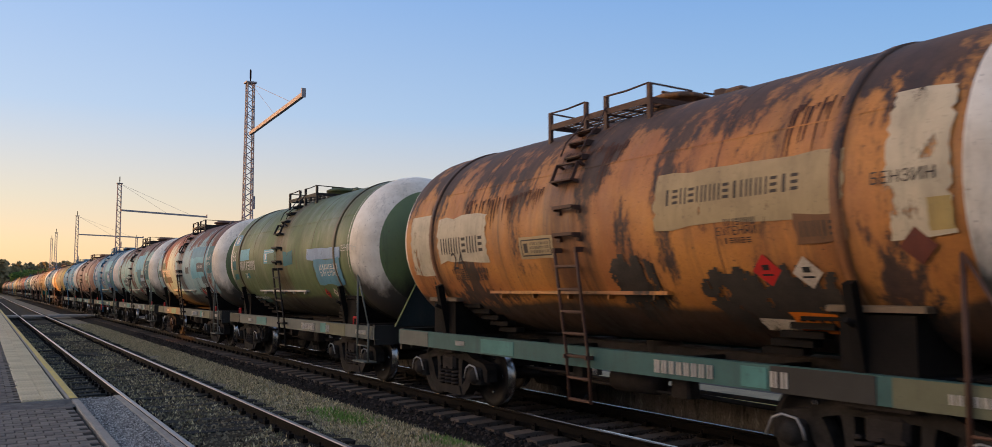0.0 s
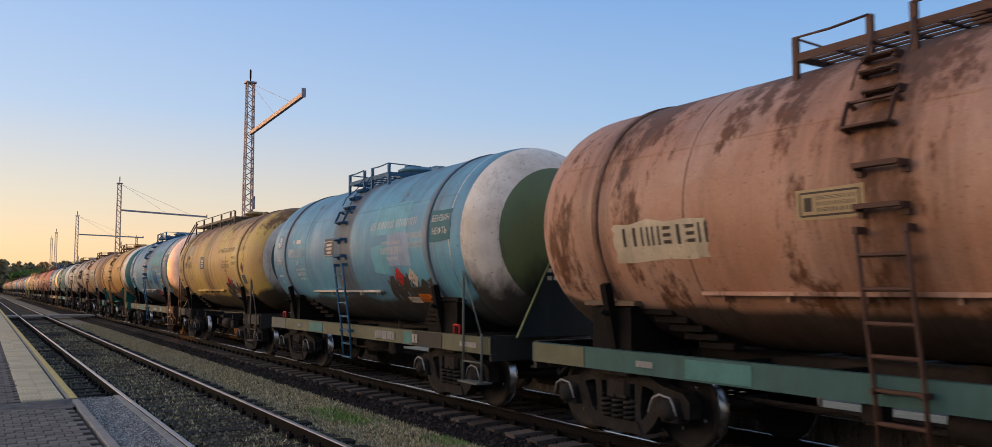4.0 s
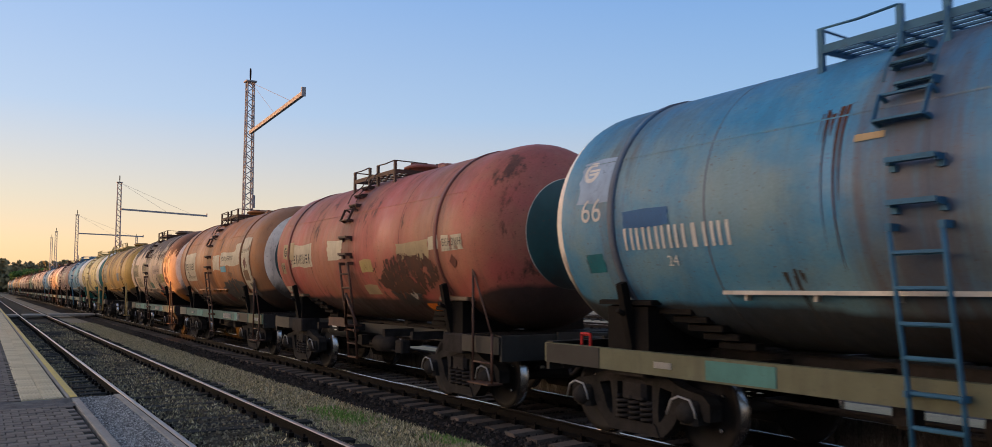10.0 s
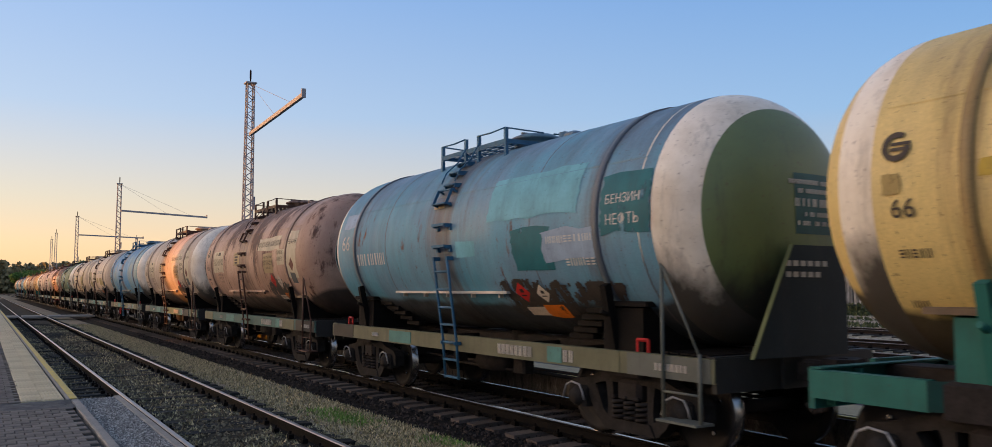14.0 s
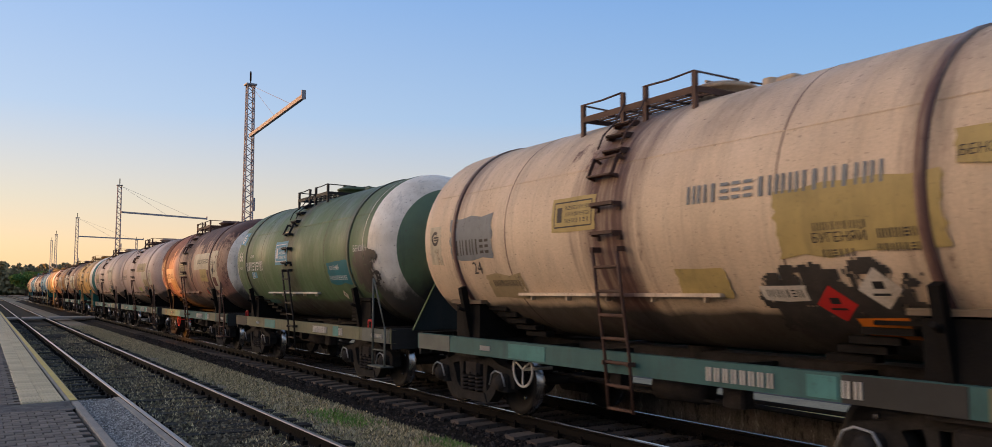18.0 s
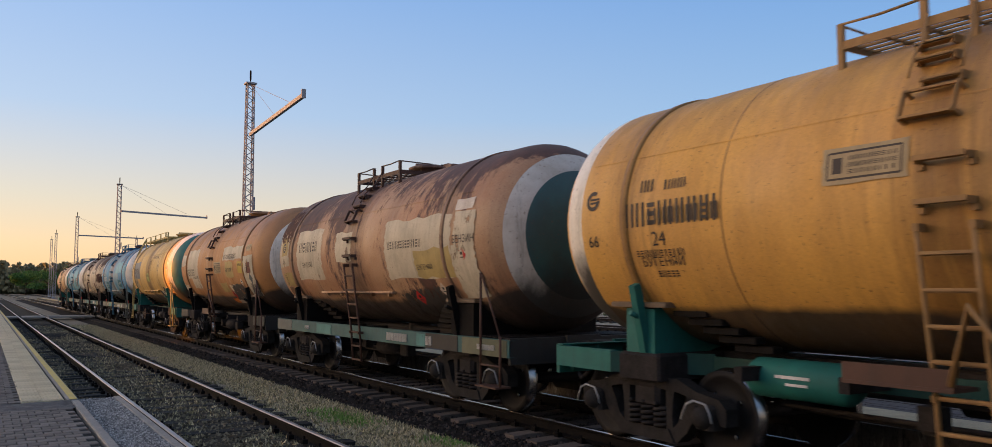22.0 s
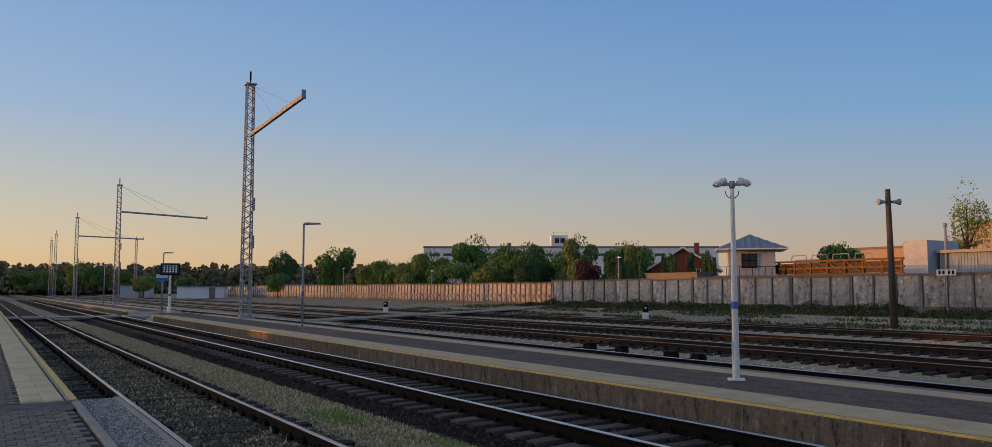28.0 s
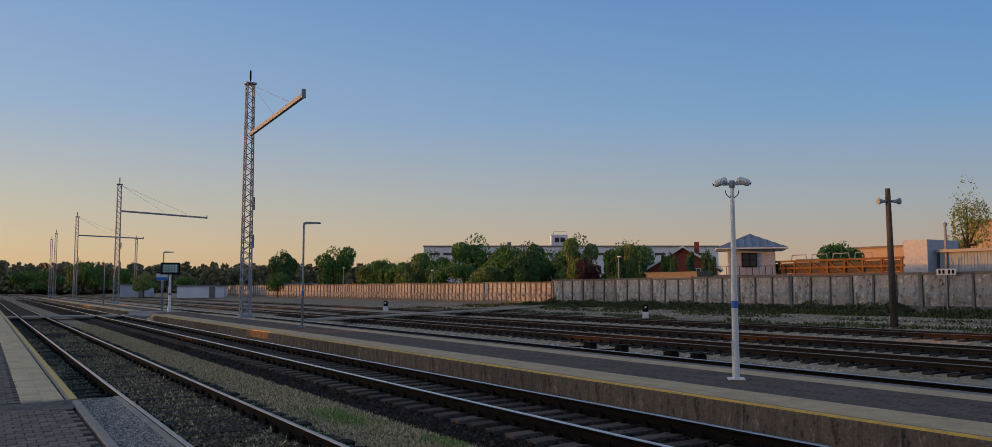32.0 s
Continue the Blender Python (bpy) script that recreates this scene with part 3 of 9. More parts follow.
    for i in range(26000):
        # brambles on the bank at the fence's foot
        x, y = 47.7 - 2.6 * rng.random() ** 1.5, rng.uniform(12, 70)
        lump = noise.noise(Vector((x * 0.8, y * 0.5, 6.0)))
        if lump < -0.22:
            continue
        z = ground_z(x) + rng.random() * (0.25 + 0.7 * max(0.0, lump + 0.3)) * (1 - 0.25 * (47.7 - x))
        q = Euler((rng.uniform(0, 6.3), rng.uniform(0, 6.3), 0)).to_matrix()
        s.add([Vector((x, y, z)) + q @ Vector(v) * rng.uniform(0.05, 0.11) for v in ((-1, 0, 0), (0, -0.7, 0), (1, 0, 0), (0, 0.7, 0))], [(0, 1, 2, 3)])
    solo("weed_belt", s, MAT["bank_weeds"], "belt of green weeds below the fence", "weeds", kind="stuff")


scatter_stones()


# ---------------------------------------------------------------- platforms
def build_platforms():
    # near platform, low, with its end at the crossing
    p = thing("platform_near", "low paved station platform with a yellow tactile strip and edge line", "platform", kind="structure")
    part("platform_body", Shape().box((-3.4, 60, -0.12), (9.2, 160, 0.38)), MAT["joint"], p)
    part("edge_kerb", Shape().box((1.28, 74.85, -0.1), (0.16, 120, 0.4)), MAT["concrete"], p)
    part("edge_line", Shape().box((1.297, 74.85, 0.104), (0.1, 120, 0.008)), MAT["yellow"], p)
    # level strip of the crossing, between the platform's end and the rail
    part("crossing_gravel", Shape().box((1.65, 7.0, -0.14), (0.56, 16.6, 0.36)), MAT["gravel"], p)
    part("crossing_kerb", Shape().box((1.985, 7.0, -0.13), (0.11, 16.8, 0.36), chamfer=0.015), MAT["concrete"], p)
    part("crossing_kerb", Shape().box((1.31, 5.8, -0.085), (0.12, 18.0, 0.36), chamfer=0.015), MAT["concrete"], p)
    # rough patch of old asphalt where the platform's paving ends
    s = Shape()
    for i in range(30):
        for j in range(10):
            x, y = -1.3 + 2.54 * i / 29, 13.9 + 0.96 * j / 9
            s.v.append((x, y, 0.088 + 0.03 * noise.noise(Vector((x * 3, y * 5, 1.0))) + 0.012 * noise.noise(Vector((x * 11, y * 13, 2.0)))))
    s.f = [(i * 10 + j, (i + 1) * 10 + j, (i + 1) * 10 + j + 1, i * 10 + j + 1) for i in range(29) for j in range(9)]
    s.mi, s.smooth = [0] * len(s.f), [False] * len(s.f)
    part("asphalt_patch", s, MAT["gravel_dark"], p, "broken dark asphalt")
    # tactile slabs
    slab = Shape().box((0, 0, 0), (0.295, 0.395, 0.03), chamfer=0.006)
    for i in range(5):
        slab.box((-0.11 + 0.055 * i, 0, 0.02), (0.028, 0.37, 0.012), mi=1)
    slab_mesh = slab.mesh("tactile_slab", [MAT["tactile"], MAT["tactile"]])
    rng = random.Random(5)
    for j in range(110):
        for i in range(2):
            part("tactile_slab", slab_mesh, None, p, at=pose(0.72 + 0.3 * i, 15.08 + 0.4 * j, 0.083 + rng.uniform(-0.002, 0.002)))
    part("tactile_strip", Shape().box((0.87, 97, 0.08), (0.6, 75, 0.03)), MAT["tactile"], p)
    # pavers: the nearest as pieces, the rest joined
    paver = Shape().box((0, 0, 0), (0.194, 0.194, 0.05), chamfer=0.008).mesh("paver", [MAT["paver"]])
    rest = Shape()
    count = 0
    for j in range(190):
        y = 9.0 + 0.2 * j
        for i in range(12):
            x = 1.1 - 0.2 * i
            if y > 14.75 and x > 0.5 or 13.95 < y < 14.9 or x < y * -0.02 - 0.3:
                continue
            z = 0.07 + rng.uniform(-0.004, 0.004)
            if y < 15.4 and count < 300:
                part("paver", paver, None, p, at=pose(x - (0.1 if j % 2 else 0), y, z, rng.uniform(-0.6, 0.6), rng.uniform(-0.6, 0.6), 0))
                count += 1
            else:
                rest.box((x - (0.1 if j % 2 else 0), y, z), (0.19, 0.19, 0.05))
    tagged(part("paving", rest, MAT["paver"], p), kind="stuff")
    # far platform, in two lengths with the crossing between them
    q = thing("platform_far", "low concrete island platform with grey paving and tactile strips", "platform", kind="structure")
    for y0, y1 in ((-30, 57.5), (68.5, 190)):
        mid, ln = (y0 + y1) / 2, y1 - y0
        part("platform_body", Shape().box((11.34, mid, -0.09), (3.9, ln, 0.56)), MAT["slab_grey" if y0 < 0 else "paver_far"], q)
        for x0, x1, m, h in ((9.3, 9.37, "yellow", 0.226), (9.37, 9.44, "slab_grey", 0.222), (9.44, 10.35, "tactile_far", 0.228), (12.35, 12.95, "tactile_far", 0.228), (12.95, 13.3, "slab_grey", 0.222)):
            part("strip", Shape().box(((x0 + x1) / 2, mid, h / 2 + 0.05), (x1 - x0, ln, h - 0.1)), MAT[m], q)
        n = int(ln / 2.4)
        seg = Shape().box((0, 0, -0.02), (0.16, 2.395, 0.44), chamfer=0.005).mesh("edge_block", [MAT["face"]])
        for i in range(n):
            for x in (9.33, 13.27):
                if x > 10 and i % 2:
                    continue
                part("edge_block", seg, None, q, at=pose(x + rng.uniform(-0.006, 0.006), y0 + 2.4 * (i + 0.5), 0))
        if y0 < 0:
            # paving rows of the part that the camera sees close
            row = Shape()
            for i in range(10):
                for j in range(150):
                    row.box((10.45 + 0.2 * i, 3.0 + 0.4 * j + (0.2 if i % 2 else 0), 0.2 - (0.006 if i in (3, 6) else 0)), (0.168, 0.38, 0.05))
            tagged(part("paving", row, MAT["paver_far"], q), kind="stuff")
    # ramps down to the foot crossing and its boards
    for a, b in ((57.5, 60.0), (68.5, 66.0)):
        s = Shape()
        s.add([(9.4, a, 0.21), (13.2, a, 0.21), (13.2, b, -0.1), (9.4, b, -0.1), (9.4, a, -0.3), (13.2, a, -0.3), (13.2, b, -0.3), (9.4, b, -0.3)],
              [(0, 1, 2, 3), (0, 3, 7, 4), (1, 5, 6, 2), (3, 2, 6, 7)])
        part("ramp", s, MAT["concrete"], q)
    c = thing("foot_crossing", "pale concrete crossing boards laid over the rails", "crossing", kind="structure")
    for i in range(4):
        for x0, x1 in ((1.4, 2.1), (2.35, 3.65), (3.9, 6.7), (7.05, 8.35), (8.65, 9.4)):
            part("board", Shape().box(((x0 + x1) / 2, 64.2 + 0.62 * i, -0.02), (x1 - x0, 0.6, 0.1), chamfer=0.01), MAT["concrete"], c)
    return p, q


near_platform, far_platform = build_platforms()


# ---------------------------------------------------------------- tank wagons
R, ZA, PITCH_LEN = 1.5, 2.65, 12.02          # shell radius, height of its axis, length over couplers
KN, HEAD = 4.53, 1.02                        # where the shell's heads begin, how far they bulge
BOGIE_Y, AXLE, WHEEL_R = 3.9, 0.925, 0.475


def plain(name, c, rough=0.6):
    """Brushed-on paint: blotches, runs of dirt down the side, rubbed specks."""
    m, n, l, b = shader("paint_" + name, rough)
    col = ramp(n, l, noise_node(n, l, 2.4, 6).outputs["Fac"], ((0.32, c), (0.68, scaled(c, 0.72))))
    run = noise_node(n, l, 2.0, 8, (1.2, 2.2, 0.22), 0.75)
    col = mix(n, l, ramp(n, l, run.outputs["Fac"], ((0.52, (0.0,) * 3), (0.74, (0.6,) * 3))), col, tuple(0.35 * v + 0.02 for v in c))
    speck = noise_node(n, l, 24, 4)
    col = mix(n, l, ramp(n, l, speck.outputs["Fac"], ((0.6, (0.0,) * 3), (0.7, (0.5,) * 3))), col, tuple(0.3 * v + 0.03 for v in c))
    l.new(col, b.inputs["Base Color"])
    bump(n, l, b, speck.outputs["Fac"], 0.1)
    return m


PAINT = {k: plain(k, c) for k, c in {
    "dirty_white": (0.58, 0.53, 0.45), "teal": (0.011, 0.15, 0.18), "dark_teal": (0.014, 0.05, 0.05),
    "olive": (0.14, 0.165, 0.075), "leaf": (0.12, 0.17, 0.085), "mint": (0.15, 0.43, 0.52), "sky": (0.11, 0.29, 0.38), "blue": (0.025, 0.12, 0.28),
    "cream": (0.58, 0.49, 0.35), "tan": (0.42, 0.31, 0.17), "ochre": (0.47, 0.34, 0.13), "brown": (0.2, 0.1, 0.05), "grey": (0.22, 0.23, 0.23),
    "dark_grey": (0.09, 0.1, 0.105), "red": (0.55, 0.03, 0.025), "orange": (0.75, 0.19, 0.02), "black": (0.025, 0.023, 0.022),
    "yellow": (0.52, 0.36, 0.06), "frame_teal": (0.015, 0.14, 0.115), "frame_olive": (0.14, 0.14, 0.085), "frame_grey": (0.13, 0.14, 0.12),
    "frame_dark": (0.035, 0.034, 0.031), "frame_brown": (0.13, 0.095, 0.065), "lilac": (0.3, 0.41, 0.54), "sage": (0.13, 0.2, 0.14), "maroon": (0.16, 0.05, 0.035), "rust_fit": (0.1, 0.05, 0.035), "blue_fit": (0.035, 0.14, 0.24), "pipe_grey": (0.3, 0.3, 0.3), "ladder_orange": (0.34, 0.19, 0.075), "frame_deep": (0.01, 0.055, 0.045), "bearer": (0.17, 0.115, 0.07), "end_slate": (0.009, 0.022, 0.026), "frame_green": (0.055, 0.1, 0.075), "frame_slate": (0.045, 0.12, 0.112), "sill_green": (0.07, 0.22, 0.2), "letter": (0.66, 0.65, 0.6), "ink": (0.07, 0.055, 0.045)}.items()}

PAINT["white"] = worn("paint_white", (0.84, 0.78, 0.68), (0.42, 0.31, 0.21), 1.3, 0.6, amount=0.75, bumpy=0.12)
MAT["oil"] = worn("dry_oil_smear", (0.02, 0.017, 0.015), (0.075, 0.058, 0.046), 5, 0.55, amount=0.9, bumpy=0.2)
PAINT["sea"] = plain("sea", (0.055, 0.215, 0.255))
PAINT["turq"] = plain("turq", (0.08, 0.32, 0.34))
PAINT["lime"] = plain("lime", (0.42, 0.43, 0.13))
PAINT["blush"] = plain("blush", (0.55, 0.38, 0.28))
PAINT["rust_stain"] = worn("rust_stain", (0.13, 0.05, 0.028), (0.05, 0.028, 0.022), 6, 0.8, amount=0.9, bumpy=0.3)


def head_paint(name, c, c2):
    """Paint of a tank's head: rubbed patches, rusty runs, and near black at the bottom up to a ragged line."""
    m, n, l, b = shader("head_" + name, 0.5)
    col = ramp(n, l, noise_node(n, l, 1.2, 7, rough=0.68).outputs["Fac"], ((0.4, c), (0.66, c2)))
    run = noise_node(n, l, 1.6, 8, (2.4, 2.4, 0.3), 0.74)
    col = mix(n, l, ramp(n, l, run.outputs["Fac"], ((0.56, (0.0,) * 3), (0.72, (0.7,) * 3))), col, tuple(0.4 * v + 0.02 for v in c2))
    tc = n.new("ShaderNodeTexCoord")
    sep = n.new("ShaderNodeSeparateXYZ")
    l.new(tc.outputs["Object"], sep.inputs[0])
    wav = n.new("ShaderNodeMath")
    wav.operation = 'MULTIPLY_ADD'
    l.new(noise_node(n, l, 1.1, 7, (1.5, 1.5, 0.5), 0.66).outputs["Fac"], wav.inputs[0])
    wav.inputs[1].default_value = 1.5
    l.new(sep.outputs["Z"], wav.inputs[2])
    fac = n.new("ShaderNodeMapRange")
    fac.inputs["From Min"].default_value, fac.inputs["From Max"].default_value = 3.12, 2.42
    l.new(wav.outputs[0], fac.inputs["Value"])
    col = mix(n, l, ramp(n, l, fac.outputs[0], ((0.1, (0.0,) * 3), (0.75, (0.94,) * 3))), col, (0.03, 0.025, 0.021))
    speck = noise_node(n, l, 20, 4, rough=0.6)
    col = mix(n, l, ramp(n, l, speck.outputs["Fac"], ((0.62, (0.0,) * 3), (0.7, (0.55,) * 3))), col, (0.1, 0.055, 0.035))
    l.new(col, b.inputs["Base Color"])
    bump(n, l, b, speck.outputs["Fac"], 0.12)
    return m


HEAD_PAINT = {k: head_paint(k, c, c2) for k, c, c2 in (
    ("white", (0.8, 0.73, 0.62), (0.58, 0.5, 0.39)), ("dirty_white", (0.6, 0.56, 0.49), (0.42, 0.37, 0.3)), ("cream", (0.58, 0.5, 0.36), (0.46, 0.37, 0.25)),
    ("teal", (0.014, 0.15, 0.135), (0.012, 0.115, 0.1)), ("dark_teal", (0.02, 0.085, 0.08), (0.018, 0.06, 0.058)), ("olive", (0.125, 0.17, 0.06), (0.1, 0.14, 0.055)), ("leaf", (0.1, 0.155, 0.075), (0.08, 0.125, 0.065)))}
# radii of the painted ring's outer and inner edge on each wagon's head
HEADS = {1: (1.499, 1.15), 2: (1.48, 1.16), 3: (1.48, 1.18), 5: (1.09, 0.88), 10: (1.14, 0.9), 11: (0.97, 0.66), 13: (1.47, 1.12), 14: (0.86, 0.85), 15: (1.24, 0.99), 16: (1.27, 0.95),
         17: (0.85, 0.84), 19: (1.49, 1.23), 20: (0.86, 0.85), 23: (1.06, 1.055), 24: (1.3, 1.0), 25: (1.49, 1.14), 26: (1.28, 0.98), 27: (1.11, 0.88), 30: (1.26, 0.98), 31: (1.17, 0.83), 33: (1.46, 1.03), 34: (1.29, 0.98), 35: (1.49, 1.14)}
MESH = {}


def tube(s, pts, r, n=6):
    """One unbroken round tube through the points."""
    pts = [Vector(p) for p in pts]
    o = len(s.v)
    for i, p in enumerate(pts):
        d = (pts[min(i + 1, len(pts) - 1)] - pts[max(i - 1, 0)]).normalized()
        a = d.orthogonal().normalized() if i == 0 else (a - d * a.dot(d)).normalized()
        b = d.cross(a)
        s.v += [tuple(p + a * r * math.cos(2 * math.pi * j / n) + b * r * math.sin(2 * math.pi * j / n)) for j in range(n)]
    fs = [(o + i * n + j, o + i * n + (j + 1) % n, o + (i + 1) * n + (j + 1) % n, o + (i + 1) * n + j) for i in range(len(pts) - 1) for j in range(n)]
    fs += [tuple(o + j for j in range(n - 1, -1, -1)), tuple(o + (len(pts) - 1) * n + j for j in range(n))]
    s.f += fs
    s.mi += [0] * len(fs)
    s.smooth += [True] * len(fs)
    return s


def shared(key, make, mats=None):
    """One mesh for alike pieces."""
    if key not in MESH:
        MESH[key] = make().mesh(key, mats if isinstance(mats, (list, tuple)) else [mats] if mats else [])
    return MESH[key]


def recolour(ob, mats):
    """Own materials on an object whose mesh is shared."""
    for slot, m in zip(ob.material_slots, mats):
        slot.link = 'OBJECT'
        slot.material = m
    return ob


def on_shell(y, a, lift=0.0):
    """A point of the shell's camera side: y along the wagon, a the angle above its middle."""
    r = R if abs(y) <= KN else R * max(0.02, 1 - ((abs(y) - KN) / HEAD) ** 2.5) ** 0.4
    return (-(r + lift) * math.cos(a), y, ZA + (r + lift) * math.sin(a))


def shell_shape():
    s = Shape()
    n, ys = 56, [KN * (-1 + 2 * i / 10) for i in range(11)]
    s.lathe([(y, R) for y in ys], n, c=(0, 0, ZA))
    return s


def weld_ring_shape():
    return Shape().lathe([(-0.012, R), (-0.006, R + 0.0035), (0.006, R + 0.0035), (0.012, R)], 56, c=(0, 0, ZA))


def seam_shape():
    """The long weld seam of the shell's upper plates."""
    s = Shape()
    for side in (-1, 1):
        p = on_shell(0, 0.46, 0.0)
        s.box((side * -p[0] * -1, 0, p[2]), (0.012, 2 * KN, 0.014))
    return s


def bulge(r):
    """How far a head stands out at the radius r."""
    return HEAD * max(0.0, 1 - (r / R) ** 2.5) ** 0.4


def head_shape(sign, stops):
    """A dished head; stops: radii at which its painted zones end, from the rim inwards."""
    s = Shape()
    prof, mis = [], []
    rs = sorted(set([R * math.cos(math.pi / 2 * i / 14) for i in range(14)] + [0.001] + list(stops)), reverse=True)
    for r in rs:
        prof.append((sign * (KN + bulge(r)), r))
    for r0, r1 in zip(rs, rs[1:]):
        mid = (r0 + r1) / 2
        mis.append(sum(1 for q in stops if mid < q))
    s.lathe(prof, 56, c=(0, 0, ZA), mis=mis)
    if sign < 0:
        s.f = [f[::-1] for f in s.f]
    return s


def band_shape(w=0.1):
    s = Shape()
    s.lathe([(-w / 2, R), (-w / 2, R + 0.022), (w / 2, R + 0.022), (w / 2, R)], 56, c=(0, 0, ZA))
    return s


def wheelset_shape():
    s = Shape()
    for side in (-1, 1):
        x = side * 0.79
        o = -side
        prof = [(x + side * 0.07, 0.0), (x + side * 0.09, 0.12), (x + side * 0.03, 0.15), (x + side * 0.01, 0.36), (x + side * 0.065, 0.4), (x + side * 0.065, WHEEL_R),
                (x - side * 0.03, WHEEL_R + 0.004), (x - side * 0.045, WHEEL_R + 0.028), (x - side * 0.065, WHEEL_R + 0.02), (x - side * 0.065, 0.4), (x - side * 0.01, 0.36), (x - side * 0.03, 0.14), (x - side * 0.08, 0.1)]
        s.lathe(prof, 36, 'X', mis=[0, 0, 0, 0, 0, 1, 1, 1, 0, 0, 0, 0])
        for k in range(4):
            t = k * math.pi / 2
            s.bar((x + side * 0.02, 0.26 * math.cos(t), 0.26 * math.sin(t)), (x + side * 0.05, 0.26 * math.cos(t), 0.26 * math.sin(t)), 0.025, 6, mi=1)
    s.bar((-1.05, 0, 0), (1.05, 0, 0), 0.08, 12)
    return s


def side_frame_shape():
    """The cast side frame of a freight bogie, in the plane of y and z, with its window openings."""
    s = Shape()
    w = 0.09
    s.plate([(-1.2, 0.4), (-1.2, 0.58), (-1.1, 0.67), (-0.78, 0.72), (-0.5, 0.83), (0.5, 0.83), (0.78, 0.72), (1.1, 0.67), (1.2, 0.58), (1.2, 0.4), (1.12, 0.4), (1.05, 0.55), (0.75, 0.56), (0.62, 0.66), (0.42, 0.7), (-0.42, 0.7), (-0.62, 0.66), (-0.75, 0.56), (-1.05, 0.55), (-1.12, 0.4)], -w, w)
    for k in (-1, 1):
        s.plate([(k * a, b) for a, b in ((0.8, 0.6), (0.64, 0.64), (0.56, 0.5), (0.5, 0.36), (0.4, 0.28), (0.36, 0.12), (0.48, 0.14), (0.62, 0.26), (0.74, 0.42))][::k], -w, w)
        s.plate([(k * a, b) for a, b in ((0.46, 0.75), (0.31, 0.75), (0.3, 0.24), (0.42, 0.24), (0.4, 0.4), (0.42, 0.6))][::k], -w, w)
    s.plate([(-0.44, 0.13), (0.44, 0.13), (0.36, 0.27), (-0.36, 0.27)], -w - 0.02, w + 0.02)
    return s


def spring_shape():
    s = Shape()
    n, turns, r = 12, 4.5, 0.095
    pts = [(r * math.cos(2 * math.pi * i / n), r * math.sin(2 * math.pi * i / n), 0.27 + 0.27 * i / (n * turns)) for i in range(int(n * turns) + 1)]
    return tube(s, pts, 0.023, 6)


def axle_box_shape():
    s = Shape()
    s.box((0, 0, 0), (0.24, 0.27, 0.26), chamfer=0.04)
    s.lathe([(-0.2, 0.0), (-0.2, 0.085), (-0.13, 0.12), (-0.11, 0.13)], 14, 'X')
    return s


def grease_pipe_shape():
    return tube(Shape(), [(-0.13, 0.3, -0.05), (-0.15, 0.2, 0.12), (-0.16, 0.08, 0.17), (-0.17, -0.1, 0.15), (-0.17, -0.16, 0.06), (-0.15, -0.17, -0.04)], 0.013, 6)


def bogie(parent, y, wheels):
    b = new("bogie")
    b.parent, b.location = parent, (0, y, 0)
    g = MAT["grime2"]
    for side in (-1, 1):
        part("side_frame", shared("side_frame", side_frame_shape, g), g, b, at=pose(side * 1.02, 0, 0))
        for dx in (-0.02,):
            for dy in (-0.21, 0.0, 0.21):
                part("spring", shared("spring", spring_shape, MAT["grime"]), None, b, at=pose(side * 1.06, dy, 0))
        if side < 0:
            for k in (-1, 1):
                part("grease_pipe", shared("grease_pipe", grease_pipe_shape, PAINT["pipe_grey"]), None, b, at=pose(side * 1.06, k * AXLE, WHEEL_R, 0, 0, 0))
        for k in (-1, 1):
            part("axle_box", shared("axle_box", axle_box_shape, g), g, b, at=pose(side * 1.06, k * AXLE, WHEEL_R, 0, 0, 0 if side < 0 else 180))
    part("bolster", shared("bolster", lambda: Shape().box((0, 0, 0.64), (2.3, 0.42, 0.24), chamfer=0.05).box((0, 0, 0.8), (0.7, 0.6, 0.1)), MAT["grime"]), None, b)
    part("brake_rod", shared("brake_rod", lambda: Shape().bar((-0.6, -0.4, 0.3), (-0.6, 0.4, 0.3), 0.03).box((-0.79, -0.36, 0.45), (0.09, 0.07, 0.3)).box((-0.79, 0.36, 0.45), (0.09, 0.07, 0.3)), MAT["grime"]), None, b)
    for k in (-1, 1):
        w = part("wheelset", shared("wheelset", wheelset_shape, [MAT["wheel"], MAT["tread"]]), None, b)
        w.matrix_parent_inverse = Matrix.Translation((0, k * AXLE, WHEEL_R))
        wheels.append(w)


def saddle_shape(half=0.36):
    """The pad on which one side of the shell rests over a bogie: side plate, top flange and gussets."""
    s = Shape()
    arc = [(-(R - 0.01) * math.cos(a), ZA + (R - 0.01) * math.sin(a)) for a in [radians(-44 - 6 * i) for i in range(8)]]
    s.plate([(-1.2, 1.1), (-0.35, 1.1)] + arc[::-1] + [(-1.2, 1.6)], -half, half, 'XZ')
    return s


def timber_shape():
    """The stepped stack of timbers that wedges the shell beside a saddle."""
    s = Shape()
    for i in range(5):
        s.box((-0.98 + 0.06 * i, -0.5 - 0.17 * i, 1.56 - 0.09 * i), (0.16, 0.52, 0.07), chamfer=0.012)
    return s


def strap_foot_shape():
    """The bolted foot of a strap, with the small shelf beside it."""
    s = Shape()
    s.plate([(-1.4, 1.86), (-1.3, 1.9), (-1.14, 1.1), (-1.24, 1.1)], -0.05, 0.05, 'XZ')
    s.bar((-1.28, 0.0, 1.5), (-1.42, 0.0, 1.56), 0.03, 6)
    return s


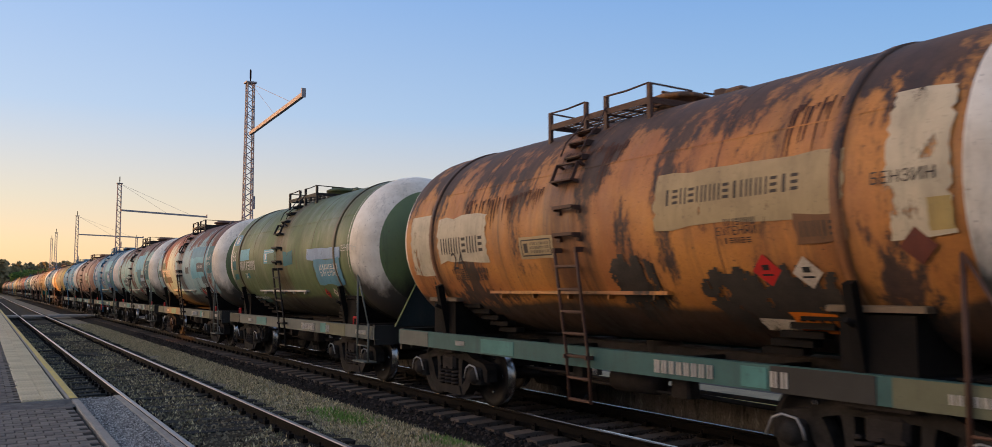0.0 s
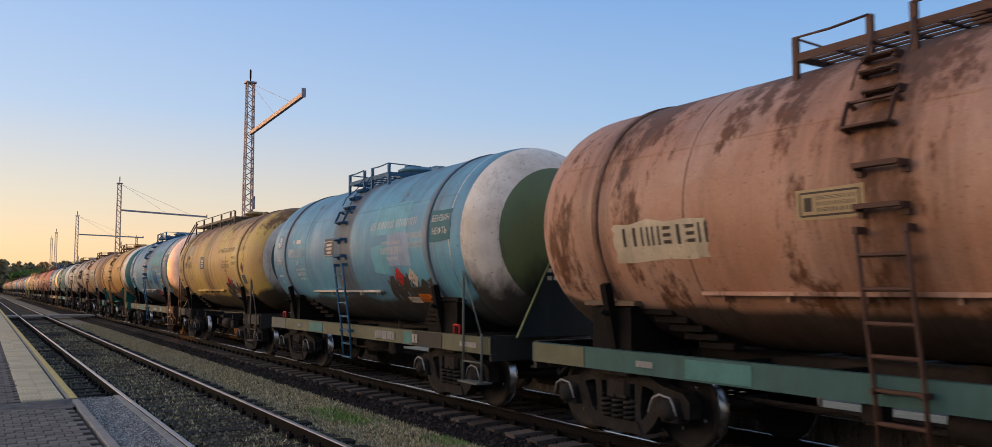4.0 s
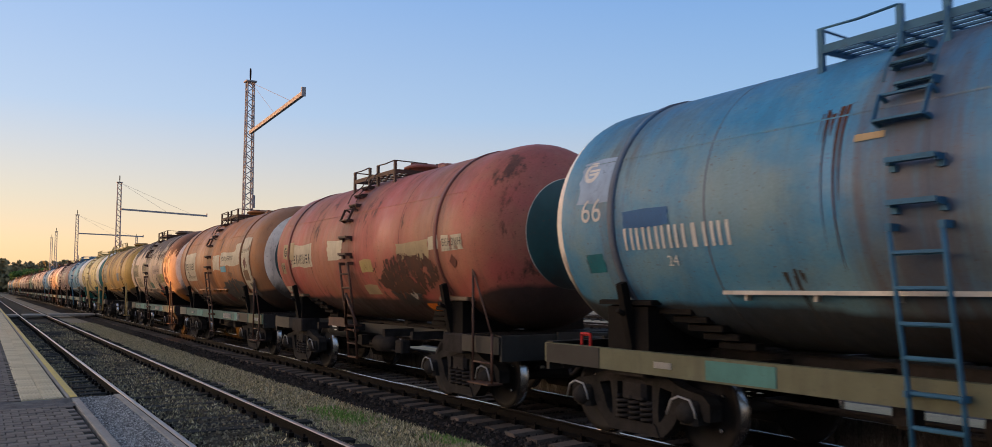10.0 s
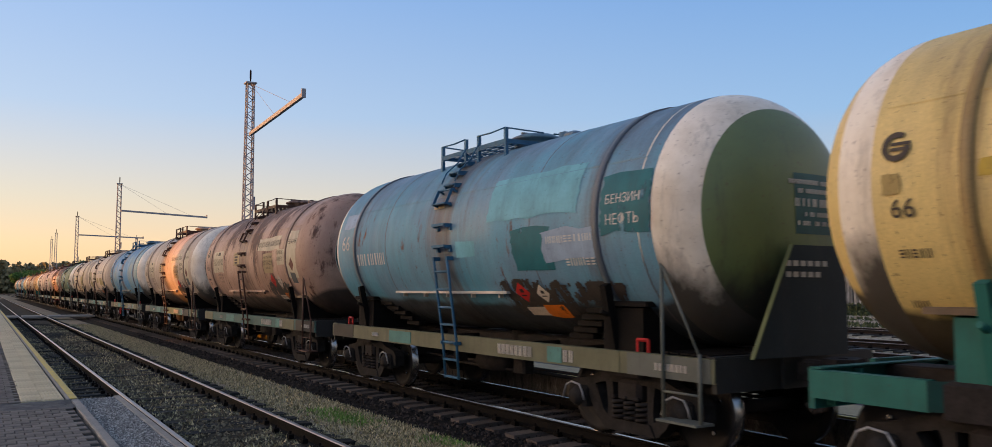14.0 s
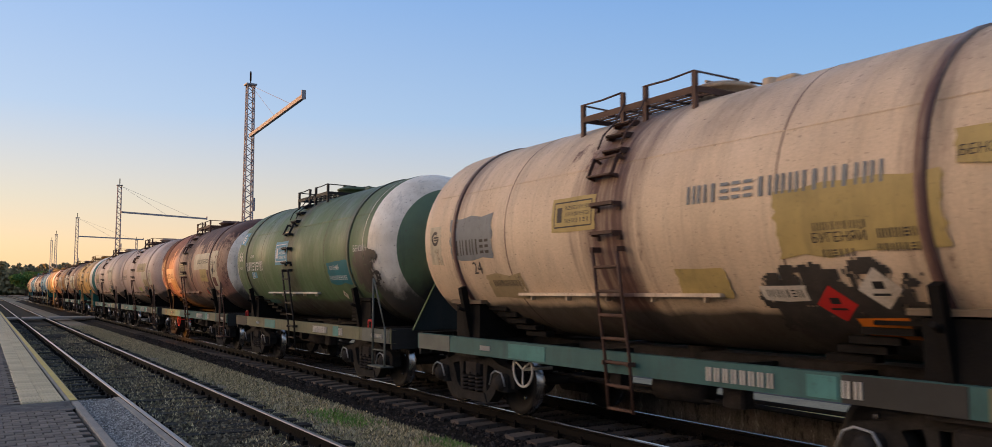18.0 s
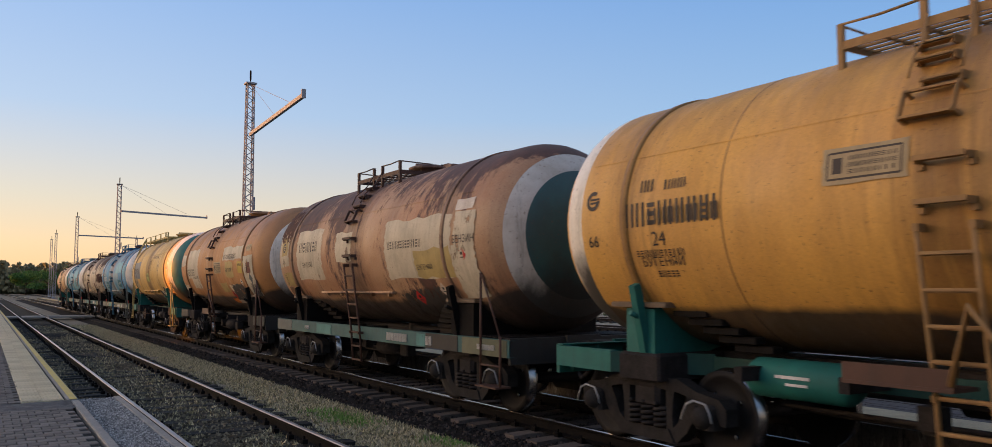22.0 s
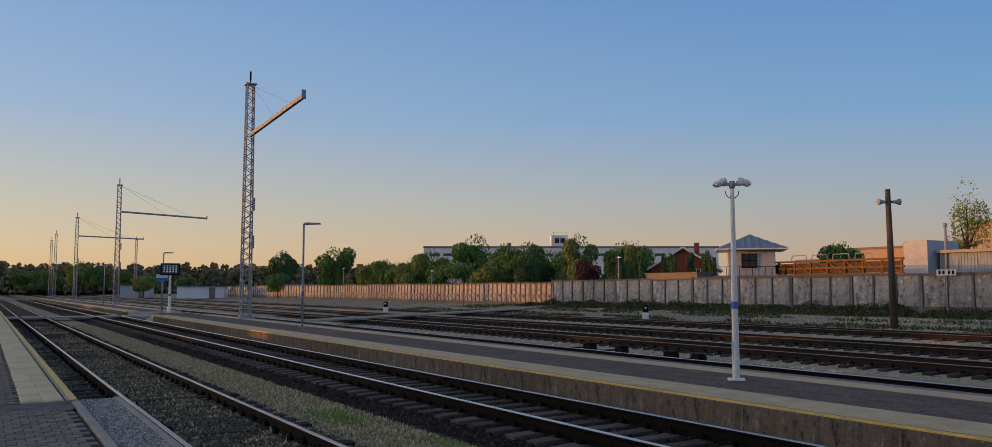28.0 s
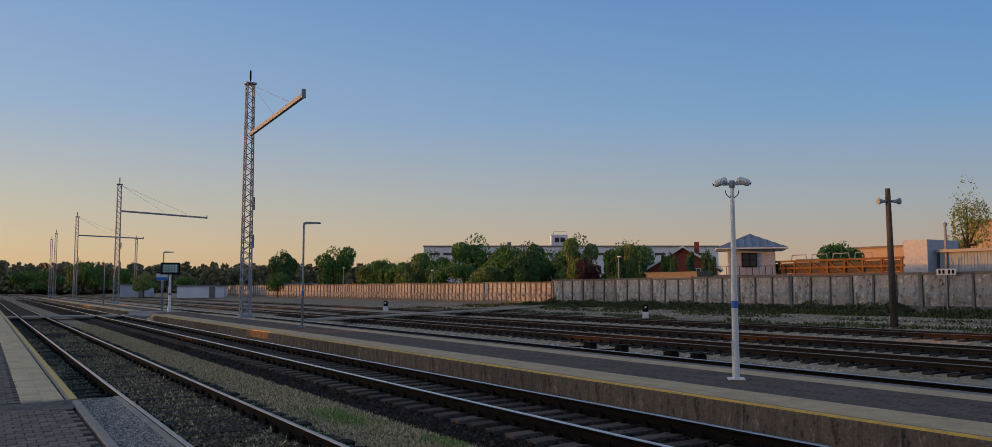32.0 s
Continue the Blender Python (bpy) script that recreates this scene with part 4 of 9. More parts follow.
def sill_shape():
    s = Shape()
    s.box((0, 0, 0.975), (0.012, 10.9, 0.25))
    s.box((0.05, 0, 1.094), (0.1, 10.9, 0.012))
    s.box((0.05, 0, 0.856), (0.1, 10.9, 0.012))
    for y in (-3.9, 3.9, -5.1, 5.1, -2, 2, 0):
        s.box((0.05, y, 0.975), (0.08, 0.02, 0.23))
    return s


def centre_sill_shape():
    return Shape().box((0, 0, 0.93), (0.42, 10.9, 0.34), chamfer=0.02)


def cross_member_shape():
    return Shape().box((0, 0, 0.98), (2.5, 0.1, 0.14))


def body_bolster_shape():
    return Shape().box((0, 0, 0.95), (2.5, 0.7, 0.3), chamfer=0.03)


def end_beam_shape(wide=1.28):
    s = Shape()
    s.box((0, 0, 0.93), (2 * wide, 0.06, 0.36))
    s.box((0, 0.05, 1.115), (2 * wide, 0.12, 0.014))
    s.box((0, -0.05, 0.95), (0.62, 0.05, 0.4))
    for x in (-1.1, -0.7, 0.7, 1.1):
        s.box((x, 0.07, 0.93), (0.02, 0.1, 0.32))
    return s


def end_deck_shape():
    s = Shape()
    for i in range(5):
        s.box((0, 0.14 + 0.15 * i, 1.125), (2.5, 0.12, 0.02))
    return s


def coupler_shape():
    s = Shape()
    s.box((0, 0.2, 0.95), (0.2, 0.55, 0.22), chamfer=0.03)
    s.plate([(-0.26, -0.32), (-0.2, -0.1), (0.12, 0.0), (0.22, -0.08), (0.24, -0.3), (0.12, -0.2), (-0.05, -0.18), (-0.12, -0.3)], 0.8, 1.1, 'XY')
    s.pipe([(0.45, 0.1, 0.8), (0.48, -0.1, 0.62), (0.4, -0.28, 0.56), (0.3, -0.45, 0.62)], 0.03, 6)
    return s


def stringer_shape(y):
    """One stringer of the lower ladder, from below the sill to the shell's middle."""
    s = tube(Shape(), [(-1.35, y, 0.42), (-1.4, y, 1.05), (-1.5, y, 1.75), (-1.57, y, 2.28)], 0.022, 6)
    return s.box((-1.53, y, 2.3), (0.12, 0.05, 0.06)).box((-1.38, y, 0.98), (0.12, 0.03, 0.05))


RUNGS = [(-1.35, 0.45), (-1.365, 0.72), (-1.385, 0.99), (-1.425, 1.27), (-1.465, 1.54), (-1.505, 1.82), (-1.545, 2.1)]


def rung_shape():
    return Shape().box((0, 0, 0), (0.05, 0.42, 0.026)).box((0.02, 0, -0.012), (0.016, 0.42, 0.03))


def grip_shape():
    """A welded grip step: a flat bar between two ears that reach back to the shell."""
    s = Shape().box((-0.05, 0, 0), (0.09, 0.42, 0.018)).box((-0.09, 0, 0.018), (0.012, 0.42, 0.03))
    for y in (-0.2, 0.2):
        s.box((0.0, y, 0.0), (0.14, 0.03, 0.055))
        s.box((0.03, y, -0.05), (0.05, 0.06, 0.05))
    return s


def cage_shape():
    """The stirrup step below the platform: a frame of flat bars standing off the shell."""
    s = Shape()
    lo, hi = on_shell(0, 0.34, 0.1), on_shell(0, 0.5, 0.1)
    for y in (0.37, -0.07):
        s.beam((lo[0], y, lo[2]), (hi[0], y, hi[2]), 0.012, 0.045)
        for p, a in ((lo, 0.34), (hi, 0.5)):
            q = on_shell(0, a, -0.02)
            s.beam((p[0], y, p[2]), (q[0], y, q[2]), 0.03, 0.03)
    s.box((lo[0] + 0.03, 0.15, lo[2]), (0.13, 0.44, 0.02))
    s.box((hi[0] + 0.03, 0.15, hi[2]), (0.05, 0.44, 0.02))
    return s


def step_shape():
    """A small tread plate on a bracket, as they lead up the shell to the platform."""
    s = Shape().box((0, 0, 0), (0.12, 0.32, 0.014)).box((-0.055, 0, 0.01), (0.01, 0.32, 0.03))
    return s.box((0.04, -0.155, 0.0), (0.15, 0.03, 0.07)).box((0.04, 0.155, 0.0), (0.15, 0.03, 0.07))


def end_stringer_shape(y):
    """A stringer of the tall end ladder of a wagon with a walkway."""
    return tube(Shape(), [(-1.32, y, 0.42), (-1.3, y + 0.06, 2.0), (-1.28, y + 0.1, 3.2), (-1.05, y + 0.02, 3.8), (-0.82, y - 0.1, 4.28)], 0.024, 6)


def handrail_shape(y, y2):
    return tube(Shape(), [on_shell(y, 0.58, 0.12), on_shell(y, 0.7, 0.16), on_shell((y + y2) / 2, 0.9, 0.13), (-0.82, y2, 4.2)], 0.011, 6)


def deck_shape(y0, y1, x0=-0.8, x1=0.8):
    """An open grating: one sheet of crossing bars."""
    def edges(a, b, n, w):
        out = []
        for c in np.linspace(a, b, n):
            out += [c - w / 2, c + w / 2]
        return out
    xs, ys = edges(x0, x1, 14, 0.03), edges(y0, y1, max(3, int((y1 - y0) / 0.3)), 0.03)
    s = Shape()
    nx, ny = len(xs), len(ys)
    s.v = [(x, y, z) for z in (4.17, 4.145) for x in xs for y in ys]

    def solid(i, j):
        return 0 <= i < nx - 1 and 0 <= j < ny - 1 and (i % 2 == 0 or j % 2 == 0)

    def idx(i, j, k):
        return k * nx * ny + i * ny + j
    for i in range(nx - 1):
        for j in range(ny - 1):
            if not solid(i, j):
                continue
            q = [(i, j), (i + 1, j), (i + 1, j + 1), (i, j + 1)]
            s.f += [tuple(idx(*p, 0) for p in q), tuple(idx(*p, 1) for p in q[::-1])]
            for (p, r), (di, dj) in zip(zip(q, q[1:] + q[:1]), ((0, -1), (1, 0), (0, 1), (-1, 0))):
                if not solid(i + di, j + dj):
                    s.f.append((idx(*p, 1), idx(*r, 1), idx(*r, 0), idx(*p, 0)))
    s.mi, s.smooth = [0] * len(s.f), [False] * len(s.f)
    return s


def deck_frame_shape(y0, y1):
    """The angle-iron edge of the grating and its feet on the shell."""
    s = Shape()
    for x in (-0.81, 0.81):
        s.box((x, (y0 + y1) / 2, 4.135), (0.02, y1 - y0, 0.08))
    for y in (y0, y1):
        s.box((0, y, 4.135), (1.62, 0.02, 0.07))
    return s


def post_shape(side):
    """A railing post of angle iron, with its foot welded to the shell."""
    return Shape().box((0, 0, 4.09), (0.012, 0.06, 0.52)).box((0.02 * -side, -0.025, 4.09), (0.045, 0.012, 0.52)).box((0.03 * -side, 0, 3.86), (0.1, 0.11, 0.03))


def rail_shape(pts, posts, r=0.016):
    s = Shape()
    return tube(s, pts, r, 6)


def dome_shape():
    s = Shape()
    s.lathe([(4.05, 0.36), (4.24, 0.36), (4.25, 0.42), (4.29, 0.42), (4.34, 0.3), (4.36, 0.0)], 20, 'Z', c=(0, -0.35, 0))
    s.lathe([(4.06, 0.1), (4.3, 0.1), (4.33, 0.0)], 12, 'Z', c=(0.1, -1.0, 0))
    s.box((0, -1.35, 4.18), (0.2, 0.28, 0.14), chamfer=0.03)
    s.bar((-0.3, -0.35, 4.36), (0.3, -0.35, 4.36), 0.02)
    return s


def ledge_shape():
    """The long drip ledge on the shell's side."""
    s = Shape()
    p = Vector(on_shell(0, -0.625, 0.0))
    s.box((p.x - 0.03, 0.42, p.z), (0.11, 3.76, 0.04))
    for i in range(5):
        s.box((p.x - 0.01, -1.2 + 0.81 * i, p.z - 0.045), (0.07, 0.03, 0.07))
    return s


def gear_shape():
    """Brake cylinder, air tank and rods below the frame."""
    s = Shape()
    s.lathe([(-0.45, 0.0), (-0.42, 0.15), (0.3, 0.17), (0.33, 0.0)], 16, 'Y', c=(-0.85, -0.4, 0.72))
    s.lathe([(-0.5, 0.0), (-0.46, 0.16), (0.46, 0.16), (0.5, 0.0)], 16, 'Y', c=(0.8, 0.8, 0.7))
    s.bar((-0.5, -2.6, 0.62), (-0.5, 2.6, 0.62), 0.025)
    s.bar((-0.2, -2.6, 0.5), (-0.2, 2.6, 0.55), 0.03)
    s.box((-0.9, -1.3, 0.72), (0.2, 0.3, 0.24), chamfer=0.03)
    s.box((-0.9, 0.6, 0.75), (0.16, 0.2, 0.2))
    s.bar((-0.9, -1.2, 0.62), (-0.9, 0.7, 0.62), 0.02)
    return s


def valve_shape():
    s = Shape()
    s.lathe([(0.62, 0.0), (0.62, 0.12), (0.72, 0.2), (1.15, 0.24)], 16, 'Z')
    s.bar((-0.25, 0, 0.7), (0.25, 0, 0.7), 0.06)
    return s


def hand_wheel_shape():
    s = Shape()
    n, r = 20, 0.24
    s.pipe([(0, r * math.cos(2 * math.pi * i / n), r * math.sin(2 * math.pi * i / n)) for i in range(n + 1)], 0.017, 5)
    for k in range(3):
        t = 2 * math.pi * k / 3 + 0.5
        s.bar((0, 0, 0), (0, r * math.cos(t), r * math.sin(t)), 0.014, 5)
    s.bar((0.0, 0, 0), (0.5, 0, 0), 0.025)
    return s


def steps_shape():
    """Shunter's stand at the wagon's end: grab rail, stay and foot step."""
    s = Shape()
    s.bar((-1.36, 0.0, 0.42), (-1.36, 0.0, 2.15), 0.022)
    s.bar((-1.36, -0.55, 0.42), (-1.36, -0.55, 1.15), 0.022)
    s.bar((-1.36, 0.0, 2.1), (-1.36, -0.55, 1.12), 0.016)
    s.box((-1.32, -0.27, 0.42), (0.26, 0.6, 0.025))
    s.bar((-1.36, 0, 0.72), (-1.36, -0.55, 0.72), 0.015)
    return s


def decal_shape(y, a, w, h, lift, rag=0.0, seed=0):
    """A painted patch bent round the shell: w along the wagon, h round it."""
    s = Shape()
    rng = random.Random(seed)
    nx, nz = max(1, int(w / 0.25)), max(2, int(h / 0.05))
    for j in range(nz + 1):
        for i in range(nx + 1):
            dy = rng.uniform(-rag, rag) if i in (0, nx) else 0
            da = rng.uniform(-rag, rag) if j in (0, nz) else 0
            s.v.append(on_shell(y + w / 2 - w * i / nx + dy, a + (h * (j / nz - 0.5) + da) / R, lift))
    for j in range(nz):
        for i in range(nx):
            o = j * (nx + 1) + i
            s.f.append((o, o + 1, o + nx + 2, o + nx + 1))
            s.mi.append(0)
            s.smooth.append(True)
    return s


def smear_shape(y, a, w, h, lift, seed):
    """A ragged stain on the shell, made of small cells with a noisy edge."""
    s = Shape()
    d = 0.025
    for i in range(int(w / d)):
        for j in range(int(h / d)):
            u, v = (i + 0.5) * d / w * 2 - 1, (j + 0.5) * d / h * 2 - 1
            k = noise.fractal(Vector((i * 0.08, j * 0.08, seed * 3.7)), 0.8, 2.2, 4)
            k2 = noise.fractal(Vector((i * 0.22, j * 0.1, seed * 1.9 + 40)), 0.7, 2.1, 4)
            edge = u * u + v * v * v * v + k * 0.6
            if edge > 0.72 or edge * 0.5 + k2 > 0.5:
                continue
            c, e = y + w / 2 - (i + 0.5) * d, a + (h / 2 * v) / R
            g = d / 2 + 0.001
            s.add([on_shell(c + g, e - g / R, lift), on_shell(c - g, e - g / R, lift), on_shell(c - g, e + g / R, lift), on_shell(c + g, e + g / R, lift)], [(0, 1, 2, 3)])
    if not s.f:
        return decal_shape(y, a, w / 2, h / 2, lift)
    return s


def bars_shape(y, a, rows, lift):
    """Rows of small bars that stand for lettering that cannot be read: (height above the middle, letter height, [letter widths])."""
    s = Shape()
    for up, lh, widths in rows:
        total = sum(abs(w) for w in widths) * 1.3
        pos = y + total / 2
        for w in widths:
            if w > 0:
                e, h = a + up / R, lh / 2 / R
                for o, sw in ((-0.3, 0.2), (0.3, 0.2)) if w < 0.2 else ((0, 1),):
                    c, g = pos - w / 2 + o * w, sw * w / 2
                    s.add([on_shell(c + g, e - h, lift), on_shell(c - g, e - h, lift), on_shell(c - g, e + h, lift), on_shell(c + g, e + h, lift)], [(0, 1, 2, 3)])
            pos -= abs(w) * 1.3
    return s


def word_shape(text, y, a, size, lift):
    """Letters in the built-in font, bent round the shell."""
    cu = bpy.data.curves.new("word", 'FONT')
    cu.body, cu.size, cu.align_x, cu.align_y = text, size, 'CENTER', 'CENTER'
    cu.resolution_u = 3
    ob = bpy.data.objects.new("word", cu)
    me = bpy.data.meshes.new_from_object(ob)
    s = Shape()
    s.add([on_shell(y - v.co.x, a + v.co.y / R, lift) for v in me.vertices], [tuple(p.vertices) for p in me.polygons])
    bpy.data.objects.remove(ob)
    bpy.data.curves.remove(cu)
    bpy.data.meshes.remove(me)
    return s


# ---------------------------------------------------------------- masts, lamps, signs
def lattice_mast(arm_turn, has_arm=True):
    """A four-legged lattice mast with a tapering top, a bracket arm held by stays, and a base plate."""
    m = thing("lattice_mast", "galvanised steel lattice mast with a long bracket arm on the platform", "mast", group="masts along the tracks")
    w0, w1, top = 0.26, 0.19, 13.6
    part("base_plate", Shape().box((0, 0, 0.03), (0.9, 0.9, 0.06), chamfer=0.01).box((0, 0, 0.12), (0.66, 0.66, 0.14), chamfer=0.04), MAT["galv"], m)
    for sx in (-1, 1):
        for sy in (-1, 1):
            part("leg", Shape().beam((sx * w0, sy * w0, 0.1), (sx * w1, sy * w1, top), 0.06, 0.06), MAT["galv"], m)
    n = 22
    lace = Shape()
    for i in range(n):
        a, b = i / n, (i + 1) / n
        wa, wb = w0 + (w1 - w0) * a, w0 + (w1 - w0) * b
        za, zb = 0.2 + (top - 0.2) * a, 0.2 + (top - 0.2) * b
        zm, wm = (za + zb) / 2, (wa + wb) / 2
        for s in (-1, 1):
            lace.beam((-wa, s * wa, za), (wm, s * wm, zm), 0.038, 0.038).beam((wm, s * wm, zm), (-wb, s * wb, zb), 0.038, 0.038)
            lace.beam((s * wa, -wa, za), (s * wm, wm, zm), 0.038, 0.038).beam((s * wm, wm, zm), (s * wb, -wb, zb), 0.038, 0.038)
    part("lacing", lace, MAT["galv"], m)
    part("cap", Shape().box((0, 0, top + 0.03), (0.62, 0.62, 0.08)), MAT["galv"], m)
    part("finial", Shape().bar((0, 0, top), (0, 0, top + 0.3), 0.035).lathe([(top + 0.25, 0.03), (top + 0.3, 0.055), (top + 0.75, 0.055), (top + 0.85, 0.02)], 10, 'Z'), MAT["black"], m)
    for z in (6.6, 4.4):
        part("conduit_box", Shape().box((0.36, 0.0, z), (0.1, 0.16, 0.75), chamfer=0.02), MAT["galv"], m)
    if has_arm:
        a = new("arm")
        a.parent = m
        a.matrix_basis = pose(0, 0, 10.55, 0, 0, arm_turn)
        part("arm_beam", Shape().box((5.9, 0, 0.02), (11.2, 0.16, 0.2)).box((11.5, 0, 0.1), (0.1, 0.2, 0.42)), MAT["galv"], a)
        part("stay_wire", Shape().bar((0.2, 0, 3.0), (6.0, 0, 0.1), 0.012, 4), MAT["galv"], a)
        part("stay_wire", Shape().bar((0.2, 0, 3.0), (9.3, 0, 0.1), 0.012, 4), MAT["galv"], a)
    return m


def place(ob, m):
    ob.matrix_basis = m
    return ob


place(lattice_mast(-93), pose(12.9, 48.6, 0.22))
mast_b = place(lattice_mast(22), pose(12.9, 103.5, 0.22))
place(lattice_mast(20), pose(12.9, 153.5, 0.22))
for x, y in ((12.9, 200), (30.5, 212), (13.6, 225)):
    place(lattice_mast(0, False), pose(x, y, 0.1))


def street_lamp():
    m = thing("platform_lamp", "slim grey platform lamp post with a flat lamp head", "lamp post", group="lamps along the platform")
    part("pole", Shape().bar((0, 0, 0), (0, 0, 4.45), 0.055, 10, 0.04).box((0, 0, 0.02), (0.3, 0.3, 0.04)), MAT["galv"], m)
    part("door", Shape().box((-0.056, 0, 0.9), (0.02, 0.08, 0.4)), MAT["galv"], m)
    part("blue_band", Shape().lathe([(1.35, 0.058), (1.55, 0.058)], 12, 'Z'), MAT["blue"], m)
    part("lamp_head", Shape().plate([(0.0, 4.4), (0.0, 4.48), (0.12, 4.52), (0.7, 4.5), (0.72, 4.44), (0.1, 4.42)], -0.1, 0.1, 'XZ'), MAT["galv"], m)
    return m


lamp = place(street_lamp(), pose(11.72, 35.0, 0.22, 0, 0, -30))
for y in (67.8, 104, 140):
    copy_thing(lamp, pose(11.72, y, 0.22, 0, 0, -15))


def camera_pole():
    m = thing("camera_pole", "white pole with a blue band and two security cameras", "pole")
    part("pole", Shape().lathe([(0, 0.066), (1.4, 0.056), (3.5, 0.036)], 18, 'Z').box((0, 0, 0.015), (0.3, 0.3, 0.03), chamfer=0.01), MAT["white"], m)
    part("blue_band", Shape().lathe([(1.27, 0.0595), (1.4, 0.0585)], 18, 'Z'), MAT["blue"], m)
    part("hatch", Shape().box((-0.058, -0.02, 0.55), (0.02, 0.07, 0.3)), MAT["white"], m)
    part("bracket", Shape().box((0, 0, 3.52), (0.34, 0.06, 0.05)).bar((0, 0, 3.45), (0, 0, 3.58), 0.05), MAT["galv"], m)
    for s in (-1, 1):
        c = new("security_camera")
        c.parent = m
        c.matrix_basis = pose(s * 0.2, 0, 3.56, 0, s * 22, 0)
        part("housing", Shape().lathe([(-0.125, 0.0), (-0.115, 0.05), (-0.08, 0.065), (0.08, 0.065), (0.115, 0.05), (0.125, 0.0)], 14, "X"), MAT["white"], c)
        part("lens", Shape().lathe([(s * 0.12, 0.0), (s * 0.14, 0.05)], 12, 'X'), MAT["black"], c)
    cable = [(0.12 * math.cos(t), -0.02, 3.4 + 0.14 * math.sin(t)) for t in [math.pi * (1.0 + i / 8) for i in range(9)]]
    part("cable", Shape().pipe(cable, 0.008, 5), MAT["black"], m)
    return m


place(camera_pole(), pose(11.55, 10.63, 0.22, 0, 0, -45))


def info_display():
    m = thing("departure_display", "dark electronic departure display on a white post", "information display")
    part("pole", Shape().lathe([(0, 0.13), (0.4, 0.13), (0.45, 0.09), (2.7, 0.085)], 14, 'Z'), MAT["white"], m)
    part("blue_band", Shape().lathe([(1.2, 0.093), (1.35, 0.093)], 14, 'Z'), MAT["blue"], m)
    part("case", Shape().box((0, 0, 3.12), (1.32, 0.2, 0.86), chamfer=0.03), MAT["black"], m)
    glow, n, l, b = shader("display_glow", 0.4)
    b.inputs["Base Color"].default_value = (0.008, 0.012, 0.03, 1)
    b.inputs["Emission Color"].default_value, b.inputs["Emission Strength"].default_value = (0.01, 0.04, 0.2, 1), 0.12
    part("screen", Shape().box((0, -0.102, 3.13), (1.16, 0.01, 0.66)), glow, m)
    rows, n, l, b = shader("display_rows", 0.4)
    b.inputs["Base Color"].default_value = (0.5, 0.55, 0.3, 1)
    b.inputs["Emission Color"].default_value, b.inputs["Emission Strength"].default_value = (0.5, 0.75, 0.6, 1), 0.45
    s = Shape()
    for i in range(5):
        for j in range(4):
            s.box((-0.4 + 0.2 * i, -0.109, 3.35 - 0.14 * j), (0.1, 0.004, 0.05))
    tagged(part("rows", s, rows, m), kind="stuff")
    return m


place(info_display(), pose(11.5, 63.7, 0.22, 0, 0, -18))


def name_sign():
    m = thing("platform_sign", "small blue and white platform sign on a post", "sign")
    part("panel", Shape().box((0, 0, 2.55), (0.8, 0.04, 0.5)), MAT["white"], m)
    part("stripe", Shape().box((0, -0.022, 2.42), (0.8, 0.006, 0.22)), MAT["blue"], m)
    part("post", Shape().bar((0, 0.05, 0), (0, 0.05, 2.8), 0.03), MAT["galv"], m)
    return m


place(name_sign(), pose(11.5, 67.0, 0.22, 0, 0, -18))


def old_pole():
    m = thing("loudspeaker_pole", "old brown timber pole with two loudspeaker horns", "pole")
    part("pole", Shape().bar((0.08, 0, 0), (0, 0, 6.45), 0.17, 12, 0.115), MAT["wood"], m)
    for s in (-1, 1):
        part("horn", Shape().lathe([(s * 0.12, 0.06), (s * 0.3, 0.08), (s * 0.5, 0.16), (s * 0.52, 0.15), (s * 0.34, 0.0)], 12, 'X', c=(0.05, 0, 5.85)), MAT["galv"], m)
    part("bracket", Shape().box((0.05, 0, 5.85), (0.4, 0.08, 0.06)), MAT["black"], m)
    return m


place(old_pole(), pose(36.0, 23.6, 0.1, 0, 0, -31))


def shunt_signal():
    m = thing("shunting_signal", "small white dwarf signal beside the sidings", "signal")
    part("base", Shape().box((0, 0, 0.2), (0.4, 0.4, 0.4), chamfer=0.04), MAT["white"], m)
    part("head", Shape().box((0, 0, 0.62), (0.34, 0.26, 0.5), chamfer=0.06), MAT["black"], m)
    part("lens", Shape().lathe([(-0.15, 0.07), (-0.13, 0.0)], 10, 'Y', c=(0, 0, 0.7)), MAT["white"], m)
    return m


place(shunt_signal(), pose(36.4, 41.0, 0.0, 0, 0, -40))
place(shunt_signal(), pose(29.4, 66.0, 0.0, 0, 0, -40))


# ---------------------------------------------------------------- fence
def fence_panel(bays):
    """A precast fence panel, 4.7 m by 2.4 m, with raised ribs, a plinth and a hipped boss low in every bay."""
    s = Shape()
    s.box((0, 0, 1.2), (0.07, 4.66, 2.4))
    step = 4.6 / bays
    for i in range(bays + 1):
        s.box((-0.07, -2.3 + step * i, 1.36), (0.1, 0.12, 2.06))
    s.box((-0.05, 0, 0.18), (0.07, 4.64, 0.36))
    s.box((-0.07, 0, 2.34), (0.1, 4.64, 0.14))
    for i in range(bays):
        y = -2.3 + step * (i + 0.5)
        h = step / 2 - 0.09
        s.box((-0.037, y, 1.34), (0.012, 2 * h, 1.84), mi=1)
        s.add([(-0.043, y - h, 0.5), (-0.043, y + h, 0.5), (-0.043, y + h, 1.25), (-0.043, y - h, 1.25), (-0.2, y - h * 0.5, 0.98), (-0.2, y + h * 0.5, 0.98), (-0.2, y + h * 0.5, 1.12), (-0.2, y - h * 0.5, 1.12)],
              [(0, 4, 5, 1), (1, 5, 6, 2), (2, 6, 7, 3), (3, 7, 4, 0), (4, 7, 6, 5)], 1)
    return s


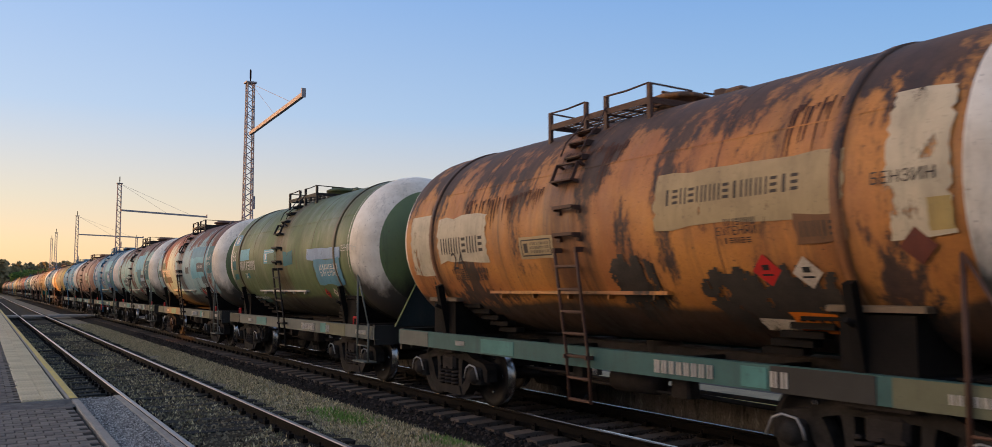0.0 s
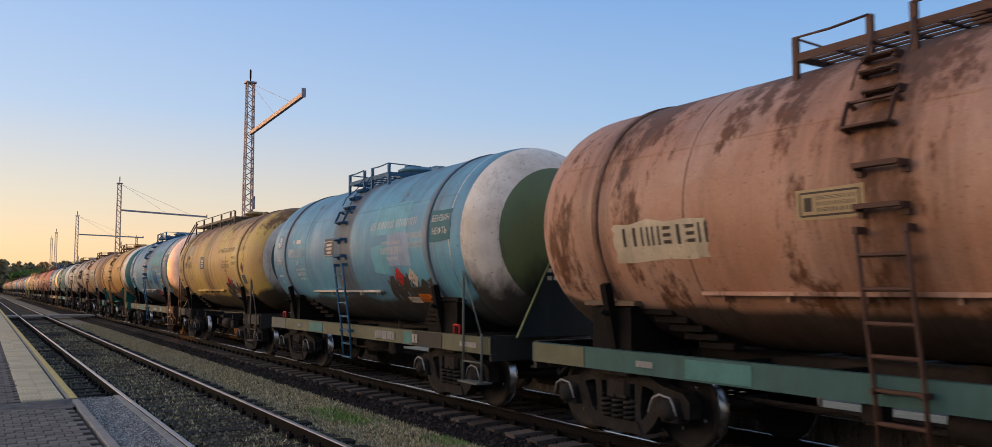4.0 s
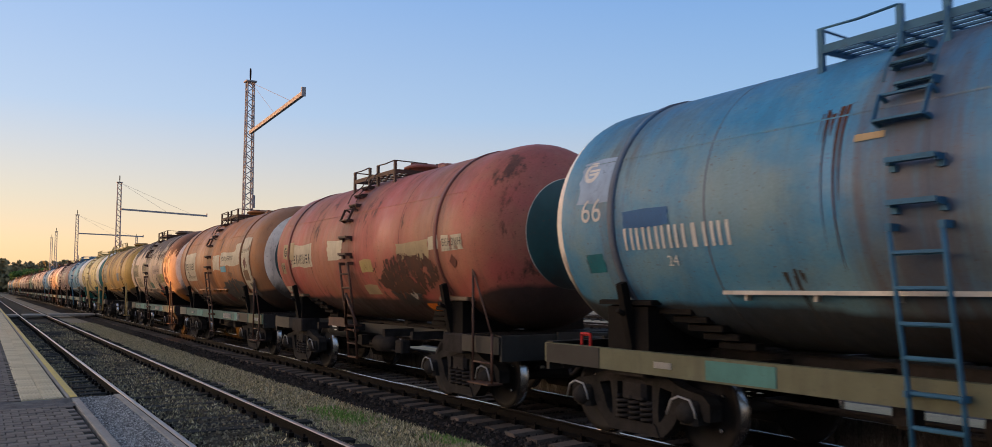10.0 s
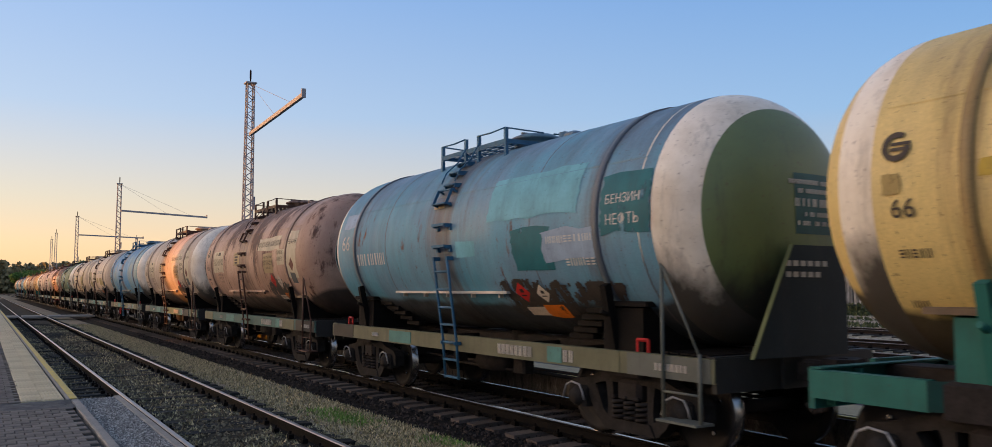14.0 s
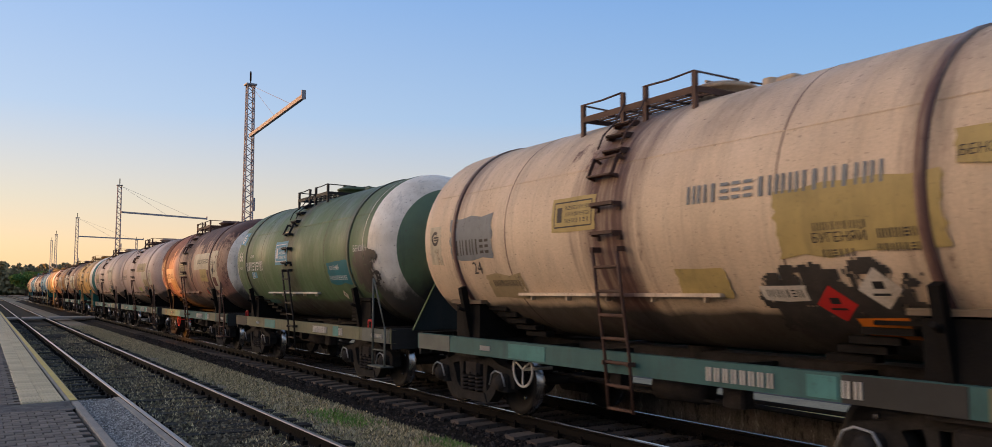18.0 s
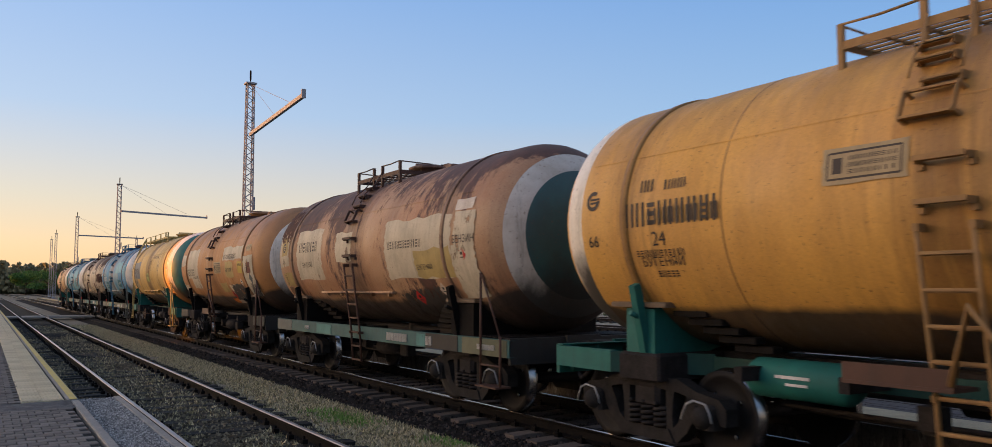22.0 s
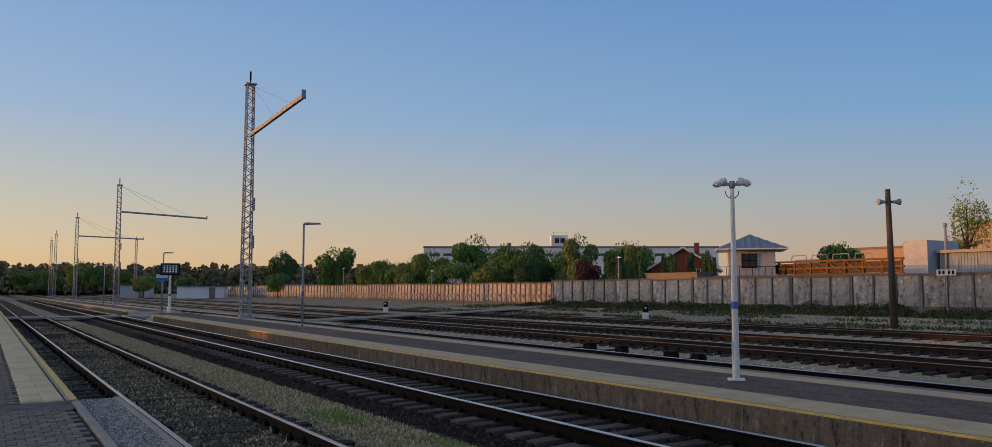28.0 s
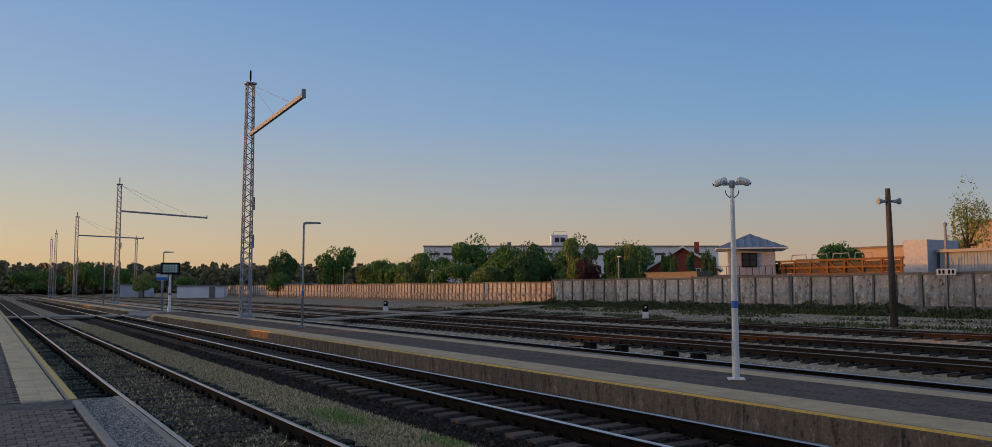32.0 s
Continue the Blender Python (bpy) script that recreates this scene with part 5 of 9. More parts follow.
def build_fence():
    f = thing("wall_fence", "weathered grey precast concrete panel fence", "fence", kind="structure")
    mesh = [fence_panel(k).mesh("fence_panel", [MAT["wall_grey"], MAT["wall_field"]]) for k in (3, 5)]
    post = Shape().box((0, 0, 1.2), (0.16, 0.2, 2.45), chamfer=0.02).mesh("fence_post", [MAT["wall_grey"]])
    rng = random.Random(11)
    y = 29.5 + 2.37 - 4.74 * 6
    while y < 240:
        far = y > 66
        z = 0.42 + max(0, (45 - y)) * 0.003 if not far else 0.2 + 0.0015 * (y - 66)
        x = 48.0 if not far else 48.5
        part("fence_panel", mesh[1 if far and y < 130 else 0], None, f, at=pose(x, y, z + rng.uniform(-0.05, 0.05), rng.uniform(-0.4, 0.4), rng.uniform(-1.2, 1.2), rng.uniform(-0.5, 0.5)))
        part("fence_post", post, None, f, at=pose(x - 0.04, y - 2.37, z - 0.02 + rng.uniform(-0.05, 0.05)))
        y += 4.74


build_fence()


# ---------------------------------------------------------------- buildings behind the fence
def windows(parent, pts, size, frame_m, rz):
    """Windows set into a wall: frame, pane and sill each."""
    for p in pts:
        w = new("window")
        w.parent = parent
        w.matrix_basis = Matrix.Translation(p) @ Matrix.Rotation(rz, 4, 'Z')
        hw, hh = size[0] / 2, size[1] / 2
        part("pane", Shape().box((0, 0.0, 0), (size[0], 0.03, size[1])), MAT["glass"], w)
        fr = Shape()
        for a, b in (((-hw, 0), (0.08, size[1] + 0.08)), ((hw, 0), (0.08, size[1] + 0.08)), ((0, 0), (0.06, size[1]))):
            fr.box((a[0], -0.02, a[1]), (b[0], 0.08, b[1]))
        for z in (-hh, 0, hh):
            fr.box((0, -0.024, z), (size[0] + 0.08, 0.08, 0.06))
        part("frame", fr, frame_m, w)


def factory():
    b = thing("factory_building", "long pale blue factory hall with flat roof and tower", "factory", at=pose(113.7, 152.9, 0.3, 0, 0, -31.5))
    part("wall", Shape().box((0, 12, 5.6), (67, 24, 11.2)), MAT["render_white"], b)
    part("parapet", Shape().box((0, -0.06, 11.35), (67.2, 0.3, 0.35)), MAT["slab_grey"], b)
    part("roof", Shape().box((0, 12.2, 11.3), (66.6, 23.6, 0.2)), MAT["roof_blue"], b)
    part("roof_tower", Shape().box((-2.6, 2.5, 12.6), (3.7, 5, 2.8)), MAT["render_white"], b)
    windows(b, [(-3.2, -0.04, 12.8), (-1.9, -0.04, 12.8)], (0.9, 1.0), MAT["black"], 0)
    part("roof_rail", Shape().box((-3.9, 1.0, 14.4), (0.05, 0.05, 0.9)).box((-1.0, 1.0, 14.4), (0.05, 0.05, 0.9)).box((-2.5, 1, 14.8), (3, 0.04, 0.04)), MAT["black"], b)
    part("vent", Shape().box((-14, 3, 11.9), (0.9, 0.9, 1.1)), MAT["slab_grey"], b)
    windows(b, [(-31 + 3.2 * i, -0.04, 9.6) for i in range(20)], (2.4, 0.5), MAT["slab_grey"], 0)
    for i in range(16):
        part("panel_joint", Shape().box((-31 + 4.1 * i, -0.01, 6.5), (0.06, 0.05, 9.4)), MAT["slab_grey"], b)


factory()


def signal_cabin():
    b = thing("signal_cabin", "white brick signal cabin with a hipped blue-grey metal roof", "cabin", at=pose(54.0, 47.9, 0.4, 0, 0, 45))
    part("wall", Shape().box((0, 0, 2.4), (3.6, 3.6, 4.8)), MAT["brick_white"], b)
    bricks = Shape()
    for j in range(24):
        for i in range(14):
            bricks.box((-1.69 + 0.26 * i + (0.06 if j % 2 else 0), -1.803, 2.6 + 0.09 * j), (0.235, 0.014, 0.075))
            bricks.box((-1.803, -1.69 + 0.26 * i + (0.06 if j % 2 else 0), 2.6 + 0.09 * j), (0.014, 0.235, 0.075))
    tagged(part("brickwork", bricks, MAT["brick_white"], b), kind="stuff")
    s = Shape()
    r, z0, z1 = 2.75, 4.75, 6.0
    s.add([(-r, -r, z0), (r, -r, z0), (r, r, z0), (-r, r, z0), (0, 0, z1)], [(0, 1, 4), (1, 2, 4), (2, 3, 4), (3, 0, 4), (3, 2, 1, 0)])
    for k in range(4):
        for i in range(-4, 5):
            x = i * 0.58
            a = Vector((x, -r, z0 + 0.02))
            top = r - abs(x)
            e = Vector((x, -r + top, z0 + 0.02 + (z1 - z0) * top / r))
            rot = Matrix.Rotation(k * math.pi / 2, 4, 'Z')
            s.beam(rot @ a, rot @ e, 0.05, 0.05)
    part("roof", s, MAT["roof_blue"], b)
    part("eaves", Shape().box((0, 0, 4.72), (5.5, 5.5, 0.1)), MAT["white"], b)
    windows(b, [(-0.3, -1.83, 3.8)], (1.3, 1.1), MAT["black"], 0)
    w = [(-1.83, 0.2, 3.8)]
    windows(b, w, (1.1, 1.1), MAT["black"], -math.pi / 2)
    rail = Shape()
    for i in range(13):
        rail.bar((-3.0 + 0.5 * i, -2.5, 2.6), (-3.0 + 0.5 * i, -2.5, 3.3), 0.02, 5)
        rail.bar((-2.5, -3.0 + 0.5 * i, 2.6), (-2.5, -3.0 + 0.5 * i, 3.3), 0.02, 5)
    rail.box((0, -2.5, 3.3), (6, 0.04, 0.04)).box((-2.5, 0, 3.3), (0.04, 6, 0.04))
    part("balcony_rail", rail, MAT["black"], b)
    part("balcony", Shape().box((0, -2.2, 2.5), (6.0, 0.8, 0.2)).box((-2.2, 0, 2.5), (0.8, 6.0, 0.2)).box((0, 0, 1.2), (3.9, 3.9, 2.3)), MAT["slab_grey"], b)


signal_cabin()


def red_house():
    b = thing("brick_house", "red brick house with a steep white-edged gable", "house", at=pose(70.0, 72.2, 0.4, 0, 0, -45))
    s = Shape()
    s.plate([(-3.9, 0), (3.9, 0), (3.9, 3.9), (0, 6.3), (-3.9, 3.9)], 0, 9, 'XZ')
    part("wall", s, MAT["brick_red"], b)
    for k in (-1, 1):
        part("roof", Shape().beam((k * 2.25, -0.4, 5.1), (k * 2.25, 9.4, 5.1), 0.01, 0.01).add(
            [(0, -0.5, 6.55), (k * 4.5, -0.5, 3.75), (k * 4.5, 9.5, 3.75), (0, 9.5, 6.55), (0, -0.5, 6.4), (k * 4.5, -0.5, 3.6), (k * 4.5, 9.5, 3.6), (0, 9.5, 6.4)],
            [(0, 1, 2, 3), (7, 6, 5, 4), (0, 4, 5, 1), (1, 5, 6, 2)]), MAT["roof_blue"], b)
        part("barge_board", Shape().beam((0, -0.52, 6.45), (k * 4.5, -0.52, 3.66), 0.06, 0.22), MAT["white"], b)
    windows(b, [(-1.5, -0.05, 3.3), (1.5, -0.05, 3.3)], (1.0, 1.2), MAT["white"], 0)
    part("chimney", Shape().box((1.6, 4, 6.4), (0.6, 0.6, 1.6)), MAT["brick_red"], b)


red_house()


def steel_beds():
    """Orange steel frames stacked behind the fence."""
    b = thing("steel_frames", "row of orange steel loading frames behind the fence", "steel frames", at=pose(55.5, 40.8, 0.4))
    part("base", Shape().box((0, 0, 1.3), (2.2, 12.5, 2.6)), MAT["sand_wall"], b)
    for k in range(9):
        part("post", Shape().box((-1.1, -6 + 1.5 * k, 3.1), (0.14, 0.14, 1.1)), MAT["orange_steel"], b)
        if k < 8:
            part("brace", Shape().beam((-1.1, -6 + 1.5 * k, 2.65), (-1.1, -4.5 + 1.5 * k, 3.6), 0.08, 0.08), MAT["orange_steel"], b)
            part("panel", Shape().box((-1.0, -5.25 + 1.5 * k, 3.1), (0.06, 1.3, 0.8)), MAT["wood"], b)
    for z in (2.6, 3.1, 3.65):
        part("rail", Shape().box((-1.14, 0, z), (0.16, 12.4, 0.14)), MAT["orange_steel"], b)
    for k in range(4):
        part("hoop", Shape().pipe([(-0.5, -3.4 + 1.9 * k, 3.6), (-0.5, -3.3 + 1.9 * k, 4.15), (-0.5, -2.0 + 1.9 * k, 4.15), (-0.5, -1.9 + 1.9 * k, 3.6)], 0.035, 5), MAT["galv"], b)


steel_beds()


def yard_buildings():
    b = thing("yard_workshop", "blue-grey clad workshop with a sand-coloured gable end", "workshop", at=pose(61.5, 33.5, 0.4))
    part("wall", Shape().box((3, -2.0, 2.1), (6, 9.5, 4.2)), MAT["blue_wall"], b)
    rib = Shape()
    for i in range(40):
        rib.box((-0.01, -6.6 + 0.235 * i, 2.4), (0.03, 0.05, 3.6))
    part("cladding_ribs", rib, MAT["blue_wall"], b)
    part("gable_wall", Shape().box((1.0, 4.0, 2.6), (4.2, 1.9, 5.2)), MAT["brick_white"], b)
    part("roof", Shape().box((3, -2.0, 4.32), (6.6, 9.8, 0.22)), MAT["roof_blue"], b)
    part("flue", Shape().bar((-0.1, 2.2, 2), (-0.1, 2.2, 6.3), 0.1, 8).lathe([(6.2, 0.16), (6.4, 0.16), (6.5, 0.0)], 10, 'Z', c=(-0.1, 2.2, 0)), MAT["galv"], b)
    c = thing("flat_storehouse", "low sand-coloured storehouse with a flat roof", "storehouse", at=pose(84.0, 54.0, 0.4))
    part("wall", Shape().box((4, 0, 3.0), (8, 13.5, 6.0)), MAT["sand_wall"], c)
    part("roof", Shape().box((4, 0, 6.1), (8.4, 13.9, 0.2)), MAT["slab_grey"], c)
    part("annexe", Shape().box((3, 9.5, 2.4), (6, 8, 5.4)), MAT["sand_wall"], c)
    d = thing("tall_storehouse", "tall sand-coloured block at the yard's edge", "storehouse", at=pose(78.0, 39.0, 0.4))
    part("wall", Shape().box((4, 0, 3.8), (8, 8.5, 7.6)), MAT["sand_wall"], d)
    part("roof", Shape().box((4, 0, 7.7), (8.3, 8.8, 0.2)), MAT["slab_grey"], d)
    e = thing("low_wall", "pale low boundary building behind the fence", "outbuilding", at=pose(60.0, 64.0, 0.4))
    part("wall", Shape().box((1, 0, 1.5), (2, 8, 3.2)), MAT["slab_grey"], e)
    part("roof", Shape().box((1, 0, 3.16), (2.3, 8.3, 0.12)), MAT["slab_grey"], e)
    for x, y, sx, sy, h in ((30, 205, 6, 6, 2.6), (38.5, 178, 9, 6, 2.3), (56, 166, 11, 6, 2.7)):
        g = thing("shed", "low pale shed beside the far tracks", "shed", at=pose(x, y, 0.2, 0, 0, -20), group="sheds by the far tracks")
        part("wall", Shape().box((0, 0, h / 2), (sx, sy, h)), MAT["brick_white"] if sx < 9 else MAT["render_white"] if sx < 11 else MAT["sand_wall"], g)
        part("roof", Shape().box((0, 0, h + 0.1), (sx + 0.5, sy + 0.5, 0.2)), MAT["roof_blue"], g)
        part("door", Shape().box((sx / 4, -sy / 2 - 0.02, 1.1), (1.2, 0.06, 2.2)), MAT["slab_grey"], g)


yard_buildings()


# ---------------------------------------------------------------- small things in the yard
def point_machine():
    m = thing("point_machine", "black point machine box beside the siding rails", "point machine", group="point machines")
    part("box", Shape().box((0, 0, 0.14), (0.3, 0.42, 0.2), chamfer=0.04), MAT["black"], m)
    part("lid", Shape().box((0, 0, 0.255), (0.33, 0.45, 0.03), chamfer=0.01), MAT["black"], m)
    part("rod", Shape().bar((-1.4, 0.1, 0.12), (-0.2, 0.1, 0.12), 0.03, 6), MAT["rail"], m)
    return m


pm = place(point_machine(), pose(17.5, 22.5, -0.2, 0, 0, 4))
for x, y, r in ((17.7, 21.1, -6), (17.3, 18.4, 3), (17.2, 17.2, -4)):
    copy_thing(pm, pose(x, y, -0.22, 0, 0, r))


def kilometre_plate():
    m = thing("track_plate", "small white marked plate on a thin post by the fence", "sign", at=pose(47.4, 27.6, 0.4, 0, 0, -60))
    part("post", Shape().bar((0, 0.03, 0), (0, 0.03, 2.4), 0.035, 6), MAT["galv"], m)
    part("plate", Shape().box((0, 0, 2.45), (1.0, 0.03, 0.34)), MAT["white"], m)
    s = Shape()
    for x in (-0.34, -0.14, 0.14, 0.34):
        s.box((x, -0.018, 2.45), (0.12, 0.006, 0.22))
    part("marks", s, MAT["black"], m)


kilometre_plate()


def yard_post(h, label):
    m = thing("yard_lamp", label, "lamp post", group="posts in the yard")
    part("pole", Shape().bar((0, 0, 0), (0, 0, h), 0.07, 8, 0.05), MAT["galv"], m)
    part("lamp_head", Shape().box((0, -0.12, h), (0.22, 0.5, 0.12), chamfer=0.03), MAT["white"], m)
    return m


for x, y, h in ((50, 129.1, 5.0), (52, 101.5, 4.1), (58, 69.5, 5.0)):
    place(yard_post(h, "thin pale lamp post behind the fence"), pose(x, y, 0.35))


def crossing_boards():
    c = thing("yard_crossing", "pale boards of a path across the sidings", "crossing", kind="structure")
    a, b = Vector((16.4, 47.6, 0.0)), Vector((45.5, 65.5, 0.25))
    n = 60
    d = (b - a).normalized()
    for i in range(n):
        p = a.lerp(b, (i + 0.5) / n)
        near = min(abs(p.x - (x + s * 0.795)) for x, z in FAR_TRACKS for s in (-1, 1))
        if near > 0.3:
            part("board", Shape().box((0, 0, 0), ((b - a).length / n - 0.02, 1.5, 0.09), chamfer=0.01), MAT["concrete"], c, at=pose(p.x, p.y, max(ground_z(p.x), p.z * 0.6) + 0.06, 0, 0, math.degrees(math.atan2(d.y, d.x))))


crossing_boards()


# ---------------------------------------------------------------- trees
def crown_shape(rng, lobes, n, size):
    """Many small leaf sprays gathered in uneven lobes: (x, y, z, rx, rz) each."""
    s = Shape()
    for i in range(n):
        x, y, z, rx, rz = lobes[rng.randrange(len(lobes))]
        while True:
            d = Vector((rng.uniform(-1, 1), rng.uniform(-1, 1), rng.uniform(-1, 1)))
            if 0.3 < d.length < 1:
                break
        d = d.normalized() * (0.55 + 0.5 * rng.random() ** 0.6)
        p = Vector((x + d.x * rx, y + d.y * rx, z + d.z * rz))
        q = Euler((rng.uniform(0, 6.3), rng.uniform(0, 6.3), rng.uniform(0, 6.3))).to_matrix()
        k = size * rng.uniform(0.6, 1.3)
        vs = [p + q @ Vector(v) * k for v in ((0, -0.6, 0), (0.5, -0.1, 0.1), (0.3, 0.5, -0.1), (-0.35, 0.45, 0.12), (-0.5, -0.15, 0))]
        s.add(vs, [(0, 1, 2, 3, 4)])
    return s


def tree_meshes(seed, h, w, leaf, n=1500, size=0.42, trunk=0.25):
    rng = random.Random(seed)
    t = Shape().bar((0, 0, 0), (0.1, 0, h * 0.35), trunk * h * 0.08, 8, trunk * h * 0.06).bar((0.1, 0, h * 0.35), (0, 0.1, h * 0.75), trunk * h * 0.06, 6, trunk * h * 0.02)
    lobes = [(0, 0, h * 0.62, w * 0.32, h * 0.36)]
    for i in range(9):
        a = 2 * math.pi * i / 9 + rng.uniform(-0.3, 0.3)
        r = w * rng.uniform(0.2, 0.36)
        z = h * rng.uniform(0.35, 0.82)
        e = (r * math.cos(a), r * math.sin(a), z)
        t.bar((0, 0, h * rng.uniform(0.25, 0.5)), e, h * 0.009, 5, h * 0.003)
        lobes.append((*e, w * rng.uniform(0.13, 0.24), h * rng.uniform(0.1, 0.18)))
    return t.mesh("trunk", [MAT["bark"]]), crown_shape(rng, lobes, n, size).mesh("crown", [MAT[leaf]])


def plant_trees():
    kinds = {k: tree_meshes(*v) for k, v in {"broad": (1, 8, 8, "leaf", 9000, 0.22), "broad2": (2, 8, 7, "leaf", 8400, 0.22), "dark": (3, 8, 8.5, "leaf_dark", 9000, 0.23), "olive": (4, 7, 7, "leaf_olive", 8000, 0.19),
             "bush": (5, 4.5, 6, "leaf_olive", 4600, 0.18), "bush2": (6, 4.5, 6, "leaf", 4600, 0.18), "cypress": (7, 5, 1.6, "leaf_dark", 3200, 0.15), "purple": (8, 5, 5, "leaf_red", 3600, 0.18), "birch": (9, 9, 4.2, "leaf_olive", 3400, 0.1)}.items()}
    words = {"broad": "broad green leafy tree", "broad2": "round green leafy tree", "dark": "dark green dense leafy tree", "olive": "yellowish green leafy tree", "bush": "yellowish green bush", "bush2": "green bush", "cypress": "narrow dark green conifer", "purple": "purple-leaved small tree", "birch": "slender birch tree with thin leaves"}
    rows = (("broad2", 54, 144.3, 8.3, 6.6), ("dark", 54, 174.7, 8.7, 6.0), ("bush2", 52, 117.5, 5.5, 5.0), ("bush", 52, 122.5, 5.0, 4.6), ("bush2", 52.5, 113.5, 5.0, 4.5), ("bush", 53, 110.5, 5.4, 4.0),
            ("olive", 58, 113.9, 6.7, 6.0), ("bush2", 56, 107, 5.4, 5.0), ("broad", 60, 103.5, 8.4, 6.4), ("dark", 62, 99, 7.0, 5.0), ("broad2", 59, 94.5, 6.4, 5.2), ("dark", 60, 89.9, 6.8, 5.6), ("olive", 59, 92.2, 5.8, 3.6), ("broad2", 61, 86.5, 5.8, 5.0),
            ("olive", 60, 79.1, 7.2, 4.3), ("olive", 61.5, 83.0, 5.8, 4.0), ("olive", 64, 75.8, 6.4, 4.4), ("broad", 66, 79.5, 6.0, 4.6), ("bush", 70, 81.1, 6.8, 6.0), ("purple", 59.0, 76.0, 4.8, 3.4), ("bush2", 55, 98, 4.4, 5.0), ("bush", 54, 90, 4.2, 5.0), ("dark", 57, 86, 5.2, 5.0), ("bush2", 55, 103, 4.6, 5.0),
            ("cypress", 60, 73.3, 5.2, 1.7), ("cypress", 60, 71.6, 5.5, 1.6), ("cypress", 60, 68.0, 5.2, 1.6), ("cypress", 66, 71.05, 5.0, 1.3), ("cypress", 66, 70.1, 5.0, 1.3), ("cypress", 62, 65.4, 4.5, 1.5), ("cypress", 64, 64.8, 4.9, 1.5), ("cypress", 64, 62.7, 5.0, 1.5), ("cypress", 64, 61.8, 4.6, 1.2),
            ("bush2", 61, 44.5, 4.9, 4.0), ("birch", 70.0, 38.8, 9.8, 4.2), ("bush2", 48, 158, 4.2, 5.0), ("bush2", 39, 198, 4.0, 5.0), ("bush", 29, 190, 4.4, 5.4), ("broad", 24, 235, 7.5, 7.0), ("olive", 21, 240, 8.0, 7.0), ("bush2", 14.5, 250, 6.0, 9.0), ("bush2", 10, 260, 6.0, 9.0), ("broad2", 30, 225, 6.0, 6.0))
    rng = random.Random(21)
    for kind, x, y, h, wide in rows:
        base = {"broad": 8, "broad2": 8, "dark": 8, "olive": 7, "bush": 4.5, "bush2": 4.5, "cypress": 5, "purple": 5, "birch": 9}[kind]
        t = thing("tree" if "bush" not in kind else "bush", words[kind] + " behind the fence", "tree" if "bush" not in kind else "bush", group="trees behind the fence")
        k = h / base * 1.16
        kw = 1.12 * wide / {"broad": 8.4, "broad2": 7.4, "dark": 9, "olive": 7.4, "bush": 6.3, "bush2": 6.3, "cypress": 2.4, "purple": 5.3, "birch": 4.4}[kind]
        t.matrix_basis = pose(x, y, 0.3, 0, 0, rng.uniform(0, 360)) @ Matrix.Diagonal((kw, kw, k, 1))
        part("trunk", kinds[kind][0], None, t)
        part("crown", kinds[kind][1], None, t)
    # the far wood, as one mass of separate crowns
    w = Shape()
    for i in range(640):
        f = rng.random()
        x, y = -30 + 190 * f + rng.uniform(-6, 6), 395 - 90 * f + rng.uniform(-18, 30)
        h = rng.uniform(8.5, 12.5) - (2 if rng.random() < 0.2 else 0)
        for j in range(46):
            z = rng.random() ** 0.7
            r = h * 0.2 * (1.15 - z) + 0.5
            a = rng.uniform(0, 6.3)
            p = Vector((x + r * math.cos(a), y + r * math.sin(a), h * (0.12 + 0.88 * z)))
            q = Euler((rng.uniform(0, 6.3), rng.uniform(0, 6.3), rng.uniform(0, 6.3))).to_matrix()
            w.add([p + q @ Vector(v) * 1.5 for v in ((0, -0.6, 0), (0.5, 0.0, 0.1), (0.1, 0.6, 0), (-0.5, 0.1, 0))], [(0, 1, 2, 3)])
    solo("far_wood", w, MAT["needles"], "dark pine and leaf wood along the horizon", "wood", kind="stuff")
    s = Shape()
    for i in range(150):
        f = i / 149
        s.bar((-30 + 190 * f, 412 - 90 * f, 0), (-30 + 190 * f, 412 - 90 * f, 7.5 + 1.5 * math.sin(i * 2.3)), 2.2, 7, 1.2)
    solo("wood_depth", s, MAT["needles"], "dark trunks and undergrowth deep in the wood", "wood", kind="stuff")


plant_trees()


# ---------------------------------------------------------------- unseen blocks added on the station side, behind the camera, to shade the tracks
def shade_blocks():
    # box rows stand in for whatever shades the tracks; gaps let sun strips through
    for y0, y1 in ((-90, -20), (-20, 40), (40, 74.2), (78.1, 108), (108, 134.5), (143.5, 200), (200, 290), (290, 420)):
        b = thing("town_house_row", "unseen plain block added behind the camera to shade the tracks", "house row", at=pose(-60, 0, -0.4), group="houses across the square")
        h = 10.6 if y1 < 140 else 8.2
        part("wall", Shape().box((0, (y0 + y1) / 2, h / 2 - 0.3), (2.4, y1 - y0 - 0.04, h - 0.6)), MAT["sand_wall"], b)
        part("roof", Shape().box((0, (y0 + y1) / 2, h - 0.15), (2.6, y1 - y0 - 0.02, 0.3)), MAT["roof_blue"], b)


shade_blocks()


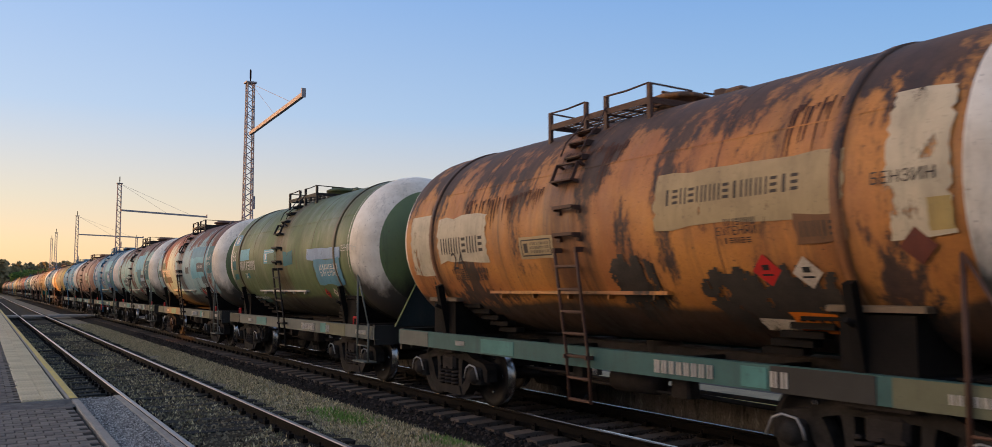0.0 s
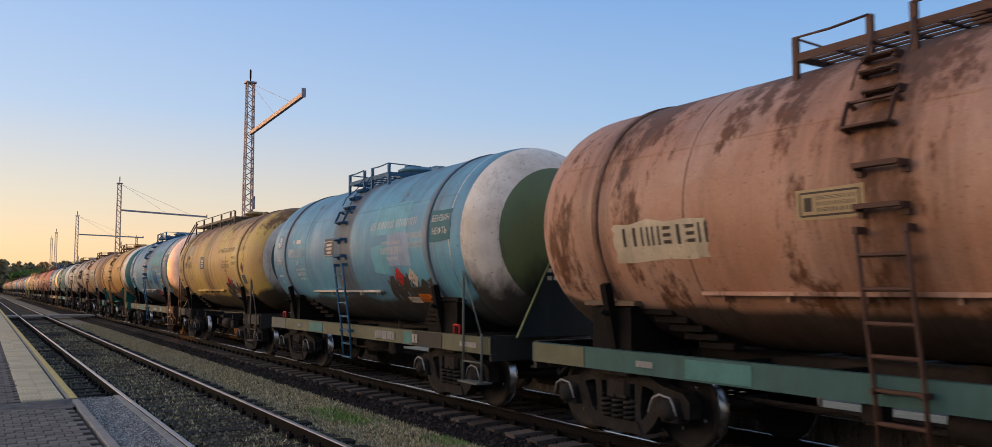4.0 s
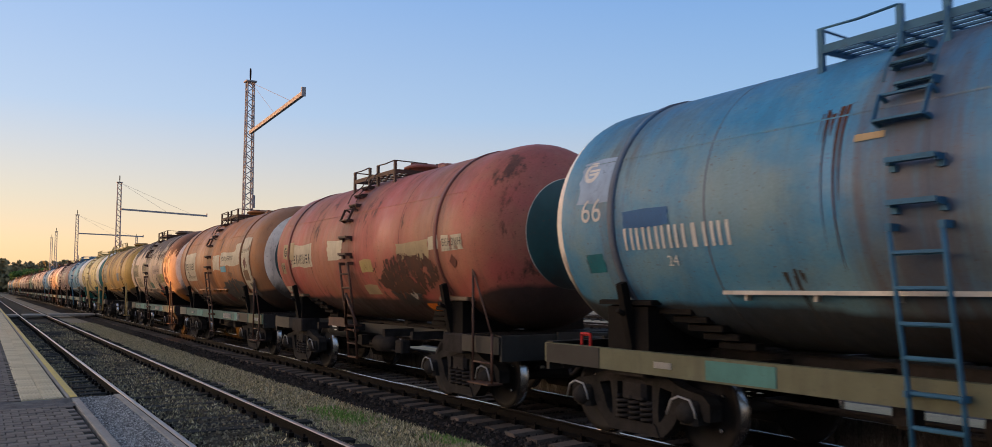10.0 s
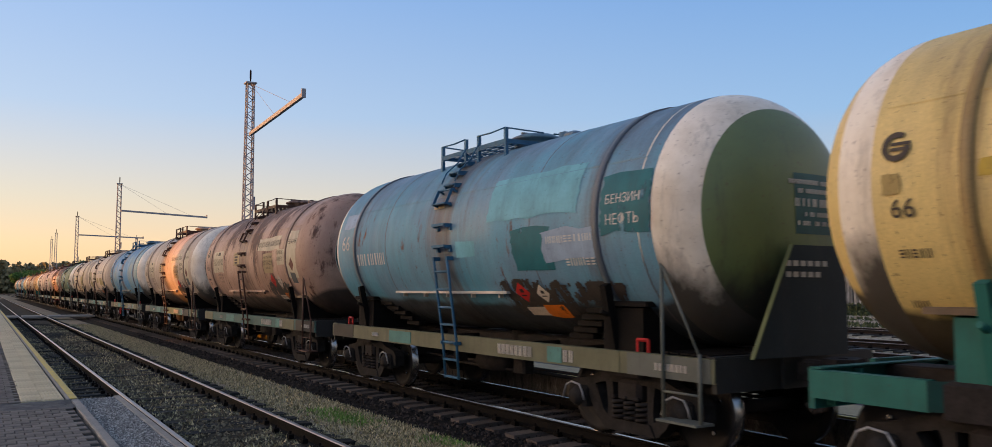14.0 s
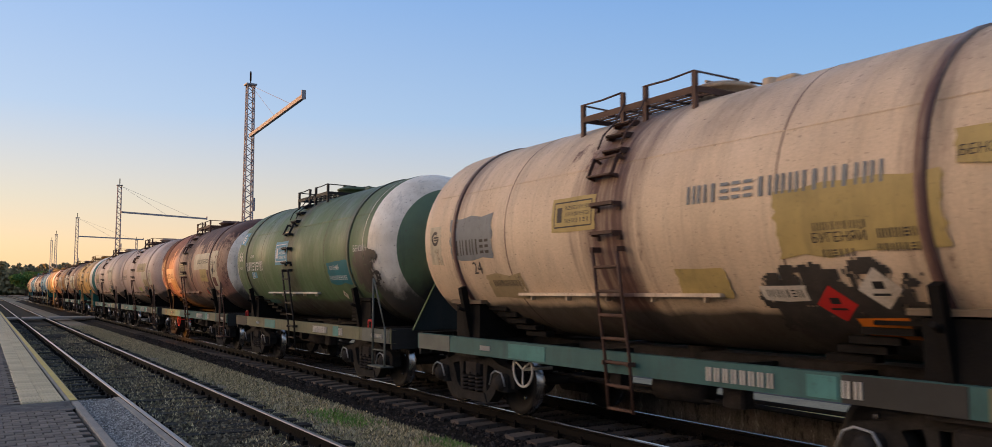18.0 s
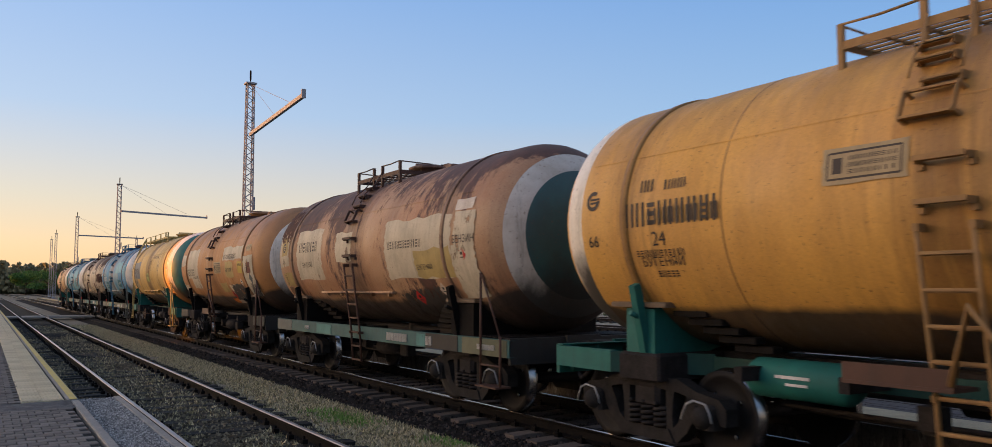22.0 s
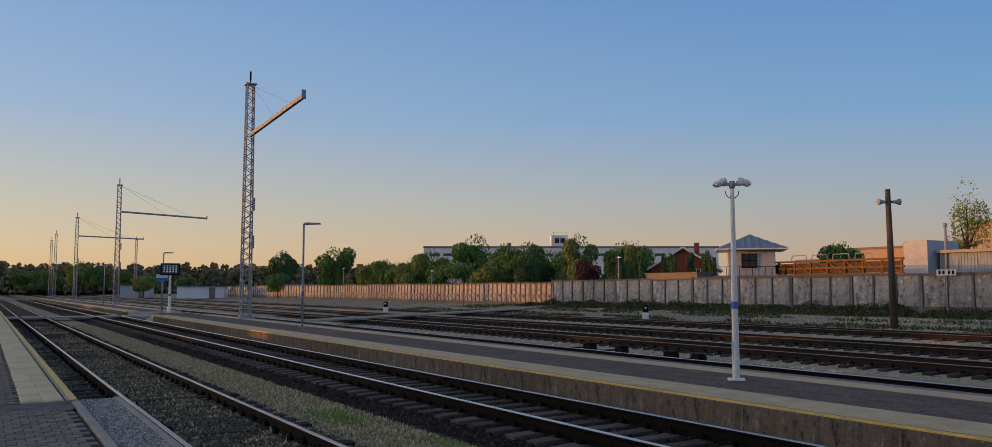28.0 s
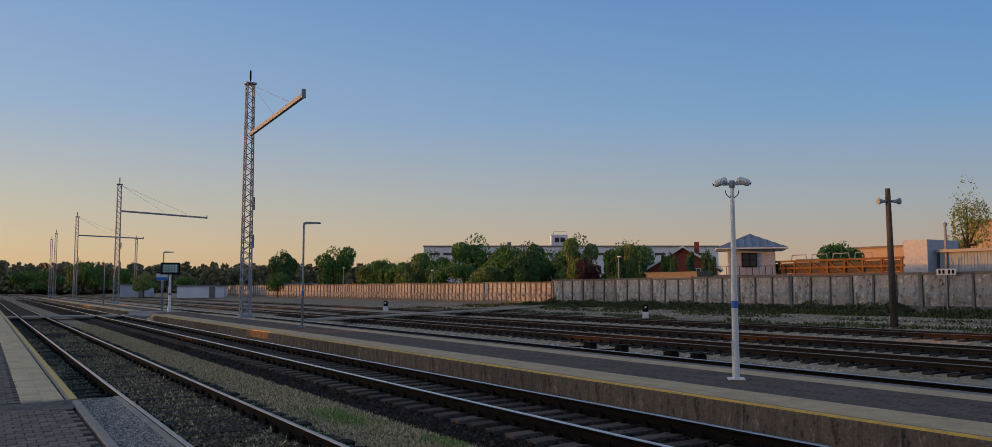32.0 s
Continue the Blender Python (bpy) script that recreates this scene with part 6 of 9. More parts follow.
def fixed_plates(wagon, spec, k):
    """Lettering, plates and hazard signs on the camera side."""
    ink, plate = PAINT["ink" if spec["ink"] == "black" else "letter"], PAINT[spec["plate"]] if spec["plate"] else None
    rng = random.Random(k * 7 + 3)
    L1, L2 = 0.004, 0.008

    def patch(y, a, w, h, m, name="patch", rag=0.02, lift=L1, label=""):
        part(name, decal_shape(y, a, w, h, lift, rag, rng.randrange(999)), m, wagon, label)

    def bars(y, a, rows, m=ink, lift=L2):
        tagged(part("lettering", bars_shape(y, a, rows, lift), m, wagon), kind="stuff")

    if plate and spec.get("numplate", True):
        patch(2.95, 0.0, 1.2, 0.66, plate)
    # owner's badge, class number and wagon number
    if spec["ink"] == "white":
        patch(4.27, 0.2, 0.36, 0.34, PAINT["sky"], "badge_field", 0.0)
    disc = Shape()
    for r0, r1, gap in ((0.07, 0.13, 3),):
        for i in range(20):
            if i < gap:
                continue
            t0, t1 = 2 * math.pi * i / 20, 2 * math.pi * (i + 1) / 20
            disc.add([on_shell(4.27 + r * math.cos(t), 0.2 + r * math.sin(t) / R, L2) for r, t in ((r0, t0), (r1, t0), (r1, t1), (r0, t1))], [(0, 1, 2, 3)])
    part("badge", disc, ink, wagon, "round owner's badge")
    bars(4.22, 0.2, [(0.03, 0.025, [0.2]), (-0.03, 0.025, [0.2])])
    part("class_number", word_shape("66", 4.27, -0.1, 0.3, L2), ink, wagon)
    bars(4.27, -0.35, [(0.0, 0.06, [0.3]), (-0.14, 0.1, [0.16])])
    bars(2.95, 0.0, [(0.25, 0.1, [0.16, -0.05, 0.3]), (0.0, 0.2, [0.11, 0.11, 0.11, -0.03, 0.11, 0.11, 0.11, 0.11, 0.11])])
    part("tare_number", word_shape("24", 2.95, -0.15, 0.16, L2), ink, wagon)
    bars(2.75, -0.33, [(0.1, 0.06, [0.1] * 5), (0.0, 0.08, [0.11] * 4), (-0.12, 0.06, [0.08] * 4)])
    # framed plate by the ladder
    fr = PAINT[spec.get("frame_plate", "dark_grey")]
    patch(0.78, 0.02, 0.6, 0.38, fr, "plate")
    bars(0.78, 0.02, [(0.13, 0.015, [0.5]), (0.06, 0.05, [0.05, 0.3]), (-0.02, 0.05, [0.05, 0.3]), (-0.1, 0.05, [0.05, 0.25]), (-0.16, 0.015, [0.5])], PAINT["dirty_white"] if spec.get("frame_plate", "dark_grey") in ("dark_grey", "teal", "blue", "dark_teal") else ink)
    # owner's name and panels
    for y, a, w, h, col in spec["patches"]:
        patch(y - (0.3 if -4 < y < -1 else 0), a, w, h, PAINT[col], rag=0.03)
    bars(-2.35, spec.get("name_at", 0.22), [(0.0, 0.14, [0.1, 0.1, -0.05, 0.11, 0.11, 0.11, 0.11, 0.11, -0.06, 0.11, 0.11, 0.11, 0.11, 0.11, 0.11])])
    bars(-2.35, -0.1, [(0.14, 0.065, [0.07] * 9), (0.0, 0.13, [0.09] * 8), (-0.14, 0.065, [0.07] * 5)])
    bars(-3.3, 0.0, [(0.08, 0.1, [0.07] * 6), (-0.08, 0.1, [0.07] * 6)])
    part("cargo_word", word_shape(spec.get("word", "БЕНЗИН"), -4.2, 0.2, 0.15, L2), ink, wagon)
    if spec.get("word2"):
        part("cargo_word", word_shape(spec["word2"], -4.2, 0.06, 0.15, L2), ink, wagon)
    # hazard signs on an oily black smear
    hz = spec.get("hazard", 0.0)
    smear = smear_shape(-2.75 + hz, -0.66, 2.2, 0.85, 0.002, k + 50)
    tagged(part("oil_smear", smear, MAT["oil"], wagon, "black oily smear"), kind="stuff")
    for y, a, c in ((-2.45 + hz, -0.42, "red"), (-2.98 + hz, -0.44, "white")):
        s = Shape()
        d = 0.19
        s.add([on_shell(y, a + d / R, 0.009), on_shell(y + d, a, 0.009), on_shell(y, a - d / R, 0.009), on_shell(y - d, a, 0.009), on_shell(y, a, 0.009)], [(0, 1, 4), (1, 2, 4), (2, 3, 4), (3, 0, 4)])
        part("hazard_sign", s, PAINT[c], wagon, "red hazard diamond" if c == "red" else "white hazard diamond")
        bars(y, a, [(0.05, 0.05, [0.1]), (-0.04, 0.05, [0.14])], PAINT["black"], 0.013)
    patch(-3.05 + hz, -0.72, 0.46, 0.19, PAINT["orange"], "number_plate", 0.0)
    bars(-3.05 + hz, -0.72, [(0.045, 0.065, [0.1, 0.1]), (-0.045, 0.065, [0.07] * 4)], PAINT["black"])
    patch(-2.55 + hz, -0.75, 0.46, 0.14, PAINT["white"], "plate", 0.0)
    bars(-2.55 + hz, -0.75, [(0, 0.07, [0.08] * 4)], PAINT["black"])
    if spec["ink"] == "black":
        # dark cargo diamond and plate between strap and head
        s = Shape()
        y, a, d = -4.2, -0.16, 0.17
        s.add([on_shell(y, a + d / R, L2), on_shell(y + d, a, L2), on_shell(y, a - d / R, L2), on_shell(y - d, a, L2), on_shell(y, a, L2)], [(0, 1, 4), (1, 2, 4), (2, 3, 4), (3, 0, 4)])
        part("hazard_sign", s, PAINT["maroon"], wagon, "faded dark hazard diamond")
        patch(-4.2, -0.38, 0.36, 0.26, PAINT["dark_grey"], "plate", 0.01, L2)


# what is painted on each wagon: how it is drawn, colour, place along the wagon, angle above the middle, width, height
def patch(colour, y, a, w, h):
    return ("patch", colour, y, a, w, h, 0)


def framed(colour, y, a, w, h):
    return ("framed", colour, y, a, w, h, 0)


def stain(colour, y, a, w, h):
    return ("stain", colour, y, a, w, h, 0)


def runs(colour, y, a, w, h):
    return ("runs", colour, y, a, w, h, 0)


def bars(colour, y, a, w, h, n):
    return ("bars", colour, y, a, w, h, n)


def diamond(colour, y, a, h):
    return ("diamond", colour, y, a, h, h, 0)


def badge(colour, y, a, h):
    return ("badge", colour, y, a, h, h, 0)


def word(text, colour, y, a, w):
    return ("word", colour, y, a, w, w, text)


MARKS = {}
MARKS[0] = [
    runs("oil", -1.06, -0.40, 0.60, 1.09), runs("rust", -3.42, 0.63, 0.58, 0.63), runs("rust", -0.13, 0.67, 1.34, 0.68), runs("rust", 1.73, 0.32, 2.04, 0.56),
    patch("cream", 4.23, -0.09, 0.69, 0.97), patch("cream", 2.85, -0.05, 1.50, 0.70), bars("ink", 2.85, -0.11, 1.33, 0.25, 8),
    word("24", "ink", 3.01, -0.28, 0.36), bars("ink", 2.74, -0.38, 1.08, 0.09, 11), bars("ink", 2.75, -0.45, 0.96, 0.09, 9),
    framed("tan", 0.83, -0.19, 0.78, 0.29), patch("tan", -2.66, 0.07, 2.33, 0.59), bars("ink", -2.52, 0.09, 1.76, 0.17, 15),
    word("БУГЕНЯЙ", "ink", -2.63, -0.18, 0.50), bars("ink", -2.68, -0.12, 0.40, 0.07, 8), bars("ink", -2.63, -0.24, 0.36, 0.06, 5),
    patch("brown", -3.58, -0.20, 0.53, 0.27), bars("ink", -3.59, -0.20, 0.45, 0.14, 6), stain("oil", -0.95, -0.56, 0.68, 0.76),
    stain("oil", -2.79, -0.71, 1.73, 0.88), diamond("red", -2.89, -0.45, 0.34), diamond("white", -3.34, -0.47, 0.33),
    patch("white", -2.72, -0.90, 0.49, 0.19), patch("orange", -3.17, -0.87, 0.53, 0.28), bars("black", -3.17, -0.87, 0.42, 0.14, 4),
    patch("cream", -4.68, 0.13, 0.89, 1.25), word("БЕНЗИН", "ink", -4.38, 0.04, 0.55), diamond("maroon", -4.45, -0.33, 0.32),
    patch("ochre", -4.77, -0.17, 0.39, 0.26),
]
MARKS[1] = [
    patch("sky", 4.26, 0.39, 0.63, 0.31), badge("letter", 4.26, 0.39, 0.25), word("66", "letter", 4.30, 0.06, 0.39),
    patch("teal", 4.31, -0.11, 0.36, 0.25), patch("teal", 4.24, -0.33, 0.42, 0.16), patch("mint", 3.21, 0.07, 0.90, 0.33),
    bars("letter", 2.92, -0.13, 1.52, 0.25, 8), patch("teal", 3.04, -0.32, 0.43, 0.15), word("24", "letter", 3.11, -0.32, 0.20),
    framed("mint", 0.88, -0.00, 0.92, 0.35), patch("teal", -0.66, -0.07, 0.71, 0.33), patch("tan", 0.50, 0.41, 0.31, 0.10),
    patch("frame_slate", 3.38, -0.83, 2.41, 0.21), bars("letter", 3.31, -0.79, 2.15, 0.10, 20), patch("lilac", -3.07, -0.05, 2.04, 0.24),
    patch("sky", -3.25, -0.32, 1.56, 0.59), bars("letter", -3.35, -0.24, 1.14, 0.11, 7), word("БУГЕНЯЙ", "letter", -3.31, -0.33, 1.04),
    diamond("red", -2.64, -0.66, 0.27), diamond("white", -3.18, -0.65, 0.26), patch("sage", 0.62, -0.04, 0.76, 0.29),
    word("БЕНЗИН", "letter", -4.54, -0.01, 0.68),
]
MARKS[2] = [
    word("66", "letter", 4.04, -0.07, 0.46), bars("letter", 2.88, -0.15, 1.64, 0.25, 8), patch("dark_grey", 2.77, -0.33, 1.50, 0.24),
    framed("dark_grey", 0.67, -0.17, 0.76, 0.29), patch("mint", -2.82, 0.01, 2.28, 0.98), patch("sky", -2.78, 0.28, 2.28, 0.38),
    patch("dark_grey", -1.05, -0.12, 0.54, 0.24), patch("dark_grey", -3.14, -0.08, 1.02, 0.31), bars("letter", -3.15, -0.06, 0.81, 0.09, 8),
    patch("dark_grey", -3.51, -0.36, 0.68, 0.27), patch("teal", -4.46, 0.08, 0.60, 0.87), word("БЕНЗИН", "letter", -4.41, 0.10, 0.52),
    word("НЕФТЬ", "letter", -4.41, -0.02, 0.48), stain("oil", -2.93, -0.70, 1.44, 0.53), diamond("red", -2.58, -0.67, 0.32),
    diamond("white", -2.97, -0.67, 0.29), patch("orange", -2.98, -0.86, 0.72, 0.22), patch("lilac", 4.34, 0.40, 0.39, 0.29),
    badge("letter", 4.35, 0.41, 0.23), word("66", "letter", 4.17, 0.04, 0.38), patch("frame_slate", 4.15, -0.15, 0.55, 0.25),
    patch("frame_slate", 4.18, -0.61, 0.45, 0.24), bars("letter", 4.15, -0.58, 0.35, 0.08, 6), patch("frame_slate", 3.30, 0.05, 0.62, 0.25),
    patch("frame_slate", 3.09, -0.27, 0.29, 0.42),
]
MARKS[3] = [
    patch("lilac", 4.17, 0.39, 0.51, 0.35), word("66", "letter", 4.14, 0.04, 0.43), bars("letter", 2.92, -0.11, 1.42, 0.24, 8),
    patch("dark_grey", 2.34, -0.37, 1.06, 0.35), bars("letter", 2.33, -0.37, 0.82, 0.10, 6), framed("dark_grey", 1.40, -0.26, 0.93, 0.34),
    patch("grey", -0.55, -0.20, 0.61, 0.30), patch("mint", -2.33, 0.24, 2.08, 0.77), patch("sea", -2.38, -0.21, 1.08, 0.77),
    patch("dark_grey", -3.08, -0.17, 0.86, 0.13), patch("lilac", -3.20, -0.27, 1.20, 0.15), bars("letter", -3.20, -0.27, 1.07, 0.10, 13),
    patch("dark_grey", -2.99, -0.45, 1.58, 0.39), word("БУГЕНЯЙ", "letter", -2.60, -0.47, 0.56), bars("letter", -3.46, -0.43, 0.46, 0.11, 5),
    patch("teal", -4.33, 0.00, 0.81, 0.87), word("БЕНЗИН", "letter", -4.19, 0.12, 0.46), word("НЕФТЬ", "letter", -4.24, 0.03, 0.53),
    stain("oil", -1.85, -0.73, 1.42, 0.59), diamond("red", -1.54, -0.65, 0.34), diamond("white", -2.11, -0.67, 0.31),
    patch("red", -1.52, -0.86, 0.63, 0.23), patch("white", -2.02, -0.87, 0.54, 0.16),
]
MARKS[4] = [
    patch("lilac", 4.34, 0.49, 0.63, 0.54), word("66", "letter", 4.30, 0.08, 0.35), patch("blue", 2.94, -0.10, 1.52, 0.36),
    bars("letter", 2.98, -0.11, 1.41, 0.25, 8), patch("lilac", 3.27, 0.11, 0.88, 0.26), bars("letter", 3.26, 0.10, 0.68, 0.12, 5),
    patch("sea", -0.53, -0.05, 0.46, 0.15), framed("blue", -0.68, -0.28, 0.80, 0.34), patch("tan", -0.54, -0.47, 0.35, 0.15),
    patch("tan", 0.57, 0.37, 0.26, 0.12), patch("sea", -2.83, -0.13, 2.04, 0.83), patch("mint", -2.59, 0.33, 2.03, 0.64),
    patch("blue", -3.60, 0.20, 0.40, 0.21), patch("lilac", -3.21, -0.12, 1.21, 0.48), patch("blue", -3.31, 0.01, 0.71, 0.10),
    bars("letter", -3.21, -0.09, 1.04, 0.11, 14), patch("blue", -2.98, -0.58, 1.80, 0.68), stain("oil", -2.13, -0.71, 0.60, 0.55),
    diamond("red", -2.32, -0.62, 0.39), diamond("white", -2.75, -0.55, 0.34), patch("orange", -2.76, -0.76, 0.51, 0.26),
    bars("black", -2.76, -0.76, 0.42, 0.14, 5), patch("white", -2.32, -0.80, 0.46, 0.15), patch("sea", -4.53, -0.03, 0.95, 1.67),
    patch("blue", -4.38, 0.45, 0.31, 0.19), word("БЕНЗИН", "letter", -4.35, 0.23, 0.52), word("НЕФТЬ", "letter", -4.38, 0.09, 0.54),
]
MARKS[5] = [
    patch("cream", 2.77, -0.21, 1.46, 0.45), bars("ink", 2.70, -0.17, 1.39, 0.21, 8), framed("tan", 0.58, -0.06, 0.69, 0.28),
    patch("cream", -2.99, 0.02, 1.44, 0.47), bars("ink", -2.96, -0.01, 1.21, 0.11, 12), patch("tan", -3.14, -0.25, 1.15, 0.27),
    word("БУГЕНЯЙ", "ink", -3.10, -0.26, 0.85), patch("cream", -4.27, -0.24, 0.75, 0.93), diamond("maroon", -4.21, -0.34, 0.24),
    stain("oil", -2.75, -0.63, 1.54, 0.49), diamond("red", -3.11, -0.57, 0.19), diamond("white", -3.29, -0.67, 0.23),
]
MARKS[8] = [
    runs("oil", -2.33, 0.08, 2.04, 0.39), runs("oil", -2.16, -0.40, 0.86, 0.58), runs("oil", -0.79, -0.30, 0.68, 1.04), runs("oil", 1.64, -0.42, 0.63, 0.84), runs("oil", -2.95, -0.34, 0.45, 0.31),
    patch("lilac", 4.36, 0.42, 0.62, 0.36), badge("letter", 4.36, 0.41, 0.26), word("66", "letter", 4.32, 0.07, 0.36),
    bars("letter", 3.04, -0.13, 1.43, 0.27, 8), word("24", "letter", 3.06, -0.32, 0.35), patch("teal", 4.29, -0.30, 0.29, 0.23),
    framed("blue", 0.59, 0.10, 0.38, 0.31), patch("tan", 0.63, 0.35, 0.26, 0.08), patch("mint", -0.64, -0.12, 0.58, 0.30),
    patch("turq", -2.33, 0.29, 2.05, 0.61), patch("blue", -2.15, -0.25, 0.95, 0.48), patch("sea", -2.04, -0.10, 0.69, 0.16),
    bars("letter", -3.26, -0.15, 1.08, 0.10, 15), patch("sage", -3.50, -0.37, 0.69, 0.41), bars("letter", -3.47, -0.32, 0.52, 0.10, 7),
    bars("letter", -3.45, -0.42, 0.52, 0.10, 7), stain("oil", -1.47, -0.85, 1.42, 0.73), stain("oil", -3.24, -0.67, 0.56, 0.59),
    diamond("red", -1.93, -0.70, 0.40), diamond("white", -2.77, -0.68, 0.40), patch("orange", -3.14, -0.86, 0.51, 0.28),
    bars("black", -3.15, -0.86, 0.40, 0.14, 5), patch("white", -2.68, -0.89, 0.47, 0.21), bars("black", -2.69, -0.89, 0.38, 0.10, 6),
    patch("blue", -4.42, -0.17, 0.79, 1.59), word("БЕНЗИН", "letter", -4.37, 0.24, 0.58), word("С", "letter", -4.38, 0.10, 0.12),
]
MARKS[9] = [
    runs("rust", 0.86, 0.68, 0.33, 2.03),
    badge("ink", 4.41, 0.22, 0.24), word("66", "ink", 4.45, -0.11, 0.20), bars("ink", 3.21, 0.07, 1.08, 0.24, 8), word("24", "ink", 3.10, -0.09, 0.17),
    bars("ink", 3.08, -0.20, 0.69, 0.08, 12), word("БУГЕНЯЙ", "ink", 3.06, -0.27, 0.52), bars("ink", 3.11, -0.34, 0.33, 0.07, 5),
    bars("ink", 3.14, 0.25, 0.21, 0.15, 2), bars("ink", 2.74, 0.25, 0.39, 0.10, 5), framed("self", 0.81, 0.20, 0.75, 0.26),
    bars("ink", -2.95, 0.20, 1.28, 0.11, 12), word("БУГЕНЯЙ", "ink", -2.81, 0.09, 0.67), patch("black", -1.95, -0.78, 1.11, 0.42),
    diamond("red", -2.50, -0.68, 0.29), diamond("maroon", -4.03, -0.56, 0.23), bars("ink", -4.21, 0.20, 0.61, 0.09, 6),
]
MARKS[10] = [
    patch("cream", 3.04, 0.16, 1.58, 0.66), bars("ink", 2.99, 0.13, 1.37, 0.23, 8), framed("grey", -0.53, 0.00, 0.85, 0.31),
    patch("tan", 1.27, -0.17, 0.82, 0.49), patch("tan", -1.33, -0.16, 0.90, 0.48), patch("cream", -2.44, 0.16, 2.10, 0.40),
    bars("ink", -2.46, 0.15, 1.84, 0.16, 12), bars("ink", -2.57, -0.11, 0.44, 0.09, 5), bars("ink", -3.31, -0.23, 0.52, 0.09, 6),
    patch("cream", -4.42, -0.35, 1.00, 1.23), patch("ochre", -4.29, -0.08, 0.36, 0.24), stain("oil", -2.91, -0.64, 1.06, 0.64),
    diamond("red", -2.07, -0.65, 0.32), diamond("white", -2.80, -0.59, 0.34), patch("frame_olive", -1.04, -0.66, 1.10, 0.31),
    patch("red", -1.48, -0.86, 1.29, 0.23), patch("cream", 4.17, 0.21, 0.40, 0.33), badge("ink", 4.21, 0.21, 0.24),
    patch("tan", 4.14, 0.02, 0.27, 0.18), patch("white", 4.40, -0.07, 0.16, 0.12), patch("cream", 3.54, 0.33, 0.26, 0.24),
]
MARKS[11] = [
    patch("cream", 2.76, 0.08, 1.85, 0.69), bars("ink", 2.95, 0.01, 1.32, 0.22, 8), patch("tan", 2.33, -0.23, 0.86, 0.29),
    bars("ink", 2.33, -0.23, 0.63, 0.11, 6), framed("tan", 0.66, -0.15, 0.59, 0.26), patch("tan", -2.51, -0.03, 2.55, 0.91),
    bars("ink", -2.35, 0.07, 1.51, 0.13, 13), word("БУГЕНЯЙ", "ink", -1.77, -0.20, 0.48), patch("cream", -2.81, -0.22, 0.59, 0.42),
    patch("ochre", -4.29, 0.02, 1.00, 0.24), word("БЕНЗИН", "ink", -4.36, 0.01, 0.52), patch("maroon", -3.78, 0.30, 0.23, 0.19),
    stain("oil", -2.73, -0.72, 1.61, 0.79), diamond("red", -2.76, -0.66, 0.28), diamond("white", -3.47, -0.65, 0.24),
    patch("white", -2.67, -0.87, 0.49, 0.14), patch("orange", -3.11, -0.85, 0.57, 0.18), stain("rust", -4.55, -0.53, 1.06, 0.97),
    stain("rust", -5.01, 0.18, 0.52, 0.75),
]
MARKS[12] = [
    badge("letter", 4.33, 0.08, 0.21), word("66", "letter", 4.48, -0.16, 0.21), patch("teal", 2.84, 0.02, 1.57, 0.70),
    bars("letter", 2.90, -0.14, 1.39, 0.26, 8), bars("letter", 2.89, 0.14, 0.66, 0.12, 5), word("24", "letter", 3.08, -0.34, 0.25),
    patch("teal", 3.02, -0.55, 0.94, 0.33), word("БУГЕНЯЙ", "letter", 2.96, -0.56, 0.68), framed("dark_grey", 0.61, -0.05, 0.77, 0.27),
    patch("teal", -2.40, 0.16, 2.37, 0.28), patch("leaf", -2.38, 0.05, 1.32, 0.22), bars("letter", -2.44, 0.12, 1.45, 0.15, 15),
    badge("letter", -3.71, 0.19, 0.13), patch("teal", -2.45, -0.17, 0.96, 0.42), bars("letter", -2.49, -0.10, 0.55, 0.07, 9),
    word("БУГЕНЯЙ", "letter", -2.42, -0.18, 0.56), bars("letter", -2.38, -0.26, 0.32, 0.07, 6), patch("teal", -3.68, -0.18, 0.74, 0.34),
    bars("letter", -3.56, -0.13, 0.40, 0.07, 6), bars("letter", -3.57, -0.19, 0.44, 0.07, 7), patch("teal", -1.39, -0.51, 0.65, 0.29),
    patch("teal", -2.50, -0.52, 1.39, 0.10), stain("oil", -2.52, -0.74, 1.01, 0.46), diamond("maroon", -2.82, -0.72, 0.37),
    patch("white", -3.25, -0.68, 0.47, 0.17), bars("black", -3.26, -0.68, 0.38, 0.09, 6), patch("orange", -3.25, -0.86, 0.51, 0.24),
    diamond("white", -3.80, -0.61, 0.40), patch("maroon", -4.42, -0.33, 0.23, 0.26), word("БЕНЗИН", "letter", -4.45, 0.21, 0.48),
]
MARKS[13] = [
    runs("oil", 1.39, -0.47, 0.29, 0.85), runs("rust", 0.90, 0.51, 0.32, 1.64),
    patch("lilac", 4.16, 0.31, 0.64, 0.54), badge("letter", 4.29, 0.39, 0.28), word("66", "letter", 4.19, 0.05, 0.37),
    patch("teal", 4.22, -0.37, 0.33, 0.23), patch("blue", 3.24, -0.04, 0.73, 0.20), bars("letter", 2.82, -0.19, 1.63, 0.25, 8),
    word("24", "letter", 2.89, -0.37, 0.16), patch("tan", 0.51, 0.29, 0.28, 0.06), patch("mint", -2.67, 0.25, 2.17, 0.57),
    patch("teal", -2.49, -0.24, 1.31, 0.63), patch("lilac", -3.32, -0.28, 1.03, 0.54), bars("letter", -3.44, -0.20, 0.76, 0.10, 6),
    patch("blue", -4.87, 0.11, 1.69, 2.77), word("БЕНЗИН", "letter", -4.43, 0.08, 0.65), stain("oil", -2.37, -0.74, 1.89, 0.55),
    diamond("red", -2.25, -0.77, 0.32), diamond("white", -2.99, -0.67, 0.28),
]
